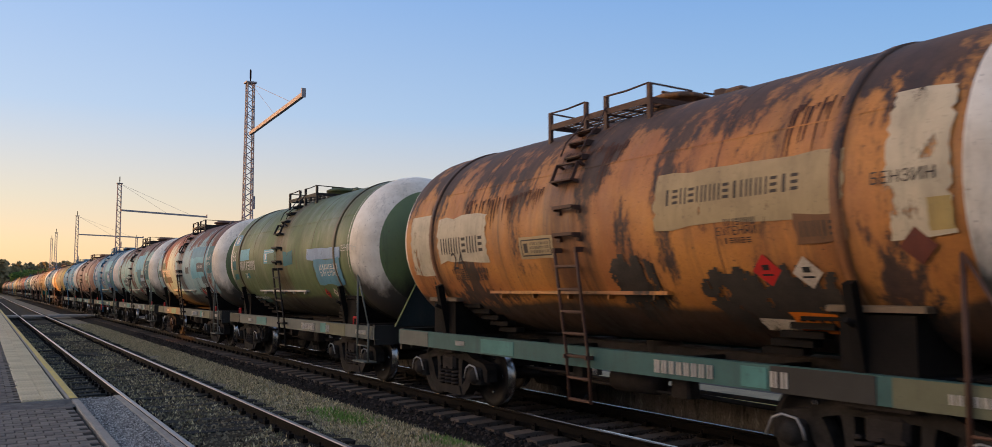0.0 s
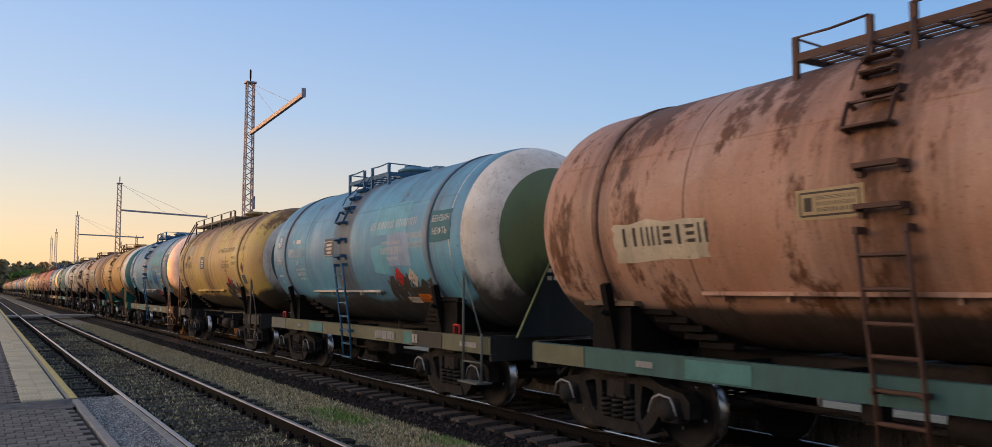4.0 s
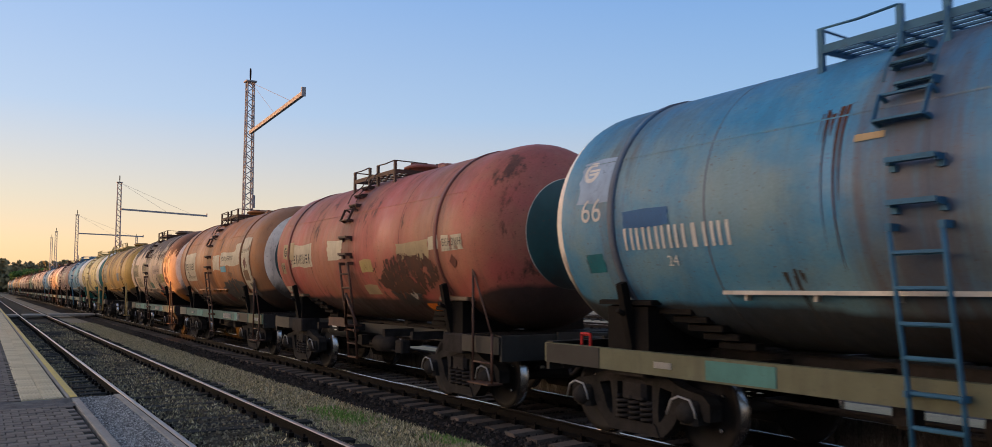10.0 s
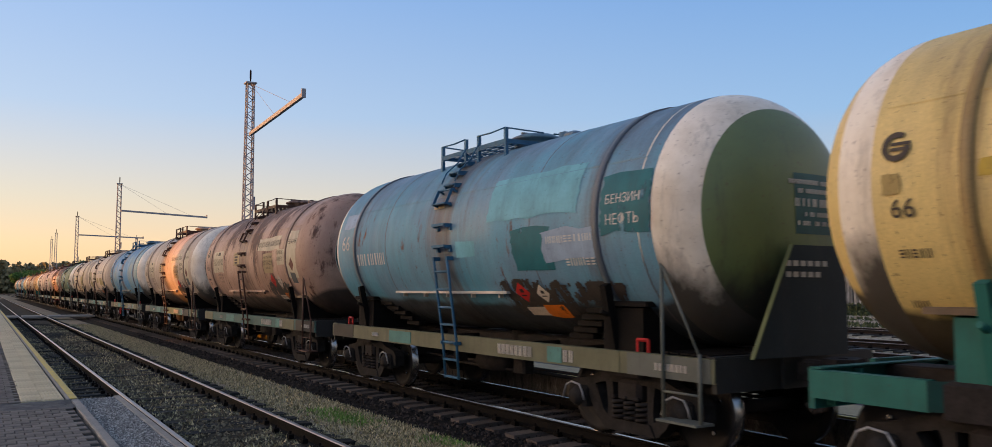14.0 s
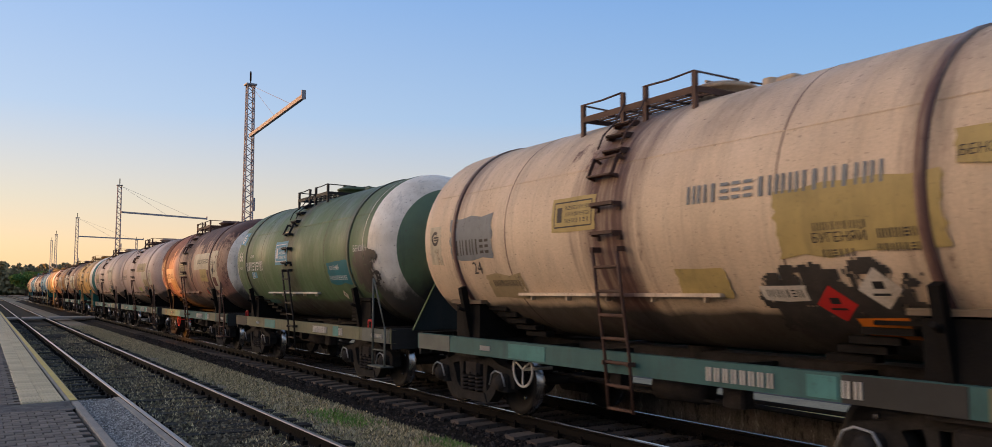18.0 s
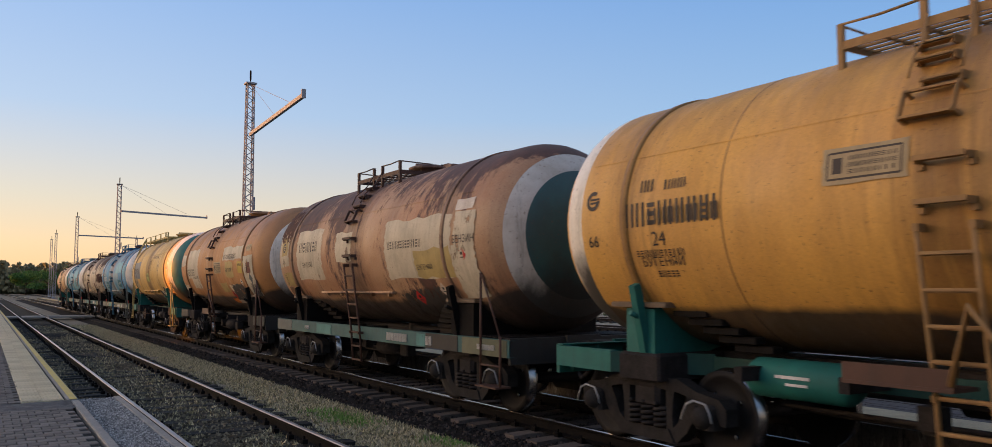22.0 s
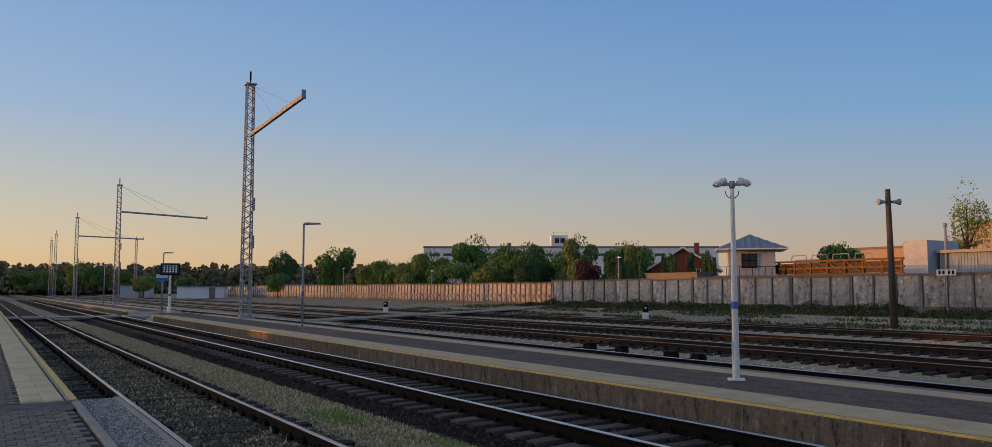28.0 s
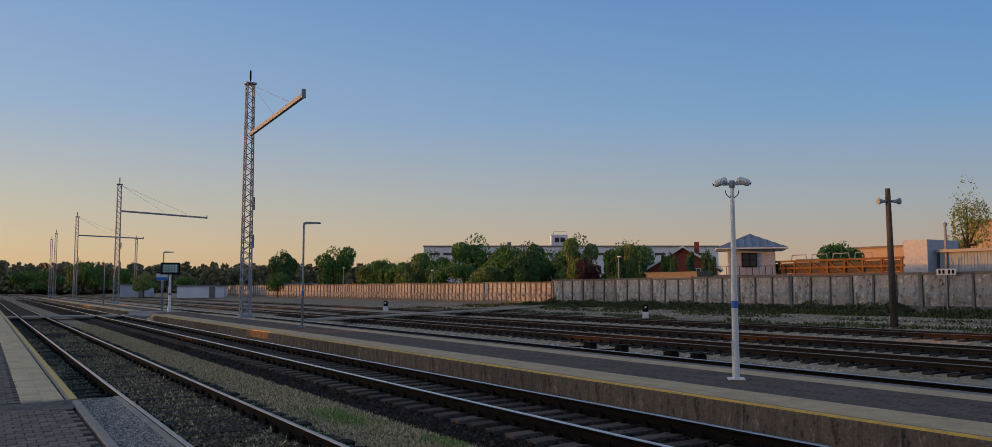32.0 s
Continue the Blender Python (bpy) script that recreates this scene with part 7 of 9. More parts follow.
MARKS[14] = [
    patch("cream", 2.95, -0.07, 1.44, 0.50), bars("ink", 3.00, -0.12, 1.36, 0.22, 8), patch("cream", 0.80, -0.03, 0.84, 0.40),
    patch("ochre", -0.78, -0.28, 0.56, 0.25), patch("tan", -0.64, -0.61, 0.64, 0.22), patch("tan", -2.87, -0.14, 1.24, 0.32),
    patch("cream", -3.68, -0.07, 0.34, 0.23), patch("cream", -4.30, -0.08, 0.68, 0.24), word("БЕНЗИН", "ink", -4.30, -0.08, 0.60),
    diamond("maroon", -4.28, -0.28, 0.24), stain("oil", -2.12, -0.71, 1.16, 0.47), diamond("white", -2.35, -0.68, 0.26),
    patch("orange", -2.85, -0.89, 0.60, 0.22), stain("rust", -2.40, -0.42, 2.38, 0.73), patch("tan", 4.06, 0.02, 0.29, 0.35),
    badge("ink", 4.03, 0.01, 0.22), patch("tan", 4.29, -0.24, 0.31, 0.25), word("24", "ink", 4.28, -0.24, 0.23),
    patch("cream", 4.37, -0.60, 0.43, 0.16), bars("ink", 4.33, -0.60, 0.24, 0.07, 5), patch("tan", 3.56, 0.02, 0.31, 0.42),
]
MARKS[15] = [
    patch("cream", 3.04, -0.08, 1.75, 0.98), bars("ink", 3.06, -0.07, 1.56, 0.24, 8), word("24", "ink", 3.21, -0.26, 0.31),
    bars("ink", 2.70, -0.31, 0.79, 0.10, 6), diamond("white", 3.23, -0.64, 0.28), patch("cream", -0.87, -0.03, 0.86, 0.46),
    patch("cream", -2.54, 0.02, 2.19, 0.41), bars("ink", -2.22, 0.03, 1.38, 0.13, 14), patch("mint", -1.72, -0.18, 0.64, 0.20),
    patch("cream", -3.42, 0.21, 0.50, 0.27), bars("ink", -2.46, -0.26, 0.44, 0.07, 7), word("БУГЕНЯЙ", "ink", -2.39, -0.31, 0.52),
    patch("dark_grey", -1.41, -0.65, 0.80, 0.28), diamond("white", -2.18, -0.58, 0.29), patch("white", -2.04, -0.90, 0.57, 0.18),
    patch("maroon", -0.93, -0.85, 0.71, 0.28), stain("oil", -2.41, -0.69, 2.34, 0.91), stain("oil", -3.40, -0.57, 0.46, 0.38),
    patch("cream", -4.32, -0.10, 0.77, 1.47), word("БЕНЗИН", "ink", -4.22, 0.13, 0.57), diamond("maroon", -4.25, -0.09, 0.34),
    patch("brown", -4.27, -0.32, 0.49, 0.30), stain("oil", -4.52, -0.62, 0.51, 0.49),
]
MARKS[16] = [
    runs("rust", -2.81, 0.38, 1.48, 0.48), runs("rust", -0.37, 0.44, 1.00, 0.84),
    badge("ink", 4.45, 0.12, 0.23), word("66", "ink", 4.53, -0.15, 0.23), patch("tan", 3.16, -0.03, 1.46, 0.57),
    bars("ink", 3.28, -0.11, 1.24, 0.24, 8), bars("ink", 3.25, 0.10, 0.73, 0.12, 5), patch("tan", 2.57, -0.40, 1.15, 0.45),
    word("БУГЕНЯЙ", "ink", 2.54, -0.42, 0.54), framed("tan", 0.89, 0.04, 0.93, 0.49), patch("blush", -2.17, -0.05, 1.63, 0.37),
    bars("ink", -2.26, -0.08, 1.36, 0.11, 15), patch("tan", -2.83, -0.30, 0.84, 0.38), bars("ink", -2.97, -0.25, 0.47, 0.07, 9),
    word("БУГЕНЯЙ", "ink", -2.93, -0.32, 0.43), bars("ink", -2.92, -0.39, 0.26, 0.06, 6), patch("lime", -3.53, -0.29, 0.57, 0.37),
    bars("ink", -3.54, -0.28, 0.54, 0.08, 7), bars("ink", -3.54, -0.37, 0.54, 0.09, 7), patch("black", -2.31, -0.55, 0.48, 0.28),
    patch("black", -2.03, -0.79, 0.82, 0.37), stain("oil", -3.07, -0.70, 0.94, 0.61), patch("orange", -1.42, -0.84, 0.60, 0.29),
    bars("black", -1.43, -0.84, 0.50, 0.15, 4), diamond("red", -2.68, -0.62, 0.39), diamond("white", -3.08, -0.59, 0.37),
    patch("white", -2.61, -0.91, 0.50, 0.19), patch("sage", -0.62, -0.50, 0.72, 0.28), patch("ochre", -4.28, 0.18, 0.59, 0.22),
    word("БЕНЗИН", "ink", -4.25, 0.17, 0.48), diamond("maroon", -4.34, -0.10, 0.33), patch("maroon", -4.32, -0.34, 0.37, 0.27),
]
MARKS[17] = [
    patch("tan", 3.07, -0.00, 1.72, 1.06), bars("ink", 3.13, -0.09, 1.33, 0.22, 8), word("24", "ink", 3.10, -0.25, 0.17),
    bars("ink", 3.45, -0.34, 0.74, 0.09, 12), word("БУГЕНЯЙ", "ink", 3.50, -0.42, 0.58), bars("ink", 3.52, -0.50, 0.40, 0.07, 6),
    bars("ink", 3.00, 0.16, 0.68, 0.13, 6), badge("ink", 4.17, 0.05, 0.23), word("66", "ink", 4.57, -0.14, 0.19), patch("tan", 4.43, 0.23, 0.70, 0.23),
    patch("cream", 4.66, 0.02, 0.27, 0.24), patch("tan", 4.47, -0.32, 0.42, 0.24), stain("oil", 1.07, -0.57, 0.31, 0.47),
    patch("grey", -2.49, -0.17, 0.82, 0.41), bars("ink", -3.60, -0.19, 0.56, 0.13, 4), diamond("maroon", -4.23, -0.26, 0.25),
    patch("cream", -2.81, -0.69, 1.25, 0.36),
]
MARKS[18] = [
    bars("ink", 2.95, -0.07, 1.34, 0.23, 8), patch("tan", 2.88, -0.23, 0.76, 0.65), patch("tan", -0.69, -0.18, 0.94, 0.61),
    bars("ink", -2.08, 0.31, 1.47, 0.13, 14), word("БУГЕНЯЙ", "ink", -2.24, 0.03, 0.55), bars("ink", -2.31, 0.10, 0.39, 0.07, 6),
    patch("tan", -3.41, -0.22, 0.60, 0.19), patch("tan", -4.20, -0.30, 0.67, 0.24), word("БЕНЗИН", "ink", -4.16, -0.01, 0.56),
    diamond("maroon", -4.15, -0.55, 0.26), stain("oil", -2.41, -0.75, 1.79, 0.65), diamond("red", -2.95, -0.62, 0.40),
    diamond("white", -2.59, -0.71, 0.27), badge("ink", 4.39, 0.21, 0.25), word("66", "ink", 4.34, -0.13, 0.20),
    bars("ink", 4.30, -0.37, 0.28, 0.08, 5), patch("ochre", 4.43, 0.01, 0.15, 0.16), bars("ink", 4.41, -0.68, 0.15, 0.08, 3),
    patch("yellow", 3.61, 0.04, 0.22, 0.14),
]
MARKS[19] = [
    patch("lilac", 4.20, 0.36, 0.58, 0.33), word("66", "letter", 4.26, 0.04, 0.38), bars("letter", 3.07, -0.18, 1.31, 0.22, 8),
    patch("mint", -0.57, -0.15, 0.59, 0.25), patch("mint", -2.32, 0.31, 2.15, 0.67), patch("teal", -2.35, -0.20, 0.92, 0.57),
    patch("lilac", -3.18, -0.18, 1.11, 0.41), bars("letter", -3.20, -0.13, 0.97, 0.09, 10), bars("letter", -3.38, -0.33, 0.61, 0.10, 6),
    patch("teal", -4.29, 0.12, 0.85, 0.72), word("БЕНЗИН", "letter", -4.26, 0.14, 0.60), word("НЕФТЬ", "letter", -4.26, -0.02, 0.58),
    stain("oil", -2.04, -0.68, 1.73, 0.61), stain("oil", -3.56, -0.64, 1.10, 0.41), diamond("red", -1.79, -0.62, 0.35),
    diamond("white", -2.28, -0.63, 0.30), patch("white", -1.86, -0.85, 0.47, 0.17), patch("orange", -2.33, -0.84, 0.50, 0.27),
    patch("tan", 0.36, 0.34, 0.35, 0.09),
]
MARKS[22] = [
    patch("lilac", 4.41, 0.41, 0.40, 0.35), badge("letter", 4.42, 0.41, 0.28), word("66", "letter", 4.21, 0.05, 0.38),
    patch("frame_slate", 4.22, -0.14, 0.64, 0.19), bars("letter", 4.25, -0.14, 0.23, 0.08, 4), patch("frame_slate", 4.13, -0.39, 0.48, 0.28),
    bars("letter", 4.08, -0.35, 0.29, 0.08, 5), patch("grey", 4.53, -0.41, 0.30, 0.22),
]
MARKS[23] = [
    patch("tan", 3.05, 0.03, 1.35, 0.61), bars("ink", 3.13, -0.06, 1.33, 0.21, 8), patch("ochre", 2.49, -0.33, 1.11, 0.36),
    bars("ink", 2.44, -0.33, 0.79, 0.12, 6), framed("tan", 0.66, 0.02, 0.84, 0.53), bars("grey", -2.19, 0.14, 2.11, 0.18, 15),
    patch("ochre", -1.09, -0.18, 0.72, 0.32), patch("ochre", -2.56, -0.24, 1.20, 0.44), word("БУГЕНЯЙ", "ink", -2.41, -0.25, 0.57),
    bars("ink", -2.44, -0.18, 0.50, 0.08, 8), patch("ochre", -3.43, -0.32, 0.62, 0.29), patch("orange", -1.45, -0.72, 0.59, 0.30),
    patch("grey", -0.59, -0.68, 0.69, 0.46), stain("oil", -2.79, -0.69, 2.12, 0.70), diamond("red", -2.47, -0.67, 0.33),
    diamond("white", -3.05, -0.58, 0.27), diamond("white", -3.36, -0.57, 0.26), patch("white", -2.57, -0.86, 0.52, 0.16),
    word("БЕНЗИН", "ink", -4.21, 0.14, 0.54), word("С", "ink", -4.16, 0.03, 0.10), diamond("tan", -4.15, -0.11, 0.29),
    patch("dark_grey", -4.17, -0.33, 0.53, 0.30), stain("oil", -4.32, -0.62, 0.85, 0.55),
]
MARKS[24] = [
    patch("cream", 4.45, -0.08, 0.38, 0.62), badge("ink", 4.45, -0.00, 0.23), patch("grey", 3.32, -0.03, 1.24, 0.63),
    bars("ink", 3.37, -0.12, 1.17, 0.23, 8), word("24", "ink", 3.22, -0.34, 0.25), patch("tan", 2.58, -0.54, 0.95, 0.40),
    bars("ink", 2.57, -0.50, 0.69, 0.10, 8), framed("ochre", 0.76, 0.08, 0.88, 0.43), bars("grey", -2.33, 0.10, 2.26, 0.19, 15),
    patch("ochre", -3.13, -0.14, 1.60, 0.63), bars("ink", -3.00, -0.18, 0.54, 0.07, 9), word("БУГЕНЯЙ", "ink", -2.98, -0.25, 0.53),
    bars("ink", -2.95, -0.34, 0.35, 0.07, 6), bars("ink", -3.58, -0.24, 0.47, 0.08, 8), bars("ink", -3.56, -0.32, 0.46, 0.07, 8),
    patch("ochre", -1.24, -0.52, 0.70, 0.35), stain("oil", -2.83, -0.73, 1.74, 1.02), patch("white", -2.23, -0.60, 0.52, 0.18),
    bars("black", -2.23, -0.60, 0.42, 0.09, 6), diamond("red", -2.74, -0.68, 0.42), diamond("white", -3.23, -0.57, 0.42),
    patch("orange", -3.10, -0.87, 0.48, 0.27), patch("ochre", -4.28, 0.17, 0.50, 0.27), word("БЕНЗИН", "ink", -4.30, 0.14, 0.45),
]
MARKS[25] = [
    patch("sky", 4.43, 0.43, 0.59, 0.37), badge("letter", 4.46, 0.43, 0.29), word("66", "letter", 4.31, 0.07, 0.36),
    bars("letter", 3.01, -0.12, 1.54, 0.24, 8), bars("letter", 3.21, 0.06, 0.33, 0.08, 4), patch("sky", 3.10, -0.28, 0.48, 0.17),
    word("24", "letter", 3.17, -0.29, 0.26), framed("sky", 0.64, 0.06, 0.97, 0.57), patch("tan", 0.49, 0.38, 0.35, 0.11),
    patch("frame_slate", 2.77, -0.83, 1.29, 0.14), bars("letter", 4.33, -0.14, 0.30, 0.07, 4), patch("teal", -3.17, -0.31, 1.32, 0.49),
    bars("letter", -3.03, -0.38, 1.00, 0.10, 10), word("БУГЕНЯЙ", "letter", -2.93, -0.24, 0.52), diamond("white", -2.96, -0.65, 0.23),
    stain("oil", -4.49, -0.30, 0.97, 0.90), word("БЕНЗИН", "letter", -4.40, -0.01, 0.64),
]
MARKS[26] = [
    patch("cream", 2.85, -0.17, 1.41, 0.52), bars("ink", 2.92, -0.19, 1.28, 0.20, 8), patch("tan", 2.42, -0.41, 1.05, 0.46),
    framed("tan", 0.60, -0.05, 0.92, 0.45), patch("cream", -2.65, 0.09, 2.38, 0.53), bars("ink", -2.79, 0.09, 1.58, 0.15, 15),
    patch("ochre", -2.82, -0.22, 0.98, 0.41), word("БУГЕНЯЙ", "ink", -2.84, -0.24, 0.63), patch("cream", -4.32, -0.13, 0.82, 1.27),
    word("БЕНЗИН", "ink", -4.28, 0.03, 0.60), diamond("black", -4.21, -0.12, 0.27), patch("maroon", -4.24, -0.37, 0.43, 0.29),
    stain("oil", -3.32, -0.68, 1.34, 0.56), diamond("red", -2.61, -0.61, 0.27), diamond("white", -3.00, -0.63, 0.27),
    patch("orange", -2.92, -0.84, 0.62, 0.20), patch("tan", 4.22, 0.14, 0.46, 0.38), badge("ink", 4.18, 0.13, 0.22),
    patch("cream", 4.33, -0.11, 0.22, 0.25), patch("cream", 4.31, -0.53, 0.38, 0.32), patch("brown", 4.33, -0.55, 0.25, 0.21),
    stain("rust", 4.42, 0.61, 1.09, 1.19),
]
MARKS[27] = [
    word("66", "ink", 4.36, -0.17, 0.24), bars("ink", 3.00, -0.11, 1.43, 0.21, 8), patch("blush", 2.89, 0.08, 0.94, 0.22),
    framed("self", 0.68, 0.10, 0.80, 0.21), patch("tan", -2.06, 0.15, 2.36, 0.38), bars("ink", -1.93, 0.12, 1.38, 0.13, 15),
    patch("cream", -2.85, -0.16, 1.35, 0.50), patch("tan", -3.19, -0.34, 1.22, 0.36), word("БУГЕНЯЙ", "ink", -3.03, -0.35, 0.65),
    bars("ink", -3.65, -0.28, 0.37, 0.08, 5), patch("lime", -1.00, -0.57, 0.80, 0.33), patch("orange", -1.56, -0.84, 0.70, 0.26),
    stain("oil", -2.84, -0.69, 1.96, 0.74), diamond("red", -3.23, -0.56, 0.28), diamond("white", -3.61, -0.56, 0.27),
    patch("white", -2.58, -0.88, 0.52, 0.17), word("БЕНЗИН", "ink", -4.39, 0.01, 0.56), word("С", "ink", -4.35, -0.10, 0.14),
    patch("cream", -4.40, -0.31, 0.78, 0.86), diamond("tan", -4.32, -0.25, 0.30), patch("brown", -4.40, -0.48, 0.46, 0.29),
]
MARKS[28] = [
    patch("cream", 4.30, 0.08, 0.50, 0.37), badge("ink", 4.37, 0.06, 0.21), patch("white", 4.24, -0.20, 0.50, 0.30),
    patch("brown", 4.43, -0.56, 0.44, 0.36), patch("tan", 2.82, -0.06, 1.56, 0.57), bars("ink", 2.86, -0.13, 1.51, 0.27, 8),
    word("24", "ink", 2.76, -0.32, 0.23), patch("blush", 2.11, -0.34, 0.72, 0.33), word("БУГЕНЯЙ", "ink", 2.14, -0.35, 0.57),
    patch("cream", -3.15, 0.09, 1.74, 0.74), bars("ink", -2.64, 0.18, 2.25, 0.20, 15), badge("ink", -3.80, -0.01, 0.14),
    bars("ink", -3.19, -0.20, 0.54, 0.07, 9), word("БУГЕНЯЙ", "ink", -3.18, -0.27, 0.51), bars("ink", -3.18, -0.34, 0.34, 0.06, 6),
    patch("lime", -1.88, -0.56, 0.57, 0.29), bars("ink", -1.89, -0.54, 0.47, 0.09, 6), stain("oil", -2.20, -0.72, 0.95, 0.61),
    stain("oil", -3.21, -0.59, 1.37, 0.76), diamond("maroon", -2.85, -0.68, 0.38), diamond("white", -3.23, -0.60, 0.42),
    patch("orange", -3.19, -0.84, 0.52, 0.27), bars("black", -3.19, -0.84, 0.40, 0.14, 5), patch("white", -2.72, -0.88, 0.51, 0.19),
]
MARKS[29] = [
    badge("ink", 4.39, 0.15, 0.24), word("66", "ink", 4.39, -0.18, 0.18), bars("ink", 3.10, 0.00, 1.41, 0.27, 8), word("24", "ink", 3.27, -0.19, 0.21),
    bars("ink", 3.29, -0.29, 0.76, 0.08, 12), word("БУГЕНЯЙ", "ink", 3.27, -0.36, 0.65), bars("ink", 3.24, -0.45, 0.34, 0.08, 5),
    bars("ink", 3.45, 0.21, 0.23, 0.14, 2), bars("ink", 3.02, 0.20, 0.36, 0.11, 4), framed("tan", 0.77, 0.15, 0.80, 0.32),
    bars("ink", -2.55, 0.30, 1.35, 0.12, 12), framed("sage", -2.30, -0.06, 0.59, 0.24), patch("black", -3.03, -0.67, 1.50, 0.38),
    diamond("red", -2.81, -0.66, 0.20), diamond("white", -3.41, -0.62, 0.22), bars("ink", 2.91, -0.02, 1.10, 0.17, 8),
    bars("ink", -4.33, -0.05, 0.48, 0.10, 6),
]
MARKS[30] = [
    patch("cream", 2.65, -0.04, 1.63, 1.15), bars("ink", 2.72, 0.08, 1.24, 0.23, 8), word("БУГЕНЯЙ", "ink", 2.75, -0.19, 0.65),
    patch("cream", 0.54, 0.02, 0.84, 0.59), patch("cream", -2.78, -0.09, 2.52, 1.04), bars("ink", -2.33, -0.03, 1.36, 0.14, 13),
    patch("ochre", -3.35, -0.27, 1.31, 0.49), word("БУГЕНЯЙ", "ink", -3.04, -0.31, 0.55), patch("white", -4.38, 0.33, 0.55, 0.20),
    patch("cream", -4.49, 0.02, 0.66, 0.69), word("БЕНЗИН", "ink", -4.44, -0.04, 0.65), diamond("red", -4.37, -0.20, 0.27),
    patch("cream", -4.41, -0.39, 0.72, 0.90), stain("oil", -2.77, -0.79, 2.14, 0.71), diamond("red", -2.36, -0.70, 0.33),
    diamond("white", -3.41, -0.58, 0.27), patch("cream", 4.35, 0.06, 0.63, 0.77), patch("ochre", 4.33, 0.13, 0.44, 0.44),
    badge("ink", 4.35, 0.11, 0.23), word("66", "ink", 4.37, -0.11, 0.16), patch("ochre", 4.26, -0.40, 0.58, 0.31),
    patch("brown", 4.38, -0.60, 0.28, 0.22), stain("rust", 4.33, 0.48, 0.99, 0.84),
]
MARKS[31] = [
    patch("cream", 4.27, 0.14, 0.61, 0.40), patch("cream", 2.79, 0.04, 1.62, 1.00), patch("cream", 2.51, -0.35, 1.11, 0.56),
    bars("ink", 3.14, -0.16, 1.18, 0.24, 8), bars("ink", 2.45, -0.28, 0.84, 0.09, 8), patch("cream", 4.50, -0.61, 0.86, 0.48),
    framed("tan", -0.78, -0.10, 0.85, 0.36), patch("cream", -2.63, 0.16, 2.28, 0.40), bars("ink", -2.30, 0.10, 1.43, 0.14, 15),
    patch("ochre", -2.22, -0.16, 0.89, 0.46), word("БУГЕНЯЙ", "ink", -2.17, -0.17, 0.66), patch("yellow", -3.52, -0.13, 0.67, 0.34),
    bars("ink", -3.49, -0.08, 0.49, 0.08, 6), patch("ochre", -1.14, -0.53, 0.78, 0.32), patch("cream", -2.28, -0.63, 1.00, 0.47),
    stain("oil", -2.70, -0.69, 1.84, 0.70), diamond("white", -3.33, -0.42, 0.25), diamond("red", -1.74, -0.71, 0.36),
    patch("orange", -1.38, -0.87, 0.60, 0.21), patch("white", -1.85, -0.90, 0.54, 0.15), patch("tan", -4.33, 0.22, 0.52, 0.17),
    word("БЕНЗИН", "ink", -4.33, 0.22, 0.48), patch("cream", -4.47, -0.32, 1.20, 1.19), patch("maroon", -4.36, -0.15, 0.40, 0.28),
    diamond("dark_grey", -4.43, -0.35, 0.33), stain("oil", -4.40, -0.59, 0.75, 0.43),
]
MARKS[32] = [
    runs("rust", -0.43, 0.32, 0.53, 1.17),
    badge("ink", 4.26, 0.19, 0.24), patch("grey", 3.01, 0.04, 1.64, 0.81), bars("ink", 3.16, 0.02, 1.34, 0.25, 8),
    word("24", "ink", 3.34, -0.14, 0.23), patch("tan", 3.41, -0.36, 1.02, 0.46), word("БУГЕНЯЙ", "ink", 3.43, -0.34, 0.70),
    patch("tan", 4.60, -0.03, 0.36, 0.27), bars("ink", -1.37, 0.37, 1.46, 0.13, 15), bars("ink", -2.45, 0.13, 0.56, 0.08, 9),
    word("БУГЕНЯЙ", "ink", -2.45, 0.06, 0.52), bars("ink", -2.41, -0.02, 0.33, 0.06, 5), patch("lime", 0.11, -0.20, 0.58, 0.36),
    bars("ink", 0.10, -0.15, 0.50, 0.10, 5), patch("black", -2.14, -0.79, 1.07, 0.51), patch("white", -2.28, -0.68, 0.50, 0.19),
    bars("black", -2.29, -0.68, 0.39, 0.09, 6), stain("oil", -2.94, -0.61, 0.62, 0.41), diamond("white", -3.19, -0.66, 0.40),
    patch("orange", -3.16, -0.85, 0.58, 0.26), word("БЕНЗИН", "ink", -4.37, 0.02, 0.46),
]
MARKS[33] = [
    runs("rust", 0.80, 0.85, 0.28, 1.43),
    patch("lilac", 4.30, 0.42, 0.50, 0.36), badge("letter", 4.30, 0.41, 0.28), word("66", "letter", 4.27, 0.07, 0.35),
    patch("teal", 3.33, 0.02, 0.70, 0.19), bars("letter", 3.32, 0.02, 0.58, 0.11, 7), bars("letter", 2.98, -0.14, 1.49, 0.24, 8),
    patch("lilac", 3.14, -0.32, 0.24, 0.13), patch("teal", 2.32, -0.40, 1.05, 0.44), bars("letter", 2.33, -0.35, 0.70, 0.08, 12),
    word("БУГЕНЯЙ", "letter", 2.38, -0.44, 0.57), bars("letter", 2.46, -0.52, 0.33, 0.07, 5), framed("teal", 0.70, -0.18, 0.99, 0.40),
    patch("tan", 0.41, 0.39, 0.32, 0.09), patch("teal", 2.86, -0.84, 1.31, 0.23), patch("teal", 4.24, -0.29, 0.25, 0.18),
    patch("mint", -2.55, 0.24, 2.37, 0.59), patch("teal", -2.70, -0.33, 1.08, 0.39), bars("letter", -2.71, -0.33, 0.85, 0.11, 6),
    patch("mint", -4.57, 0.12, 0.87, 0.58), stain("oil", -2.13, -0.70, 1.71, 0.52), diamond("white", -2.17, -0.67, 0.27),
    patch("teal", 0.50, -0.21, 0.60, 0.31),
]
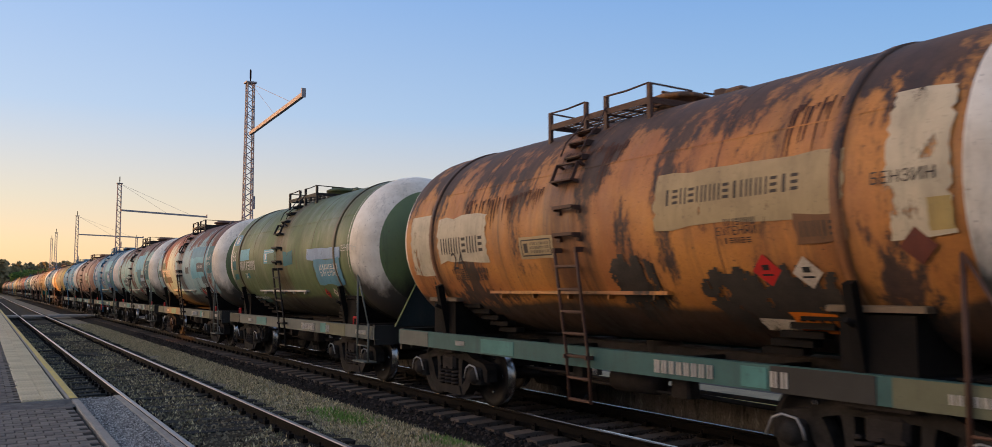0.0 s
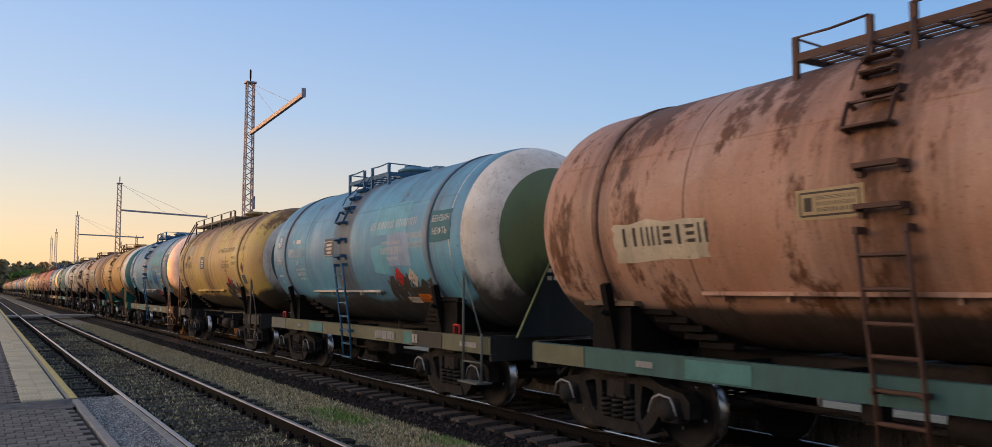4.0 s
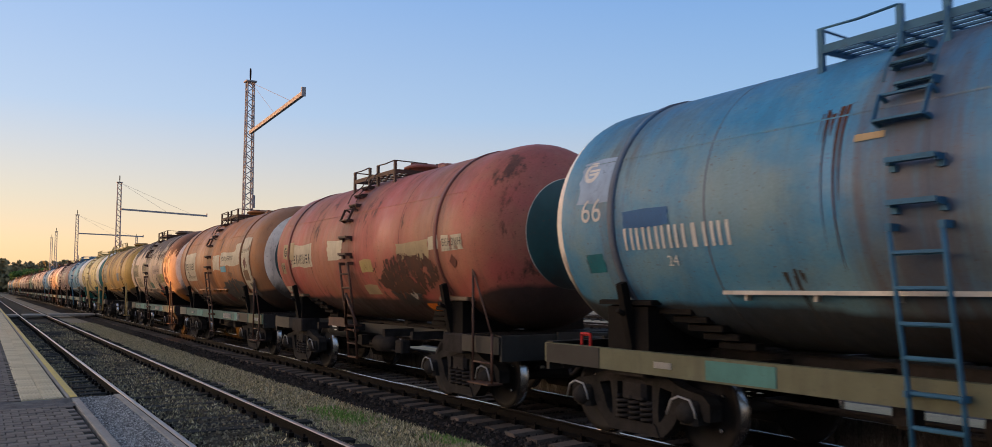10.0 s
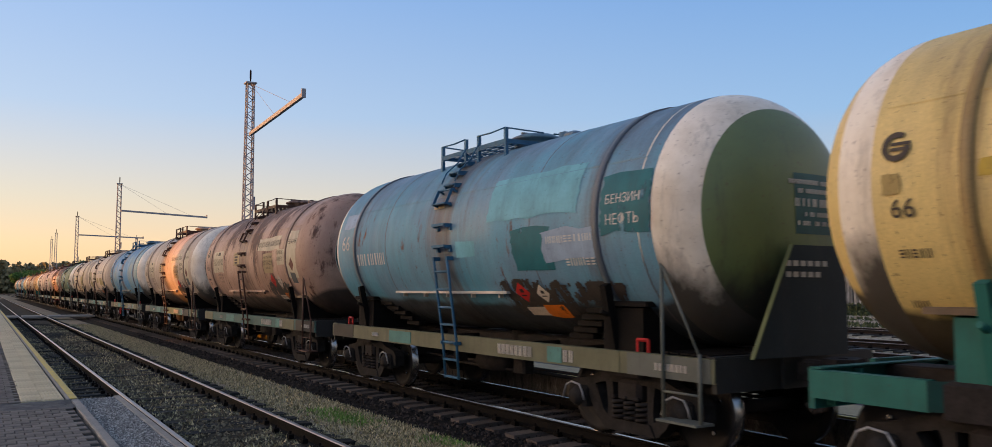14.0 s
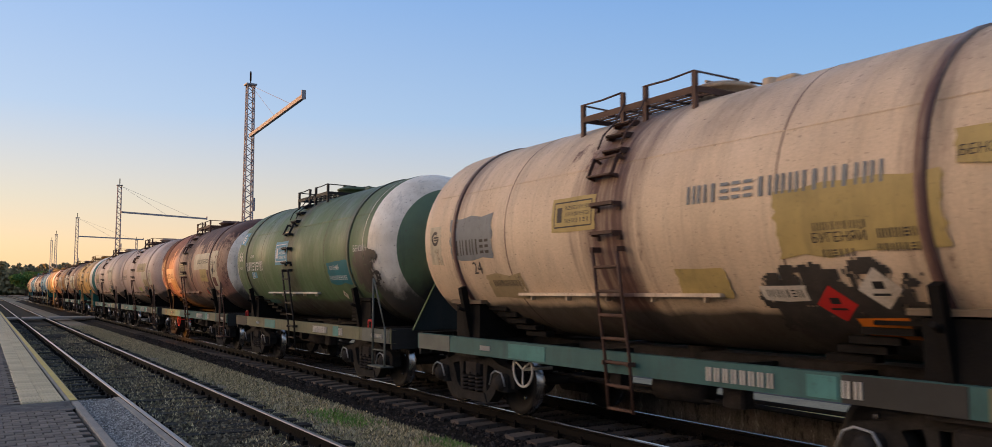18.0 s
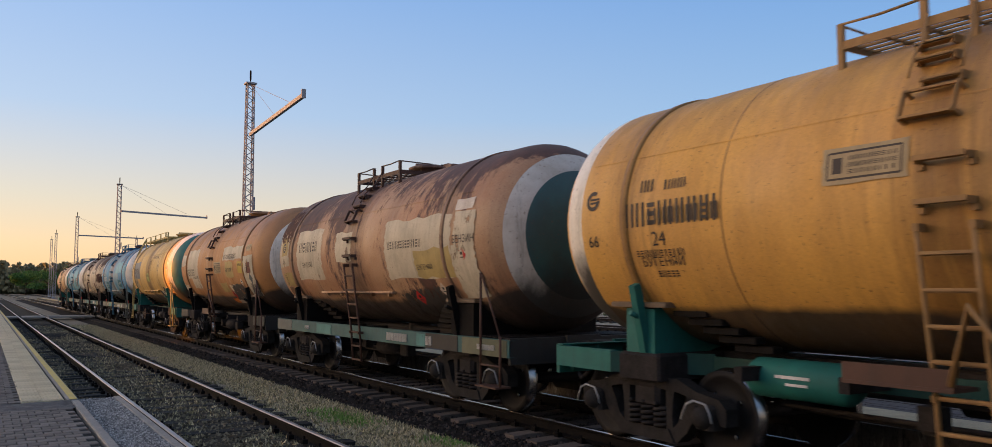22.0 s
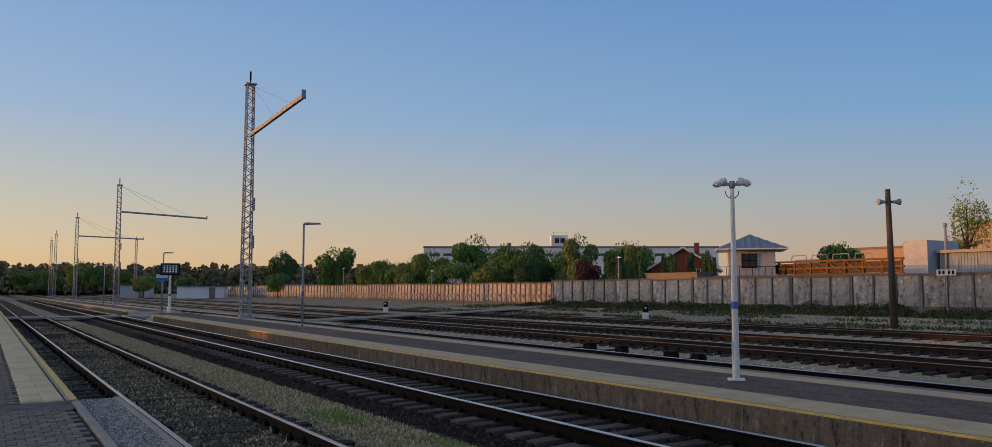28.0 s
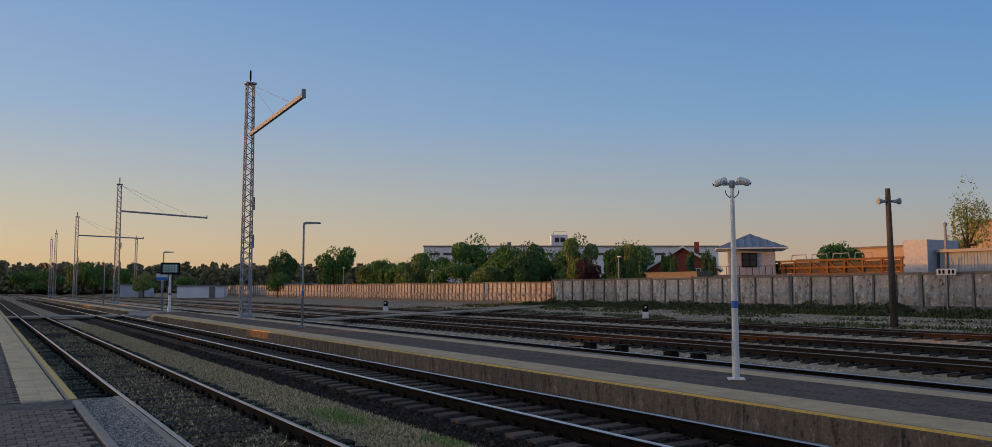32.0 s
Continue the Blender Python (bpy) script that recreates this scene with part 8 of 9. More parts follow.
MARKS[34] = [
    bars("ink", 2.75, -0.09, 1.30, 0.20, 8), patch("tan", 2.50, 0.04, 1.35, 0.58), framed("tan", 0.52, -0.00, 0.84, 0.52),
    patch("tan", 0.74, -0.45, 0.78, 0.29), patch("tan", -0.95, -0.53, 0.75, 0.27), patch("cream", -2.45, 0.18, 2.06, 0.32),
    bars("ink", -2.44, 0.18, 1.78, 0.12, 13), patch("brown", -2.88, -0.42, 0.81, 0.44), patch("tan", -3.76, 0.08, 0.34, 0.52),
    stain("oil", -2.87, -0.68, 1.70, 0.51), diamond("red", -3.01, -0.63, 0.27), stain("rust", -4.85, -0.09, 1.18, 0.62),
    patch("tan", 4.21, 0.19, 0.45, 0.41), badge("ink", 4.24, 0.17, 0.24), stain("oil", 4.42, -0.06, 0.27, 0.23),
    patch("brown", 4.44, -0.52, 0.39, 0.09), patch("brown", 4.83, -0.57, 0.21, 0.32), patch("brown", 4.50, -0.67, 0.36, 0.15),
    patch("cream", 4.11, -0.30, 0.35, 0.30),
]
MARKS[35] = [
    patch("lilac", 4.46, 0.40, 0.69, 0.35), word("66", "letter", 4.19, 0.05, 0.44), patch("dark_grey", 4.27, -0.13, 0.44, 0.28),
    patch("dark_grey", 3.28, 0.01, 0.77, 0.24), bars("letter", 3.02, -0.16, 1.50, 0.24, 8), patch("dark_grey", 2.48, -0.36, 1.08, 0.34),
    word("БУГЕНЯЙ", "letter", 2.63, -0.36, 0.66), framed("dark_grey", 0.70, -0.15, 0.74, 0.36), patch("dark_grey", -0.56, -0.07, 0.64, 0.33),
    patch("mint", -2.34, 0.22, 2.02, 0.70), patch("sea", -2.32, -0.17, 0.81, 0.70), patch("dark_grey", -3.25, -0.03, 1.00, 0.22),
    word("СОБСТВЕННОСТЬ", "letter", -3.27, -0.04, 0.81), patch("lilac", -3.20, -0.13, 1.09, 0.11), patch("dark_grey", -3.40, -0.27, 0.77, 0.36),
    bars("letter", -3.42, -0.23, 0.60, 0.09, 7), bars("letter", -3.39, -0.33, 0.55, 0.09, 7), patch("dark_grey", -4.27, 0.07, 0.80, 0.55),
    word("БЕНЗИН", "letter", -4.29, 0.09, 0.56), word("НЕФТЬ", "letter", -4.22, -0.02, 0.41), stain("oil", -2.03, -0.78, 1.20, 0.47),
    stain("oil", -3.28, -0.59, 0.88, 0.38), diamond("red", -2.27, -0.67, 0.33), diamond("white", -3.37, -0.60, 0.30),
    patch("orange", -2.96, -0.83, 0.49, 0.25), patch("white", -2.55, -0.86, 0.45, 0.16), patch("dark_grey", 0.89, -0.80, 5.54, 0.31),
]
MARKS[36] = [
    framed("tan", -0.67, 0.10, 0.63, 0.39), patch("tan", -2.84, 0.05, 0.64, 0.32), bars("ink", -1.96, 0.39, 1.62, 0.16, 12),
    bars("ink", -2.12, 0.23, 0.97, 0.12, 6), diamond("red", -2.91, -0.63, 0.28), diamond("maroon", -4.10, -0.51, 0.27),
]


WORDS = {}


def flat_word(text):
    """Outline of a word in the built-in font, one metre wide."""
    if text not in WORDS:
        cu = bpy.data.curves.new("word", 'FONT')
        cu.body, cu.size, cu.align_x, cu.align_y, cu.resolution_u = text, 1.0, 'CENTER', 'CENTER', 3
        ob = bpy.data.objects.new("word", cu)
        me = bpy.data.meshes.new_from_object(ob)
        vs = [(v.co.x, v.co.y) for v in me.vertices]
        wide = max(v[0] for v in vs) - min(v[0] for v in vs)
        WORDS[text] = [(x / wide, y / wide) for x, y in vs], [tuple(p.vertices) for p in me.polygons]
        bpy.data.objects.remove(ob)
        bpy.data.curves.remove(cu)
        bpy.data.meshes.remove(me)
    return WORDS[text]


def cell(s, y, a, w, h, lift):
    """One small rectangle on the shell."""
    g, e = w / 2, h / 2 / R
    n = max(1, int(h / 0.07))
    for i in range(n):
        b, t = a - e + 2 * e * i / n, a - e + 2 * e * (i + 1) / n
        s.add([on_shell(y + g, b, lift), on_shell(y - g, b, lift), on_shell(y - g, t, lift), on_shell(y + g, t, lift)], [(0, 1, 2, 3)])


def glyph_row(s, rng, y, a, w, h, n, lift):
    """A row of n letter-sized signs, each of two plain bars."""
    step = w / n
    for i in range(n):
        c, kind = y + w / 2 - (i + 0.5) * step, rng.randrange(4)
        if kind < 2:
            for o in (-0.27, 0.27):
                cell(s, c + o * step, a, step * 0.2, h, lift)
        elif kind == 2:
            for o in (-0.36, 0.0, 0.36):
                cell(s, c, a + o * h / R, step * 0.7, h * 0.18, lift)
        else:
            cell(s, c, a, step * 0.3, h, lift)


FLAKED = {}


def flaked(colour):
    """The same paint, chipped away in places so that the shell shows through."""
    if colour not in FLAKED:
        m = PAINT[colour].copy()
        m.name = "flaked_" + colour
        n, l = m.node_tree.nodes, m.node_tree.links
        chip = noise_node(n, l, 1.7, 9, (1.0, 1.3, 0.7), 0.74)
        l.new(ramp(n, l, chip.outputs["Fac"], ((0.345, (0.0,) * 3), (0.4, (1.0,) * 3))), n["Principled BSDF"].inputs["Alpha"])
        FLAKED[colour] = m
    return FLAKED[colour]


DARK = ("dark_grey", "teal", "blue", "dark_teal", "sky", "frame_slate", "mint", "brown", "maroon", "black")


def paint_marks(wagon, k):
    """Patches, lettering, plates and hazard signs of one wagon, each laid over those before it."""
    rng = random.Random(k * 7 + 3)
    rows = {}
    for i, (how, colour, y, a, w, h, more) in enumerate(MARKS[k]):
        lift = 0.003 + 0.0007 * i
        if how == "patch" and y - w / 2 < -4.76:
            y, w = (y + w / 2 - 4.76) / 2, y + w / 2 + 4.76
        if how == "patch":
            part("patch", decal_shape(y, a, w, h, lift, min(0.03, w * 0.05, h * 0.08), rng.randrange(999)), flaked(colour), wagon)
        elif how == "framed":
            if colour != "self":
                part("plate", decal_shape(y, a, w, h, lift, 0.008, rng.randrange(999)), PAINT[colour], wagon)
            s = rows.setdefault("letter" if colour in DARK else "ink", Shape())
            u, v, up = w * 0.86, h * 0.72, lift + 0.002
            for o in (-0.5, 0.5):
                cell(s, y, a + o * v / R, u, 0.018, up)
                cell(s, y + o * u, a, 0.018, v, up)
            cell(s, y + u * 0.36, a, u * 0.14, v * 0.6, up)
            for o, n in ((0.26, 9), (0.0, 11), (-0.26, 7)):
                glyph_row(s, rng, y - u * 0.12, a + o * v / R, u * 0.66, v * 0.17, n, up)
        elif how == "stain":
            tagged(part("oil_smear" if colour == "oil" else "rust_stain", smear_shape(y, a, w * 1.15, h * 1.1, lift, k + 50 + i), MAT["oil"] if colour == "oil" else PAINT["rust_stain"], wagon), kind="stuff")
        elif how == "runs":
            # trickles of old cargo, some long and some short, from a ragged line downwards
            s = Shape()
            for j in range(int(w / 0.045)):
                c, long = y + w / 2 - 0.045 * (j + rng.random()), h * (0.12 + 0.88 * rng.random() ** 2.2)
                g, top = rng.uniform(0.008, 0.026), a + rng.uniform(-0.03, 0.03)
                n = max(2, int(long / 0.08))
                for q in range(n):
                    b, t = top - long / R * q / n, top - long / R * (q + 1) / n
                    u, v = g * (1 - 0.8 * q / n), g * (1 - 0.8 * (q + 1) / n)
                    s.add([on_shell(c + v, t, lift), on_shell(c - v, t, lift), on_shell(c - u, b, lift), on_shell(c + u, b, lift)], [(0, 1, 2, 3)])
            tagged(part("oil_runs", s, MAT["oil"] if colour == "oil" else PAINT["rust_stain"], wagon), kind="stuff")
        elif how == "bars":
            glyph_row(rows.setdefault(colour, Shape()), rng, y, a, w, h, more, lift + 0.002)
        elif how == "word":
            vs, fs = flat_word(more)
            s = Shape().add([on_shell(y - p * w, a + q * w / R, lift + 0.004) for p, q in vs], fs)
            part("class_number" if more == "66" else "tare_number" if more == "24" else "word", s, PAINT[colour], wagon)
        elif how == "diamond":
            s, d = Shape(), h / 2
            for j in range(12):
                # strips of the square that stands on its corner
                b, t = d * (j / 6 - 1), d * ((j + 1) / 6 - 1)
                u, v = d - abs(b), d - abs(t)
                s.add([on_shell(y + u, a + b / R, lift), on_shell(y - u, a + b / R, lift), on_shell(y - v, a + t / R, lift), on_shell(y + v, a + t / R, lift)], [(0, 1, 2, 3)])
            part("hazard_sign", s, PAINT[colour], wagon, colour.replace("_", " ") + " hazard diamond")
            s = rows.setdefault("black", Shape())
            if colour in ("red", "white"):
                cell(s, y, a + 0.2 * d / R, d * 0.5, d * 0.34, lift + 0.002)
                cell(s, y, a - 0.25 * d / R, d * 0.8, d * 0.12, lift + 0.002)
        else:
            s = Shape()
            for j in range(20):
                if j < 3:
                    continue
                t0, t1 = 2 * math.pi * j / 20, 2 * math.pi * (j + 1) / 20
                s.add([on_shell(y - r * h * math.cos(t), a + r * h * math.sin(t) / R, lift + 0.002) for r, t in ((0.3, t0), (0.5, t0), (0.5, t1), (0.3, t1))], [(3, 2, 1, 0)])
            for o in (-0.1, 0.08):
                cell(s, y - 0.15 * h, a + o * h / R, h * 0.7, h * 0.11, lift + 0.002)
            part("badge", s, PAINT[colour], wagon, "round owner's badge")
    for colour, s in rows.items():
        if s.f:
            tagged(part("lettering", s, PAINT[colour], wagon), kind="stuff")


def build_wagon(k, spec, wheels):
    """One tank wagon. kind: 'sill' has side sills along its whole length, 'bare' a centre sill alone, 'walk' a walkway along its top."""
    kind = spec["kind"]
    w = thing("tank_wagon", spec["label"], "tank wagon", group="tank wagons of the train")
    c, c2 = spec["c"], spec["c2"]
    if spec["fit"] == "rust_fit" and sum(c) > 0.95:
        c, c2 = vivid(c, 0.72), vivid(c2, 0.72)
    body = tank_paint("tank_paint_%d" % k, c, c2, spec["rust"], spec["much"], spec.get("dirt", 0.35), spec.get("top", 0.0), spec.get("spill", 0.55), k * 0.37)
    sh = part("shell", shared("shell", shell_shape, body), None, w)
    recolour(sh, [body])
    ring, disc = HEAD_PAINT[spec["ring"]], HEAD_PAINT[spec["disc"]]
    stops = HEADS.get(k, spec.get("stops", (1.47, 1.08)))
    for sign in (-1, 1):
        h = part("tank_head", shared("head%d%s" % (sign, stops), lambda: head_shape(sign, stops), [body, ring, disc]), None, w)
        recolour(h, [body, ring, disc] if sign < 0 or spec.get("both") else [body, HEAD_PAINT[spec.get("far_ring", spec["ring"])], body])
    if spec.get("collar"):
        part("collar", Shape().lathe([(-KN + 0.0, R + 0.003), (-KN + spec["collar"], R + 0.003)], 56, c=(0, 0, ZA)), ring, w)
    recolour(part("weld_seam", shared("seam", seam_shape, MAT["black"]), None, w), [body])
    if spec.get("apron"):
        s = Shape()
        y0 = -5.62
        s.plate([(-0.95, 1.1), (0.62, 1.1), (0.62, 1.9), (0.46, 2.3), (-0.3, 2.3), (-0.46, 2.02)], y0, y0 + 0.02, 'XZ')
        for x in (-0.7, 0.5):
            s.box((x, y0 + 0.11, 1.13), (0.06, 0.2, 0.06))
        part("end_plate", s, PAINT["end_slate"], w, "dark painted end plate with small lettering")
        part("edge_strip", Shape().beam((-0.95, y0 - 0.01, 1.1), (-0.46, y0 - 0.01, 2.02), 0.05, 0.012).beam((-0.46, y0 - 0.01, 2.02), (-0.3, y0 - 0.01, 2.3), 0.05, 0.012), PAINT["olive"], w)
        y0 += 0.16
        s = Shape()
        for z, n in ((2.1, 6), (1.98, 5)):
            for i in range(n):
                s.box((-0.35 + 0.12 * i, y0 - 0.164, z), (0.08, 0.006, 0.06))
        tagged(part("lettering", s, PAINT["dirty_white"], w), kind="stuff")
    if spec["ink"] == "white":
        # painted field for the lettering on the head
        s = Shape()
        nx, nz = 6, 6
        for j in range(nz + 1):
            for i in range(nx + 1):
                x, zz = -0.12 + 0.78 * i / nx, -0.22 + 0.68 * j / nz
                s.v.append((x, -(KN + bulge(math.hypot(x, zz))) - 0.004, ZA + zz))
        for j in range(nz):
            for i in range(nx):
                o = j * (nx + 1) + i
                s.f.append((o, o + 1, o + nx + 2, o + nx + 1))
        s.mi, s.smooth = [0] * len(s.f), [True] * len(s.f)
        part("patch", s, PAINT["frame_slate" if k % 2 else "teal"], w)
    # lettering on the head
    s = Shape()
    hr = random.Random(k)
    for zz, n, tall in ((0.36, 22, 0.05), (0.26, 15, 0.05), (0.13, 18, 0.09), (0.0, 10, 0.05), (-0.1, 16, 0.05), (-0.42, 9, 0.05), (-0.52, 18, 0.05)):
        for i in range(n):
            if hr.random() < 0.14:
                continue
            x = 0.25 - 0.02 * n + 0.042 * i
            r = math.hypot(x, zz)
            s.box((x, -(KN + bulge(r)) - 0.007, ZA + zz), (0.024, 0.01, tall))
    tagged(part("lettering", s, PAINT[spec.get("head_ink", "dirty_white")], w), kind="stuff")
    bandm = body if kind != "bare" else body
    for y in (-3.76, 3.82):
        b = part("strap", shared("band", band_shape, body), None, w, at=pose(0, y, 0))
        recolour(b, [PAINT[spec["fit"]] if spec.get("strap_fit") else body])
    fit, frame_m = PAINT[spec["fit"]], PAINT[spec["frame"]]
    for y in (-3.76, 3.82):
        for turn in (0, 180):
            recolour(part("strap_foot", shared("strap_foot", strap_foot_shape, MAT["black"]), None, w, at=pose(0, y, 0, 0, 0, turn)), [frame_m if spec["frame"] == "frame_teal" and kind != "sill" else MAT["black"]])
    for y, turn in ((-3.76, 180), (3.76, 0)):
        for flip in (1, -1):
            key = "timber%d%d" % (turn, flip)
            part("timber", shared(key, lambda: Shape().add([(p[0] * flip, p[1] * (1 if turn == 0 else -1), p[2]) for p in timber_shape().v], timber_shape().f), MAT["black"]), None, w, "black oily timber wedges", at=pose(0, y, 0))
    saddle_m = frame_m if kind != "sill" and spec["frame"] == "frame_teal" else MAT["black"]
    for y in (-BOGIE_Y, BOGIE_Y):
        for turn in (0, 180):
            slim = kind != "sill"
            recolour(part("saddle", shared("saddle%d" % slim, lambda: saddle_shape(0.24 if slim else 0.36), saddle_m), None, w, at=pose(0, y, 0, 0, 0, turn)), [saddle_m])
            recolour(part("bearer", shared("bearer", lambda: Shape().box((-1.15, 0, 1.65), (0.2, 0.95, 0.06), chamfer=0.015), MAT["black"]), None, w, "weathered timber bearer", at=pose(0, y, 0, 0, 0, turn)), [PAINT["bearer"] if spec["ink"] == "black" else MAT["black"]])
        part("body_bolster", shared("body_bolster", body_bolster_shape, MAT["grime"]), None, w, at=pose(0, y, 0))
    part("centre_sill", shared("centre_sill", centre_sill_shape, MAT["grime"]), None, w)
    for y in (-2.4, -1.2, 1.2, 2.4):
        part("cross_member", shared("cross_member", cross_member_shape, MAT["grime"]), None, w, at=pose(0, y, 0))
    for y in (-2.35, 0.0, 2.35):
        recolour(part("weld_ring", shared("weld_ring", weld_ring_shape, body), None, w, at=pose(0, y, 0)), [body])
    half = 5.42
    if kind == "sill":
        for side in (-1, 1):
            b = part("side_sill", shared("sill", sill_shape, frame_m), None, w, at=pose(side * 1.3, 0, 0, 0, 0, 0 if side < 0 else 180))
            recolour(b, [frame_m])
    else:
        for sy in (-1, 1):
            for side in (-1, 1):
                b = part("side_sill", shared("stub_sill", lambda: Shape().box((0, 0, 0.975), (0.02, 1.1, 0.25)).box((0.05, 0, 1.094), (0.12, 1.1, 0.012)).box((0.05, 0, 0.86), (0.12, 1.1, 0.012)), frame_m), None, w, at=pose(side * 1.3, sy * 4.86, 0, 0, 0, 0 if side < 0 else 180))
                recolour(b, [frame_m])
        dark_m = PAINT["frame_deep"] if spec["frame"] == "frame_teal" else frame_m
        for sy in (-1, 1):
            part("outrigger", shared("outrigger" + spec["frame"], lambda: Shape().beam((-1.3, 4.32, 0.975), (-0.62, 3.3, 0.975), 0.03, 0.24).beam((1.3, 4.32, 0.975), (0.62, 3.3, 0.975), 0.03, 0.24), dark_m), None, w, at=pose(0, 0, 0, 0, 0, 0 if sy > 0 else 180))
        recolour(part("pipe_guard", shared("pipe_guard", lambda: Shape().box((-0.62, 0, 0.97), (0.05, 8.4, 0.2)).box((0.62, 0, 0.97), (0.05, 8.4, 0.2)), frame_m), None, w), [dark_m])
    for sy in (-1, 1):
        b = part("end_beam", shared("end_beam", end_beam_shape, frame_m), None, w, at=pose(0, sy * half, 0, 0, 0, 0 if sy < 0 else 180))
        recolour(b, [PAINT["frame_dark"] if kind == "sill" else frame_m])
        if sy < 0:
            part("end_deck", shared("end_deck", end_deck_shape, MAT["black"]), None, w, at=pose(0, sy * (half - 0.02), 0, 0, 0, 0 if sy < 0 else 180))
        part("coupler", shared("coupler", coupler_shape, MAT["grime"]), None, w, at=pose(0, sy * (half + 0.38), 0, 0, 0, 0 if sy < 0 else 180))
        bogie(w, sy * BOGIE_Y, wheels)
    part("brake_gear", shared("gear", gear_shape, MAT["grime"]), None, w)
    part("outlet_valve", shared("valve", valve_shape, MAT["grime"]), None, w)
    if spec.get("wheel"):
        part("hand_wheel", shared("hand_wheel_" + spec["wheel"], hand_wheel_shape, PAINT[spec["wheel"]]), None, w, "hand brake wheel", at=pose(-1.2, 2.35, 0.72))
    for y in (4.7, -4.25) if kind == "sill" and spec["ink"] == "white" else ():
        part("red_handle", shared("red_handle", lambda: Shape().pipe([(-1.2, -0.09, 1.1), (-1.2, -0.09, 1.24), (-1.2, 0.09, 1.24), (-1.2, 0.09, 1.1)], 0.022, 5), PAINT["red"]), None, w, "red release handle", at=pose(0, y, 0))
    if kind == "bare":
        # air tank and foot platform beside the ladder
        recolour(part("air_tank", shared("air_tank", lambda: Shape().lathe([(1.35, 0.0), (1.38, 0.15), (1.45, 0.2), (2.5, 0.2), (2.58, 0.15), (2.6, 0.0)], 18, 'Y', c=(-0.8, 0, 0.93)), frame_m), None, w), [frame_m])
        tagged(part("lettering", shared("tank_bars", lambda: Shape().box((-1.006, 1.95, 0.97), (0.01, 0.4, 0.03)).box((-1.004, 1.9, 0.9), (0.01, 0.25, 0.025)), PAINT["letter"]), None, w), kind="stuff")
        recolour(part("foot_platform", shared("foot_platform", lambda: Shape().box((-1.34, 0.55, 1.06), (0.36, 0.95, 0.03)).box((-1.5, 0.55, 1.14), (0.02, 0.95, 0.16)), fit), None, w), [PAINT["rust_fit"]])
        recolour(part("brace", shared("foot_brace", lambda: tube(Shape(), [(-1.5, -0.5, 1.1), (-1.58, -0.1, 1.7), (-1.5, 0.1, 1.1)], 0.03, 6), fit), None, w), [fit])
    else:
        recolour(part("ledge", shared("ledge", ledge_shape, fit), None, w), [PAINT["dirty_white"] if spec["ink"] == "white" else body])
    st = part("shunter_step", shared("steps", steps_shape, fit), None, w, at=pose(0, -4.75, 0))
    recolour(st, [PAINT["frame_grey"] if spec["fit"] in ("blue_fit", "black") else fit])
    # ladder, deck and railings
    lad = new("ladder")
    lad.parent = w
    if kind == "walk":
        for y in (5.38, 4.98):
            recolour(part("stringer", shared("end_stringer%s" % y, lambda: end_stringer_shape(y), fit), None, lad), [fit])
        for i in range(12):
            z = 0.55 + 0.27 * i
            x = -1.32 + 0.012 * i if z < 3.3 else -1.18 + (z - 3.4) * 0.4
            recolour(part("rung", shared("rung", rung_shape, fit), None, lad, at=pose(x, 5.2 + (0.06 if z > 1.5 else 0), z)), [fit])
    else:
        lad.location = (0, 0.06, 0)
        for y in (-0.22, 0.22):
            recolour(part("stringer", shared("stringer%s" % y, lambda: stringer_shape(y), fit), None, lad), [fit])
        for x, z in RUNGS:
            recolour(part("rung", shared("rung", rung_shape, fit), None, lad, at=pose(x, 0, z)), [fit])
        for a in (-0.11, 0.11):
            recolour(part("rung", shared("grip", grip_shape, fit), None, lad, at=pose(*on_shell(0, a, 0.04))), [fit])
        recolour(part("stirrup_step", shared("cage", cage_shape, fit), None, lad), [fit])
        for a, y in ((0.56, 0.1), (0.74, 0.24), (0.92, 0.36)):
            recolour(part("rung", shared("step", step_shape, fit), None, lad, at=pose(*on_shell(y, a, 0.06))), [fit])
        for y, y2 in ((0.37, 0.5), (-0.07, 0.1)):
            recolour(part("handrail", shared("handrail%s" % y, lambda: handrail_shape(y, y2), fit), None, lad), [fit])
    y0, y1 = (-0.7, 1.43) if kind != "walk" else (-0.62, 5.15)
    top = new("top_platform")
    top.parent = w
    recolour(part("deck", shared("deck" + kind, lambda: deck_shape(y0, y1), fit), None, top, "open steel grating"), [fit])
    recolour(part("deck_frame", shared("deck_frame" + kind, lambda: deck_frame_shape(y0, y1), fit), None, top), [fit])
    for side in (-1, 1):
        x = side * 0.82
        if kind != "walk":
            segs = [(1.43, 0.6), (0.17, -0.67)]
            for a, b in segs:
                pts = [(x, a, 4.34), (x, (a + b) / 2, 4.33), (x, b, 4.35)]
                if b < 0:
                    pts.append((side * 0.1, b - 0.02, 4.33))
                else:
                    pts.insert(0, (side * 0.25, a + 0.02, 4.32))
                recolour(part("railing", shared("railing%d%s%s" % (side, kind, a), lambda: rail_shape(pts, (), 0.013), fit), None, top), [fit])
                for q in (a, b):
                    recolour(part("post", shared("rail_post%d" % side, lambda: post_shape(side), fit), None, top, at=pose(x, q, 0)), [fit])
        else:
            ys = [5.15, 3.86, 2.55, 1.22, -0.04, -0.6]
            recolour(part("railing", shared("railing%d%s" % (side, kind), lambda: rail_shape([(x, q, 4.36) for q in ys], (), 0.013), fit), None, top), [fit])
            for q in ys:
                recolour(part("post", shared("rail_post%d" % side, lambda: post_shape(side), fit), None, top, at=pose(x, q, 0)), [fit])
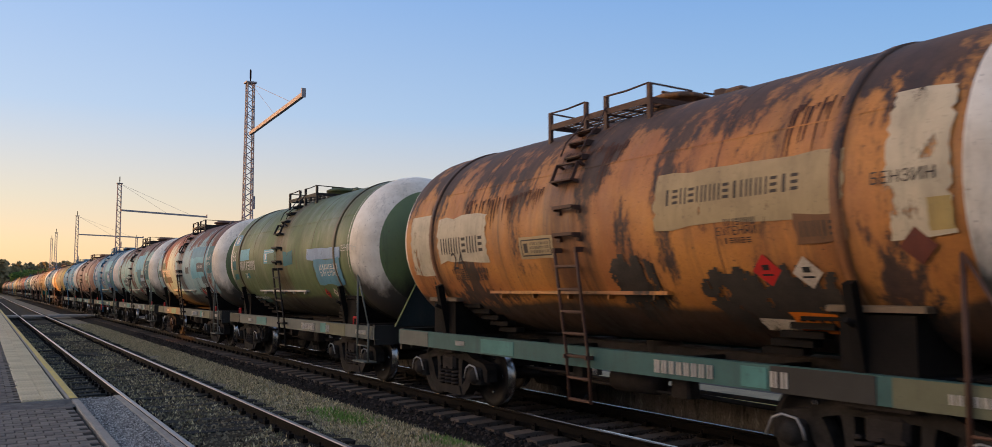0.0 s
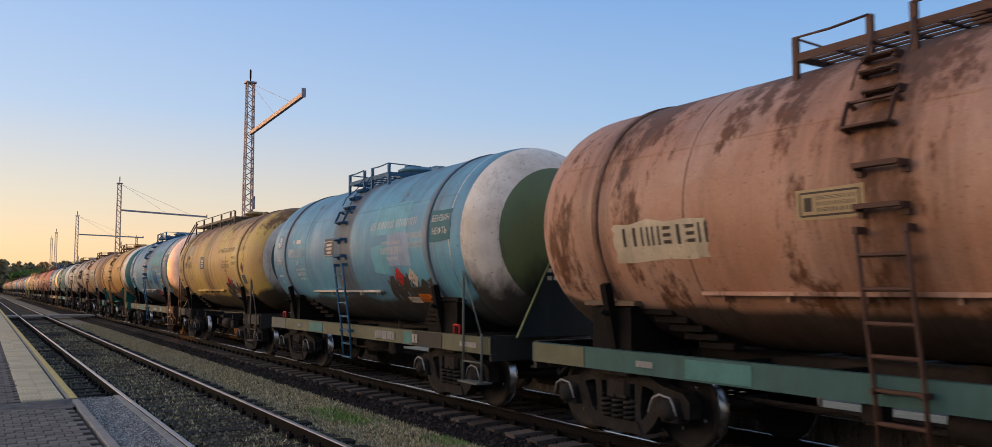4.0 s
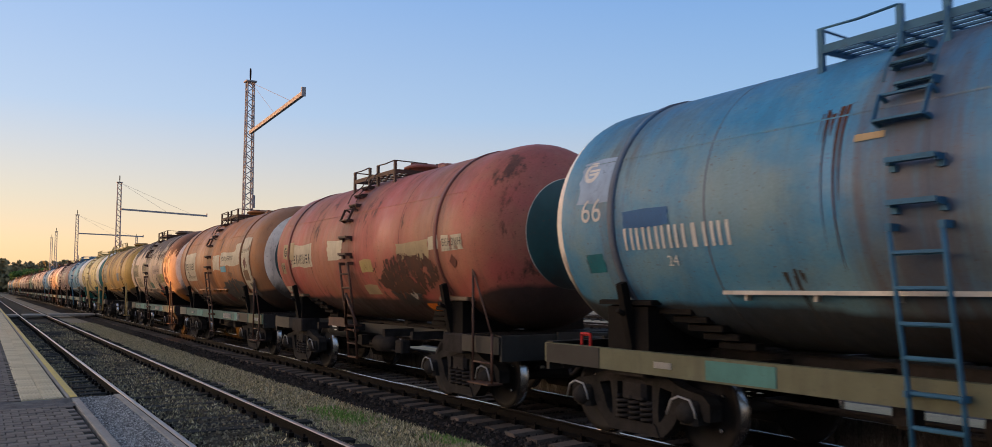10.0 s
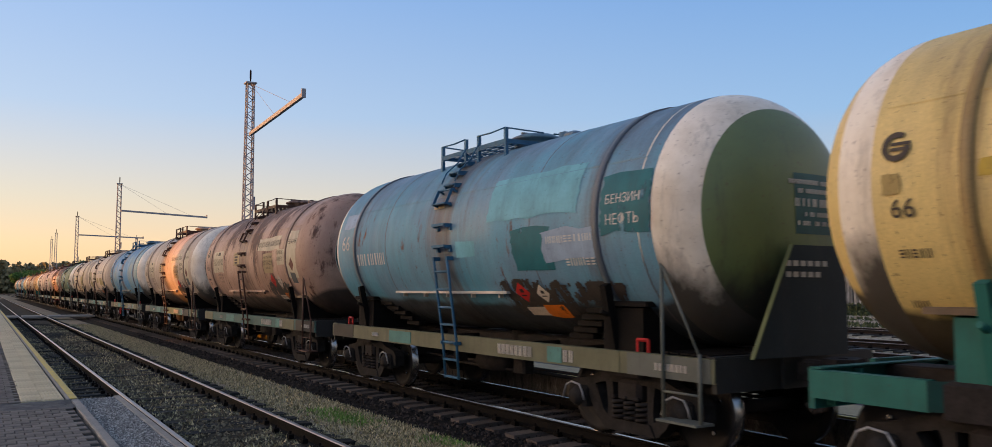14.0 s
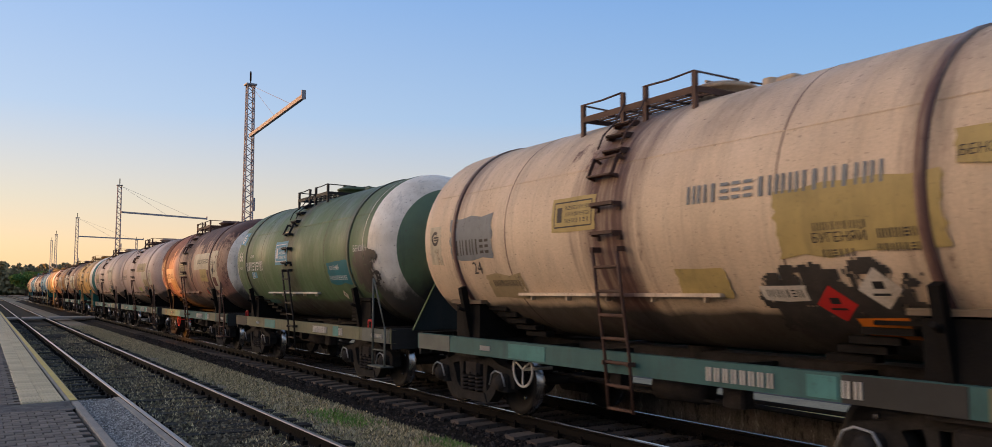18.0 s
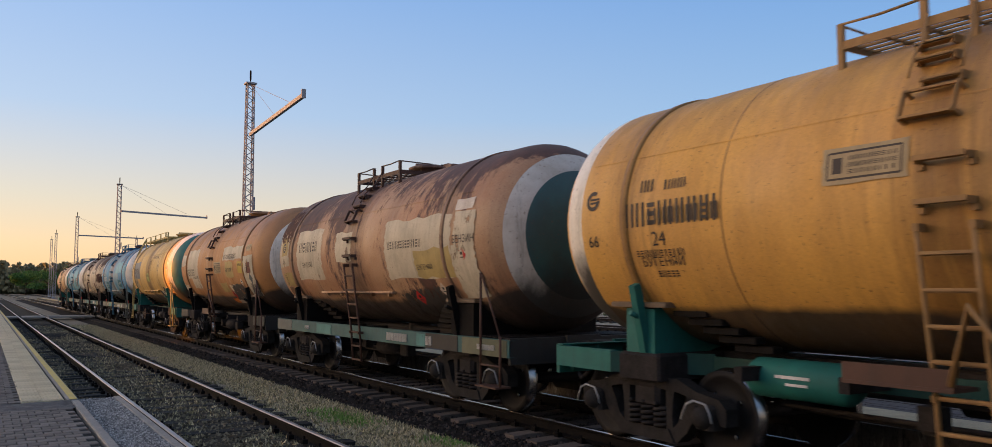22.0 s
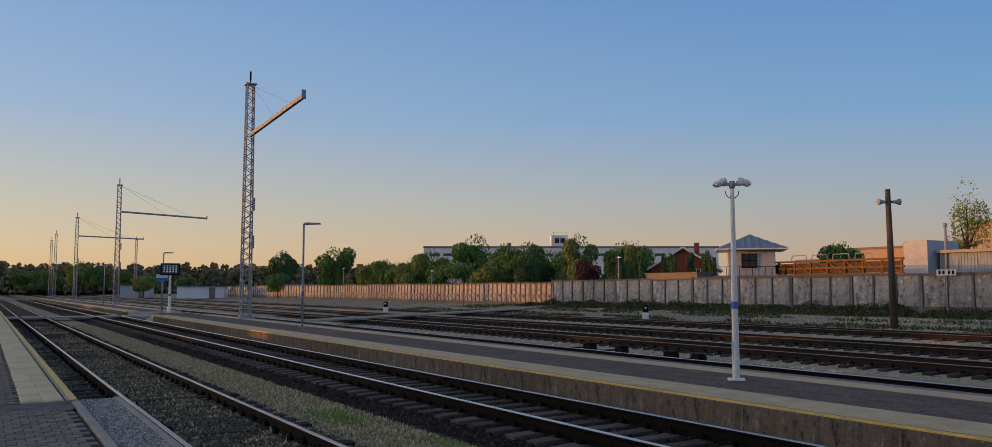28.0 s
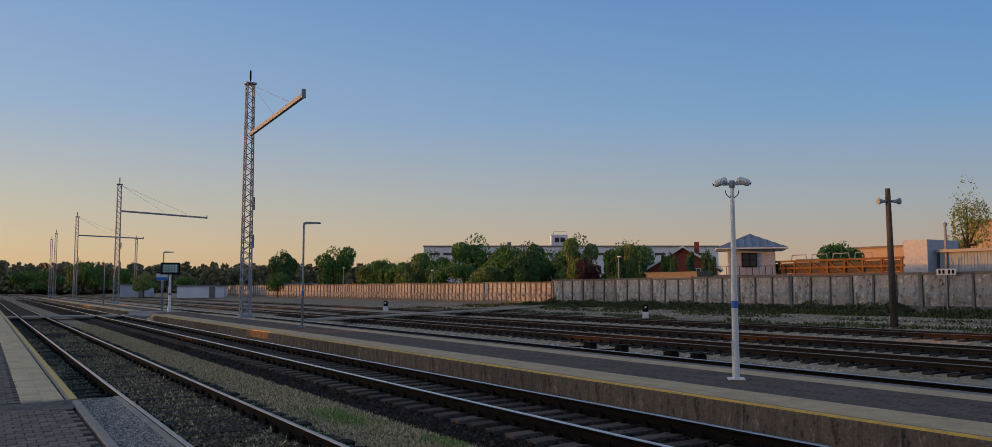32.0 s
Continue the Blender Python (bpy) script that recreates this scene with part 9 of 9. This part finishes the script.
    recolour(part("manhole", shared("dome", dome_shape, body), None, w), [body])
    # plates along the sill
    s = Shape()
    for y, n, hgt in ((3.3, 5, 0.07), (-1.3, 8, 0.14), (-2.9, 2, 0.15), (-4.6, 8, 0.08)):
        for i in range(n):
            for o in (-0.2, 0.2):
                s.box((-1.318, y - (i + o) * hgt * 0.8, 0.97), (0.02, hgt * 0.16, hgt))
    if kind == "sill":
        tagged(part("lettering", s, PAINT["dirty_white"], w), kind="stuff")
        for y, wd, col in ((2.1, 0.9, "sill_green"), (-2.65, 0.32, "sill_green"), (-3.4, 1.1, "frame_olive" if k % 3 else "frame_dark"), (-4.75, 1.3, ("frame_olive", "frame_grey", "frame_dark")[k % 3]), (4.85, 1.1, ("frame_grey", "frame_dark", "frame_olive")[k % 3])):
            part("patch", Shape().box((-1.309, y, 0.972), (0.012, wd, 0.2 if col == "sill_green" else 0.246)), PAINT[col], w)
    if k in MARKS:
        paint_marks(w, k)
    else:
        fixed_plates(w, spec, k)
    return w


def wagon_spec(label, c, c2, rust, much, **more):
    d = dict(label=label, c=c, c2=c2, rust=rust, much=much, kind="sill", ring="white", disc="dark_teal", frame="frame_grey", fit="black",
             ink="white", plate=None, patches=[(-2.1, 0.22, 1.9, 0.4, "mint")])
    d.update(more)
    return d


RUST, RED_RUST, BLACK_RUST = (0.17, 0.065, 0.025), (0.2, 0.05, 0.025), (0.05, 0.032, 0.026)
BLUE, SKYB, TEALG, SAGE = (0.04, 0.18, 0.32), (0.12, 0.28, 0.36), (0.17, 0.28, 0.3), (0.135, 0.205, 0.16)
OLIVE, BROWN, OCHRE, CREAM, PINK, YELL = (0.105, 0.135, 0.06), (0.27, 0.13, 0.055), (0.42, 0.23, 0.07), (0.45, 0.36, 0.25), (0.38, 0.26, 0.2), (0.5, 0.38, 0.11)
cream_set = dict(ink="black", fit="rust_fit", plate="cream", frame="frame_slate", frame_plate="tan", patches=[(-2.0, 0.22, 1.9, 0.34, "cream"), (-2.0, -0.12, 0.8, 0.5, "tan"), (-3.15, -0.02, 0.7, 0.4, "cream"), (-4.2, 0.0, 0.7, 1.15, "cream")])
blue_set = dict(ink="white", fit="blue_fit", word2="НЕФТЬ", collar=0.02, disc="olive", apron="dark_teal", frame="frame_olive", patches=[(-1.9, 0.3, 1.5, 0.6, "mint"), (-2.3, -0.1, 0.9, 0.6, "lilac"), (-1.5, -0.2, 0.7, 0.5, "mint"), (-4.2, 0.13, 0.7, 0.5, "teal")])
teal_end = dict(kind="bare", ring="white", disc="teal", stops=(1.499, 1.42), collar=0.12, frame="frame_teal", ink="black", patches=[(-1.3, -0.3, 0.45, 0.35, "tan")], frame_plate="tan")

TRAIN = [
    wagon_spec("rust-brown tank wagon with faded cream patches and oil stains", (0.37, 0.175, 0.07), (0.25, 0.105, 0.05), (0.07, 0.04, 0.032), 0.42, top=0.16, dirt=0.8, both=True, **cream_set),
    wagon_spec("olive-green tank wagon with a white-ringed end", (0.08, 0.112, 0.05), (0.064, 0.085, 0.042), RUST, 0.05, disc="olive", apron="dark_teal", stops=(1.499, 1.18), collar=0.02, patches=[(-1.6, 0.2, 1.2, 0.5, "sky"), (-2.2, -0.1, 1.0, 0.5, "grey"), (-4.2, 0.2, 0.8, 0.3, "teal")], wheel="black"),
    wagon_spec("grey-teal tank wagon with red rust along its top", TEALG, (0.25, 0.33, 0.34), RED_RUST, 0.4, top=0.22, disc="olive", patches=[(-1.8, 0.2, 1.4, 0.8, "teal"), (-2.5, 0.0, 0.9, 0.3, "dark_grey"), (2.4, -0.25, 1.0, 0.3, "dark_grey")]),
    wagon_spec("grey-teal tank wagon with peeling red-brown top", (0.2, 0.32, 0.3), (0.26, 0.36, 0.32), RED_RUST, 0.36, top=0.25, disc="olive", apron="dark_teal", patches=[(-2.0, 0.25, 1.7, 0.7, "mint"), (2.7, -0.2, 1.2, 0.4, "dark_grey"), (-4.2, 0.2, 0.9, 0.5, "teal")]),
    wagon_spec("bright blue tank wagon with turquoise patches", (0.04, 0.16, 0.25), (0.12, 0.2, 0.23), RUST, 0.12, top=0.1, **{**blue_set, "frame": "frame_green", "patches": [(-1.9, 0.25, 1.9, 0.8, "mint"), (-2.5, -0.5, 1.0, 0.5, "blue"), (-2.5, 0.15, 1.0, 0.14, "lilac")]}, wheel="red"),
    wagon_spec("pinkish-brown rusty tank wagon", (0.3, 0.17, 0.12), (0.36, 0.24, 0.19), RUST, 0.4, top=0.1, **{**cream_set, "disc": "dark_teal", "stops": (1.25, 1.0)}),
    wagon_spec("blue-grey tank wagon with a white end", (0.1, 0.2, 0.28), SKYB, RUST, 0.15, **blue_set),
    wagon_spec("tan tank wagon with a walkway along its top", (0.46, 0.33, 0.13), (0.4, 0.25, 0.13), (0.25, 0.11, 0.05), 0.3, top=0.15, kind="walk", ink="black", fit="frame_brown", frame="frame_dark", ring="dirty_white", disc="dark_teal", stops=(1.2, 1.0), patches=[(3.0, 0.35, 1.2, 0.4, "tan")]),
    wagon_spec("light blue tank wagon with black oil runs", (0.15, 0.24, 0.29), (0.06, 0.22, 0.34), BLACK_RUST, 0.18, dirt=0.6, **{**blue_set, "patches": [(-1.9, 0.36, 2.0, 0.62, "mint"), (-1.75, -0.15, 0.9, 0.5, "blue"), (-0.55, -0.1, 0.45, 0.26, "mint"), (-4.3, 0.15, 0.9, 1.6, "blue"), (-3.3, -0.2, 0.9, 0.3, "mint"), (0.75, 0.05, 0.4, 0.3, "blue")], "both": True}),
    wagon_spec("light orange tank wagon with a green end and green frame", (0.5, 0.28, 0.11), (0.44, 0.24, 0.09), RUST, 0.03, dirt=0.2, fit="ladder_orange", **teal_end),
    wagon_spec("orange-brown tank wagon with cream patches", (0.36, 0.215, 0.125), (0.32, 0.185, 0.105), RUST, 0.12, dirt=0.35, **{**cream_set, "stops": (1.2, 1.0), "disc": "teal", "kind": "bare", "frame": "frame_dark"}),
    wagon_spec("cream and brown rusty tank wagon", (0.56, 0.45, 0.33), (0.48, 0.36, 0.26), (0.13, 0.06, 0.04), 0.27, top=0.15, **{**cream_set, "stops": (1.15, 0.88), "ring": "cream", "disc": "teal", "kind": "bare", "frame": "frame_dark"}, wheel="black"),
    wagon_spec("sage-green tank wagon with dark green plates", (0.115, 0.195, 0.155), (0.125, 0.2, 0.155), RUST, 0.08, ring="white", disc="teal", stops=(1.499, 1.15), plate="teal", frame="frame_teal", frame_plate="dark_grey", patches=[(-2.2, 0.22, 2.0, 0.3, "teal"), (-2.1, -0.12, 1.0, 0.55, "teal"), (-3.4, -0.05, 0.9, 0.5, "teal"), (-1.1, -0.45, 0.6, 0.3, "teal"), (-4.3, 0.2, 0.8, 0.5, "sage")]),
    wagon_spec("blue tank wagon with a white-ringed green end", (0.035, 0.16, 0.28), (0.13, 0.2, 0.225), RUST, 0.14, **{**blue_set, "stops": (1.499, 1.12), "patches": [(-1.5, 0.25, 1.1, 0.6, "mint"), (-1.9, -0.15, 0.9, 0.5, "teal"), (-2.5, -0.1, 0.7, 0.5, "lilac"), (-4.2, 0.1, 0.8, 1.8, "blue")]}),
    wagon_spec("plain red-brown tank wagon with small tan patches", (0.3, 0.09, 0.075), (0.27, 0.12, 0.08), (0.14, 0.05, 0.03), 0.25, disc="dark_teal", **{**{q: v for q, v in cream_set.items()}, "kind": "bare", "stops": (0.97, 0.96), "frame": "frame_dark", "plate": None, "patches": [(-1.5, 0.05, 0.7, 0.4, "tan"), (-4.2, 0.12, 0.8, 0.4, "cream")]}),
    wagon_spec("brown tank wagon with a white panel near its end", (0.33, 0.125, 0.05), (0.25, 0.13, 0.075), RUST, 0.2, **{**cream_set, "stops": (1.2, 0.98)}),
    wagon_spec("pale cream tank wagon with dark rust running from its top", (0.56, 0.37, 0.22), (0.5, 0.37, 0.24), (0.09, 0.045, 0.03), 0.32, top=0.3, **{**cream_set, "stops": (1.499, 1.0)}, wheel="black"),
    wagon_spec("yellow-ochre tank wagon with a walkway along its top", (0.44, 0.275, 0.1), (0.36, 0.2, 0.075), (0.16, 0.075, 0.03), 0.36, dirt=0.75, top=0.08, kind="walk", ink="black", fit="ochre", frame="frame_dark", ring="dark_teal", disc="dark_teal", stops=(1.0, 0.9), patches=[(2.9, 0.05, 1.5, 0.9, "tan")], wheel="black"),
    wagon_spec("pale yellow tank wagon with a green end and white ring", (0.56, 0.44, 0.22), (0.52, 0.41, 0.21), RUST, 0.02, dirt=0.15, fit="ochre", **teal_end),
    wagon_spec("grey-blue tank wagon with turquoise patches", (0.12, 0.2, 0.27), (0.1, 0.23, 0.3), RUST, 0.18, **blue_set),
    wagon_spec("pinkish-brown tank wagon with a white ring", (0.36, 0.25, 0.2), (0.28, 0.18, 0.14), (0.14, 0.06, 0.04), 0.4, top=0.12, **{**cream_set, "stops": (1.2, 1.0)}),
    wagon_spec("dusty cream tank wagon", (0.42, 0.32, 0.24), (0.36, 0.27, 0.2), RUST, 0.2, **cream_set),
    wagon_spec("blue and grey tank wagon with brown rust", (0.17, 0.25, 0.26), (0.03, 0.19, 0.36), RUST, 0.2, **{**blue_set, "patches": [(-2.2, 0.15, 1.5, 0.5, "teal"), (-4.2, 0.15, 0.8, 0.6, "dark_teal"), (-2.0, -0.2, 0.8, 0.5, "dark_teal")]}, wheel="red"),
    wagon_spec("dusty cream tank wagon with a dark green end disc", (0.56, 0.42, 0.3), (0.5, 0.37, 0.26), RUST, 0.18, **{**cream_set, "dirt": 0.15, "stops": (0.97, 0.96)}),
    wagon_spec("pale tan tank wagon with a purple-brown spill", (0.55, 0.4, 0.26), (0.5, 0.36, 0.23), (0.2, 0.09, 0.07), 0.15, **{**cream_set, "stops": (1.3, 1.0), "spill": 0.9, "ring": "cream"}, wheel="dirty_white"),
    wagon_spec("leaf-green tank wagon with a white-ringed end", (0.058, 0.098, 0.046), (0.055, 0.086, 0.044), (0.1, 0.07, 0.05), 0.12, disc="leaf", apron="dark_teal", stops=(1.499, 1.15), collar=0.02, frame_plate="blue", frame="frame_olive", patches=[(-1.9, 0.2, 1.0, 0.4, "teal"), (-2.4, -0.2, 0.9, 0.4, "grey")]),
    wagon_spec("maroon-brown tank wagon with tan patches", (0.24, 0.13, 0.105), (0.33, 0.22, 0.15), (0.11, 0.045, 0.035), 0.46, top=0.25, **{**cream_set, "stops": (1.32, 1.05)}, wheel="red"),
    wagon_spec("dusty pink tank wagon with a dark green end disc", (0.48, 0.33, 0.25), (0.42, 0.28, 0.22), RUST, 0.15, **{**cream_set, "stops": (1.12, 0.92), "ring": "dirty_white", "spill": 0.3}),
    wagon_spec("pale pink tank wagon with small rust spots", (0.52, 0.36, 0.26), (0.47, 0.32, 0.23), (0.17, 0.07, 0.05), 0.15, **{**cream_set, "stops": (1.15, 0.95), "ring": "dirty_white", "spill": 0.35}, wheel="black"),
    wagon_spec("light orange tank wagon with a green end and white ring", (0.5, 0.29, 0.11), (0.44, 0.25, 0.1), RUST, 0.03, dirt=0.15, fit="ladder_orange", **teal_end),
    wagon_spec("rust-brown tank wagon with cream patches", (0.28, 0.15, 0.09), (0.34, 0.22, 0.14), (0.12, 0.05, 0.035), 0.42, top=0.15, **{**cream_set, "stops": (1.2, 1.0), "ring": "dirty_white"}),
    wagon_spec("orange-brown tank wagon with a white ring and dark green disc", (0.33, 0.17, 0.08), (0.3, 0.15, 0.075), RUST, 0.08, **{**cream_set, "stops": (1.19, 0.95), "frame": "frame_dark", "kind": "bare", "spill": 0.3}, wheel="black"),
    wagon_spec("warm tan tank wagon with a walkway and a green end", (0.5, 0.33, 0.14), (0.45, 0.29, 0.12), RUST, 0.05, fit="ochre", **{**teal_end, "kind": "walk"}, wheel="brown"),
    wagon_spec("blue tank wagon with green plates and a white-ringed end", (0.05, 0.19, 0.31), (0.17, 0.25, 0.26), RED_RUST, 0.18, top=0.12, **{**blue_set, "frame_plate": "teal", "plate": None, "apron": "teal"}),
    wagon_spec("cream and dark brown rusty tank wagon", (0.5, 0.38, 0.24), (0.38, 0.26, 0.16), (0.1, 0.05, 0.035), 0.33, top=0.3, **{**cream_set, "stops": (1.17, 0.98), "ring": "cream", "disc": "teal"}),
    wagon_spec("bright blue tank wagon with rust marks and a white-ringed green end", (0.035, 0.23, 0.35), (0.16, 0.29, 0.29), (0.22, 0.09, 0.06), 0.22, top=0.14, wheel="brown", **{**blue_set, "stops": (1.499, 1.15), "patches": [(-1.8, 0.26, 1.3, 0.55, "mint"), (-1.75, -0.1, 1.1, 0.62, "mint"), (-2.6, -0.02, 0.9, 0.6, "dark_grey"), (-4.15, 0.1, 0.8, 0.6, "dark_teal")]}),
    wagon_spec("light orange tank wagon with a green end at the train's tail", (0.47, 0.29, 0.15), (0.42, 0.26, 0.14), RUST, 0.04, dirt=0.15, fit="frame_brown", **{**teal_end, "far_ring": "cream"}),
]


def travel(t):
    """How far the train has come, in metres."""
    return 16.1 * t - 0.0017 * t * t


WHEELS, WAGONS = [], []
for k, spec in enumerate(TRAIN):
    WAGONS.append((k, build_wagon(k, spec, WHEELS)))


def motions():
    times = [-0.5] + [0.5 * i for i in range(65)] + [32.5]
    for k, w in WAGONS:
        walk(w, [(t, pose(TRACK_X, 8.31 + PITCH_LEN * k - travel(t), 0)) for t in times])
    # all wheels turn alike
    first = WHEELS[0]
    walk(first, [(i / FPS, pose(0, 0, 0, math.degrees(travel(i / FPS) / WHEEL_R))) for i in range(-1, 962)])
    for wheel in WHEELS[1:]:
        wheel.rotation_mode = 'QUATERNION'
        keys = wheel.animation_data_create()
        keys.action = first.animation_data.action
        keys.action_slot = first.animation_data.action_slot


motions()
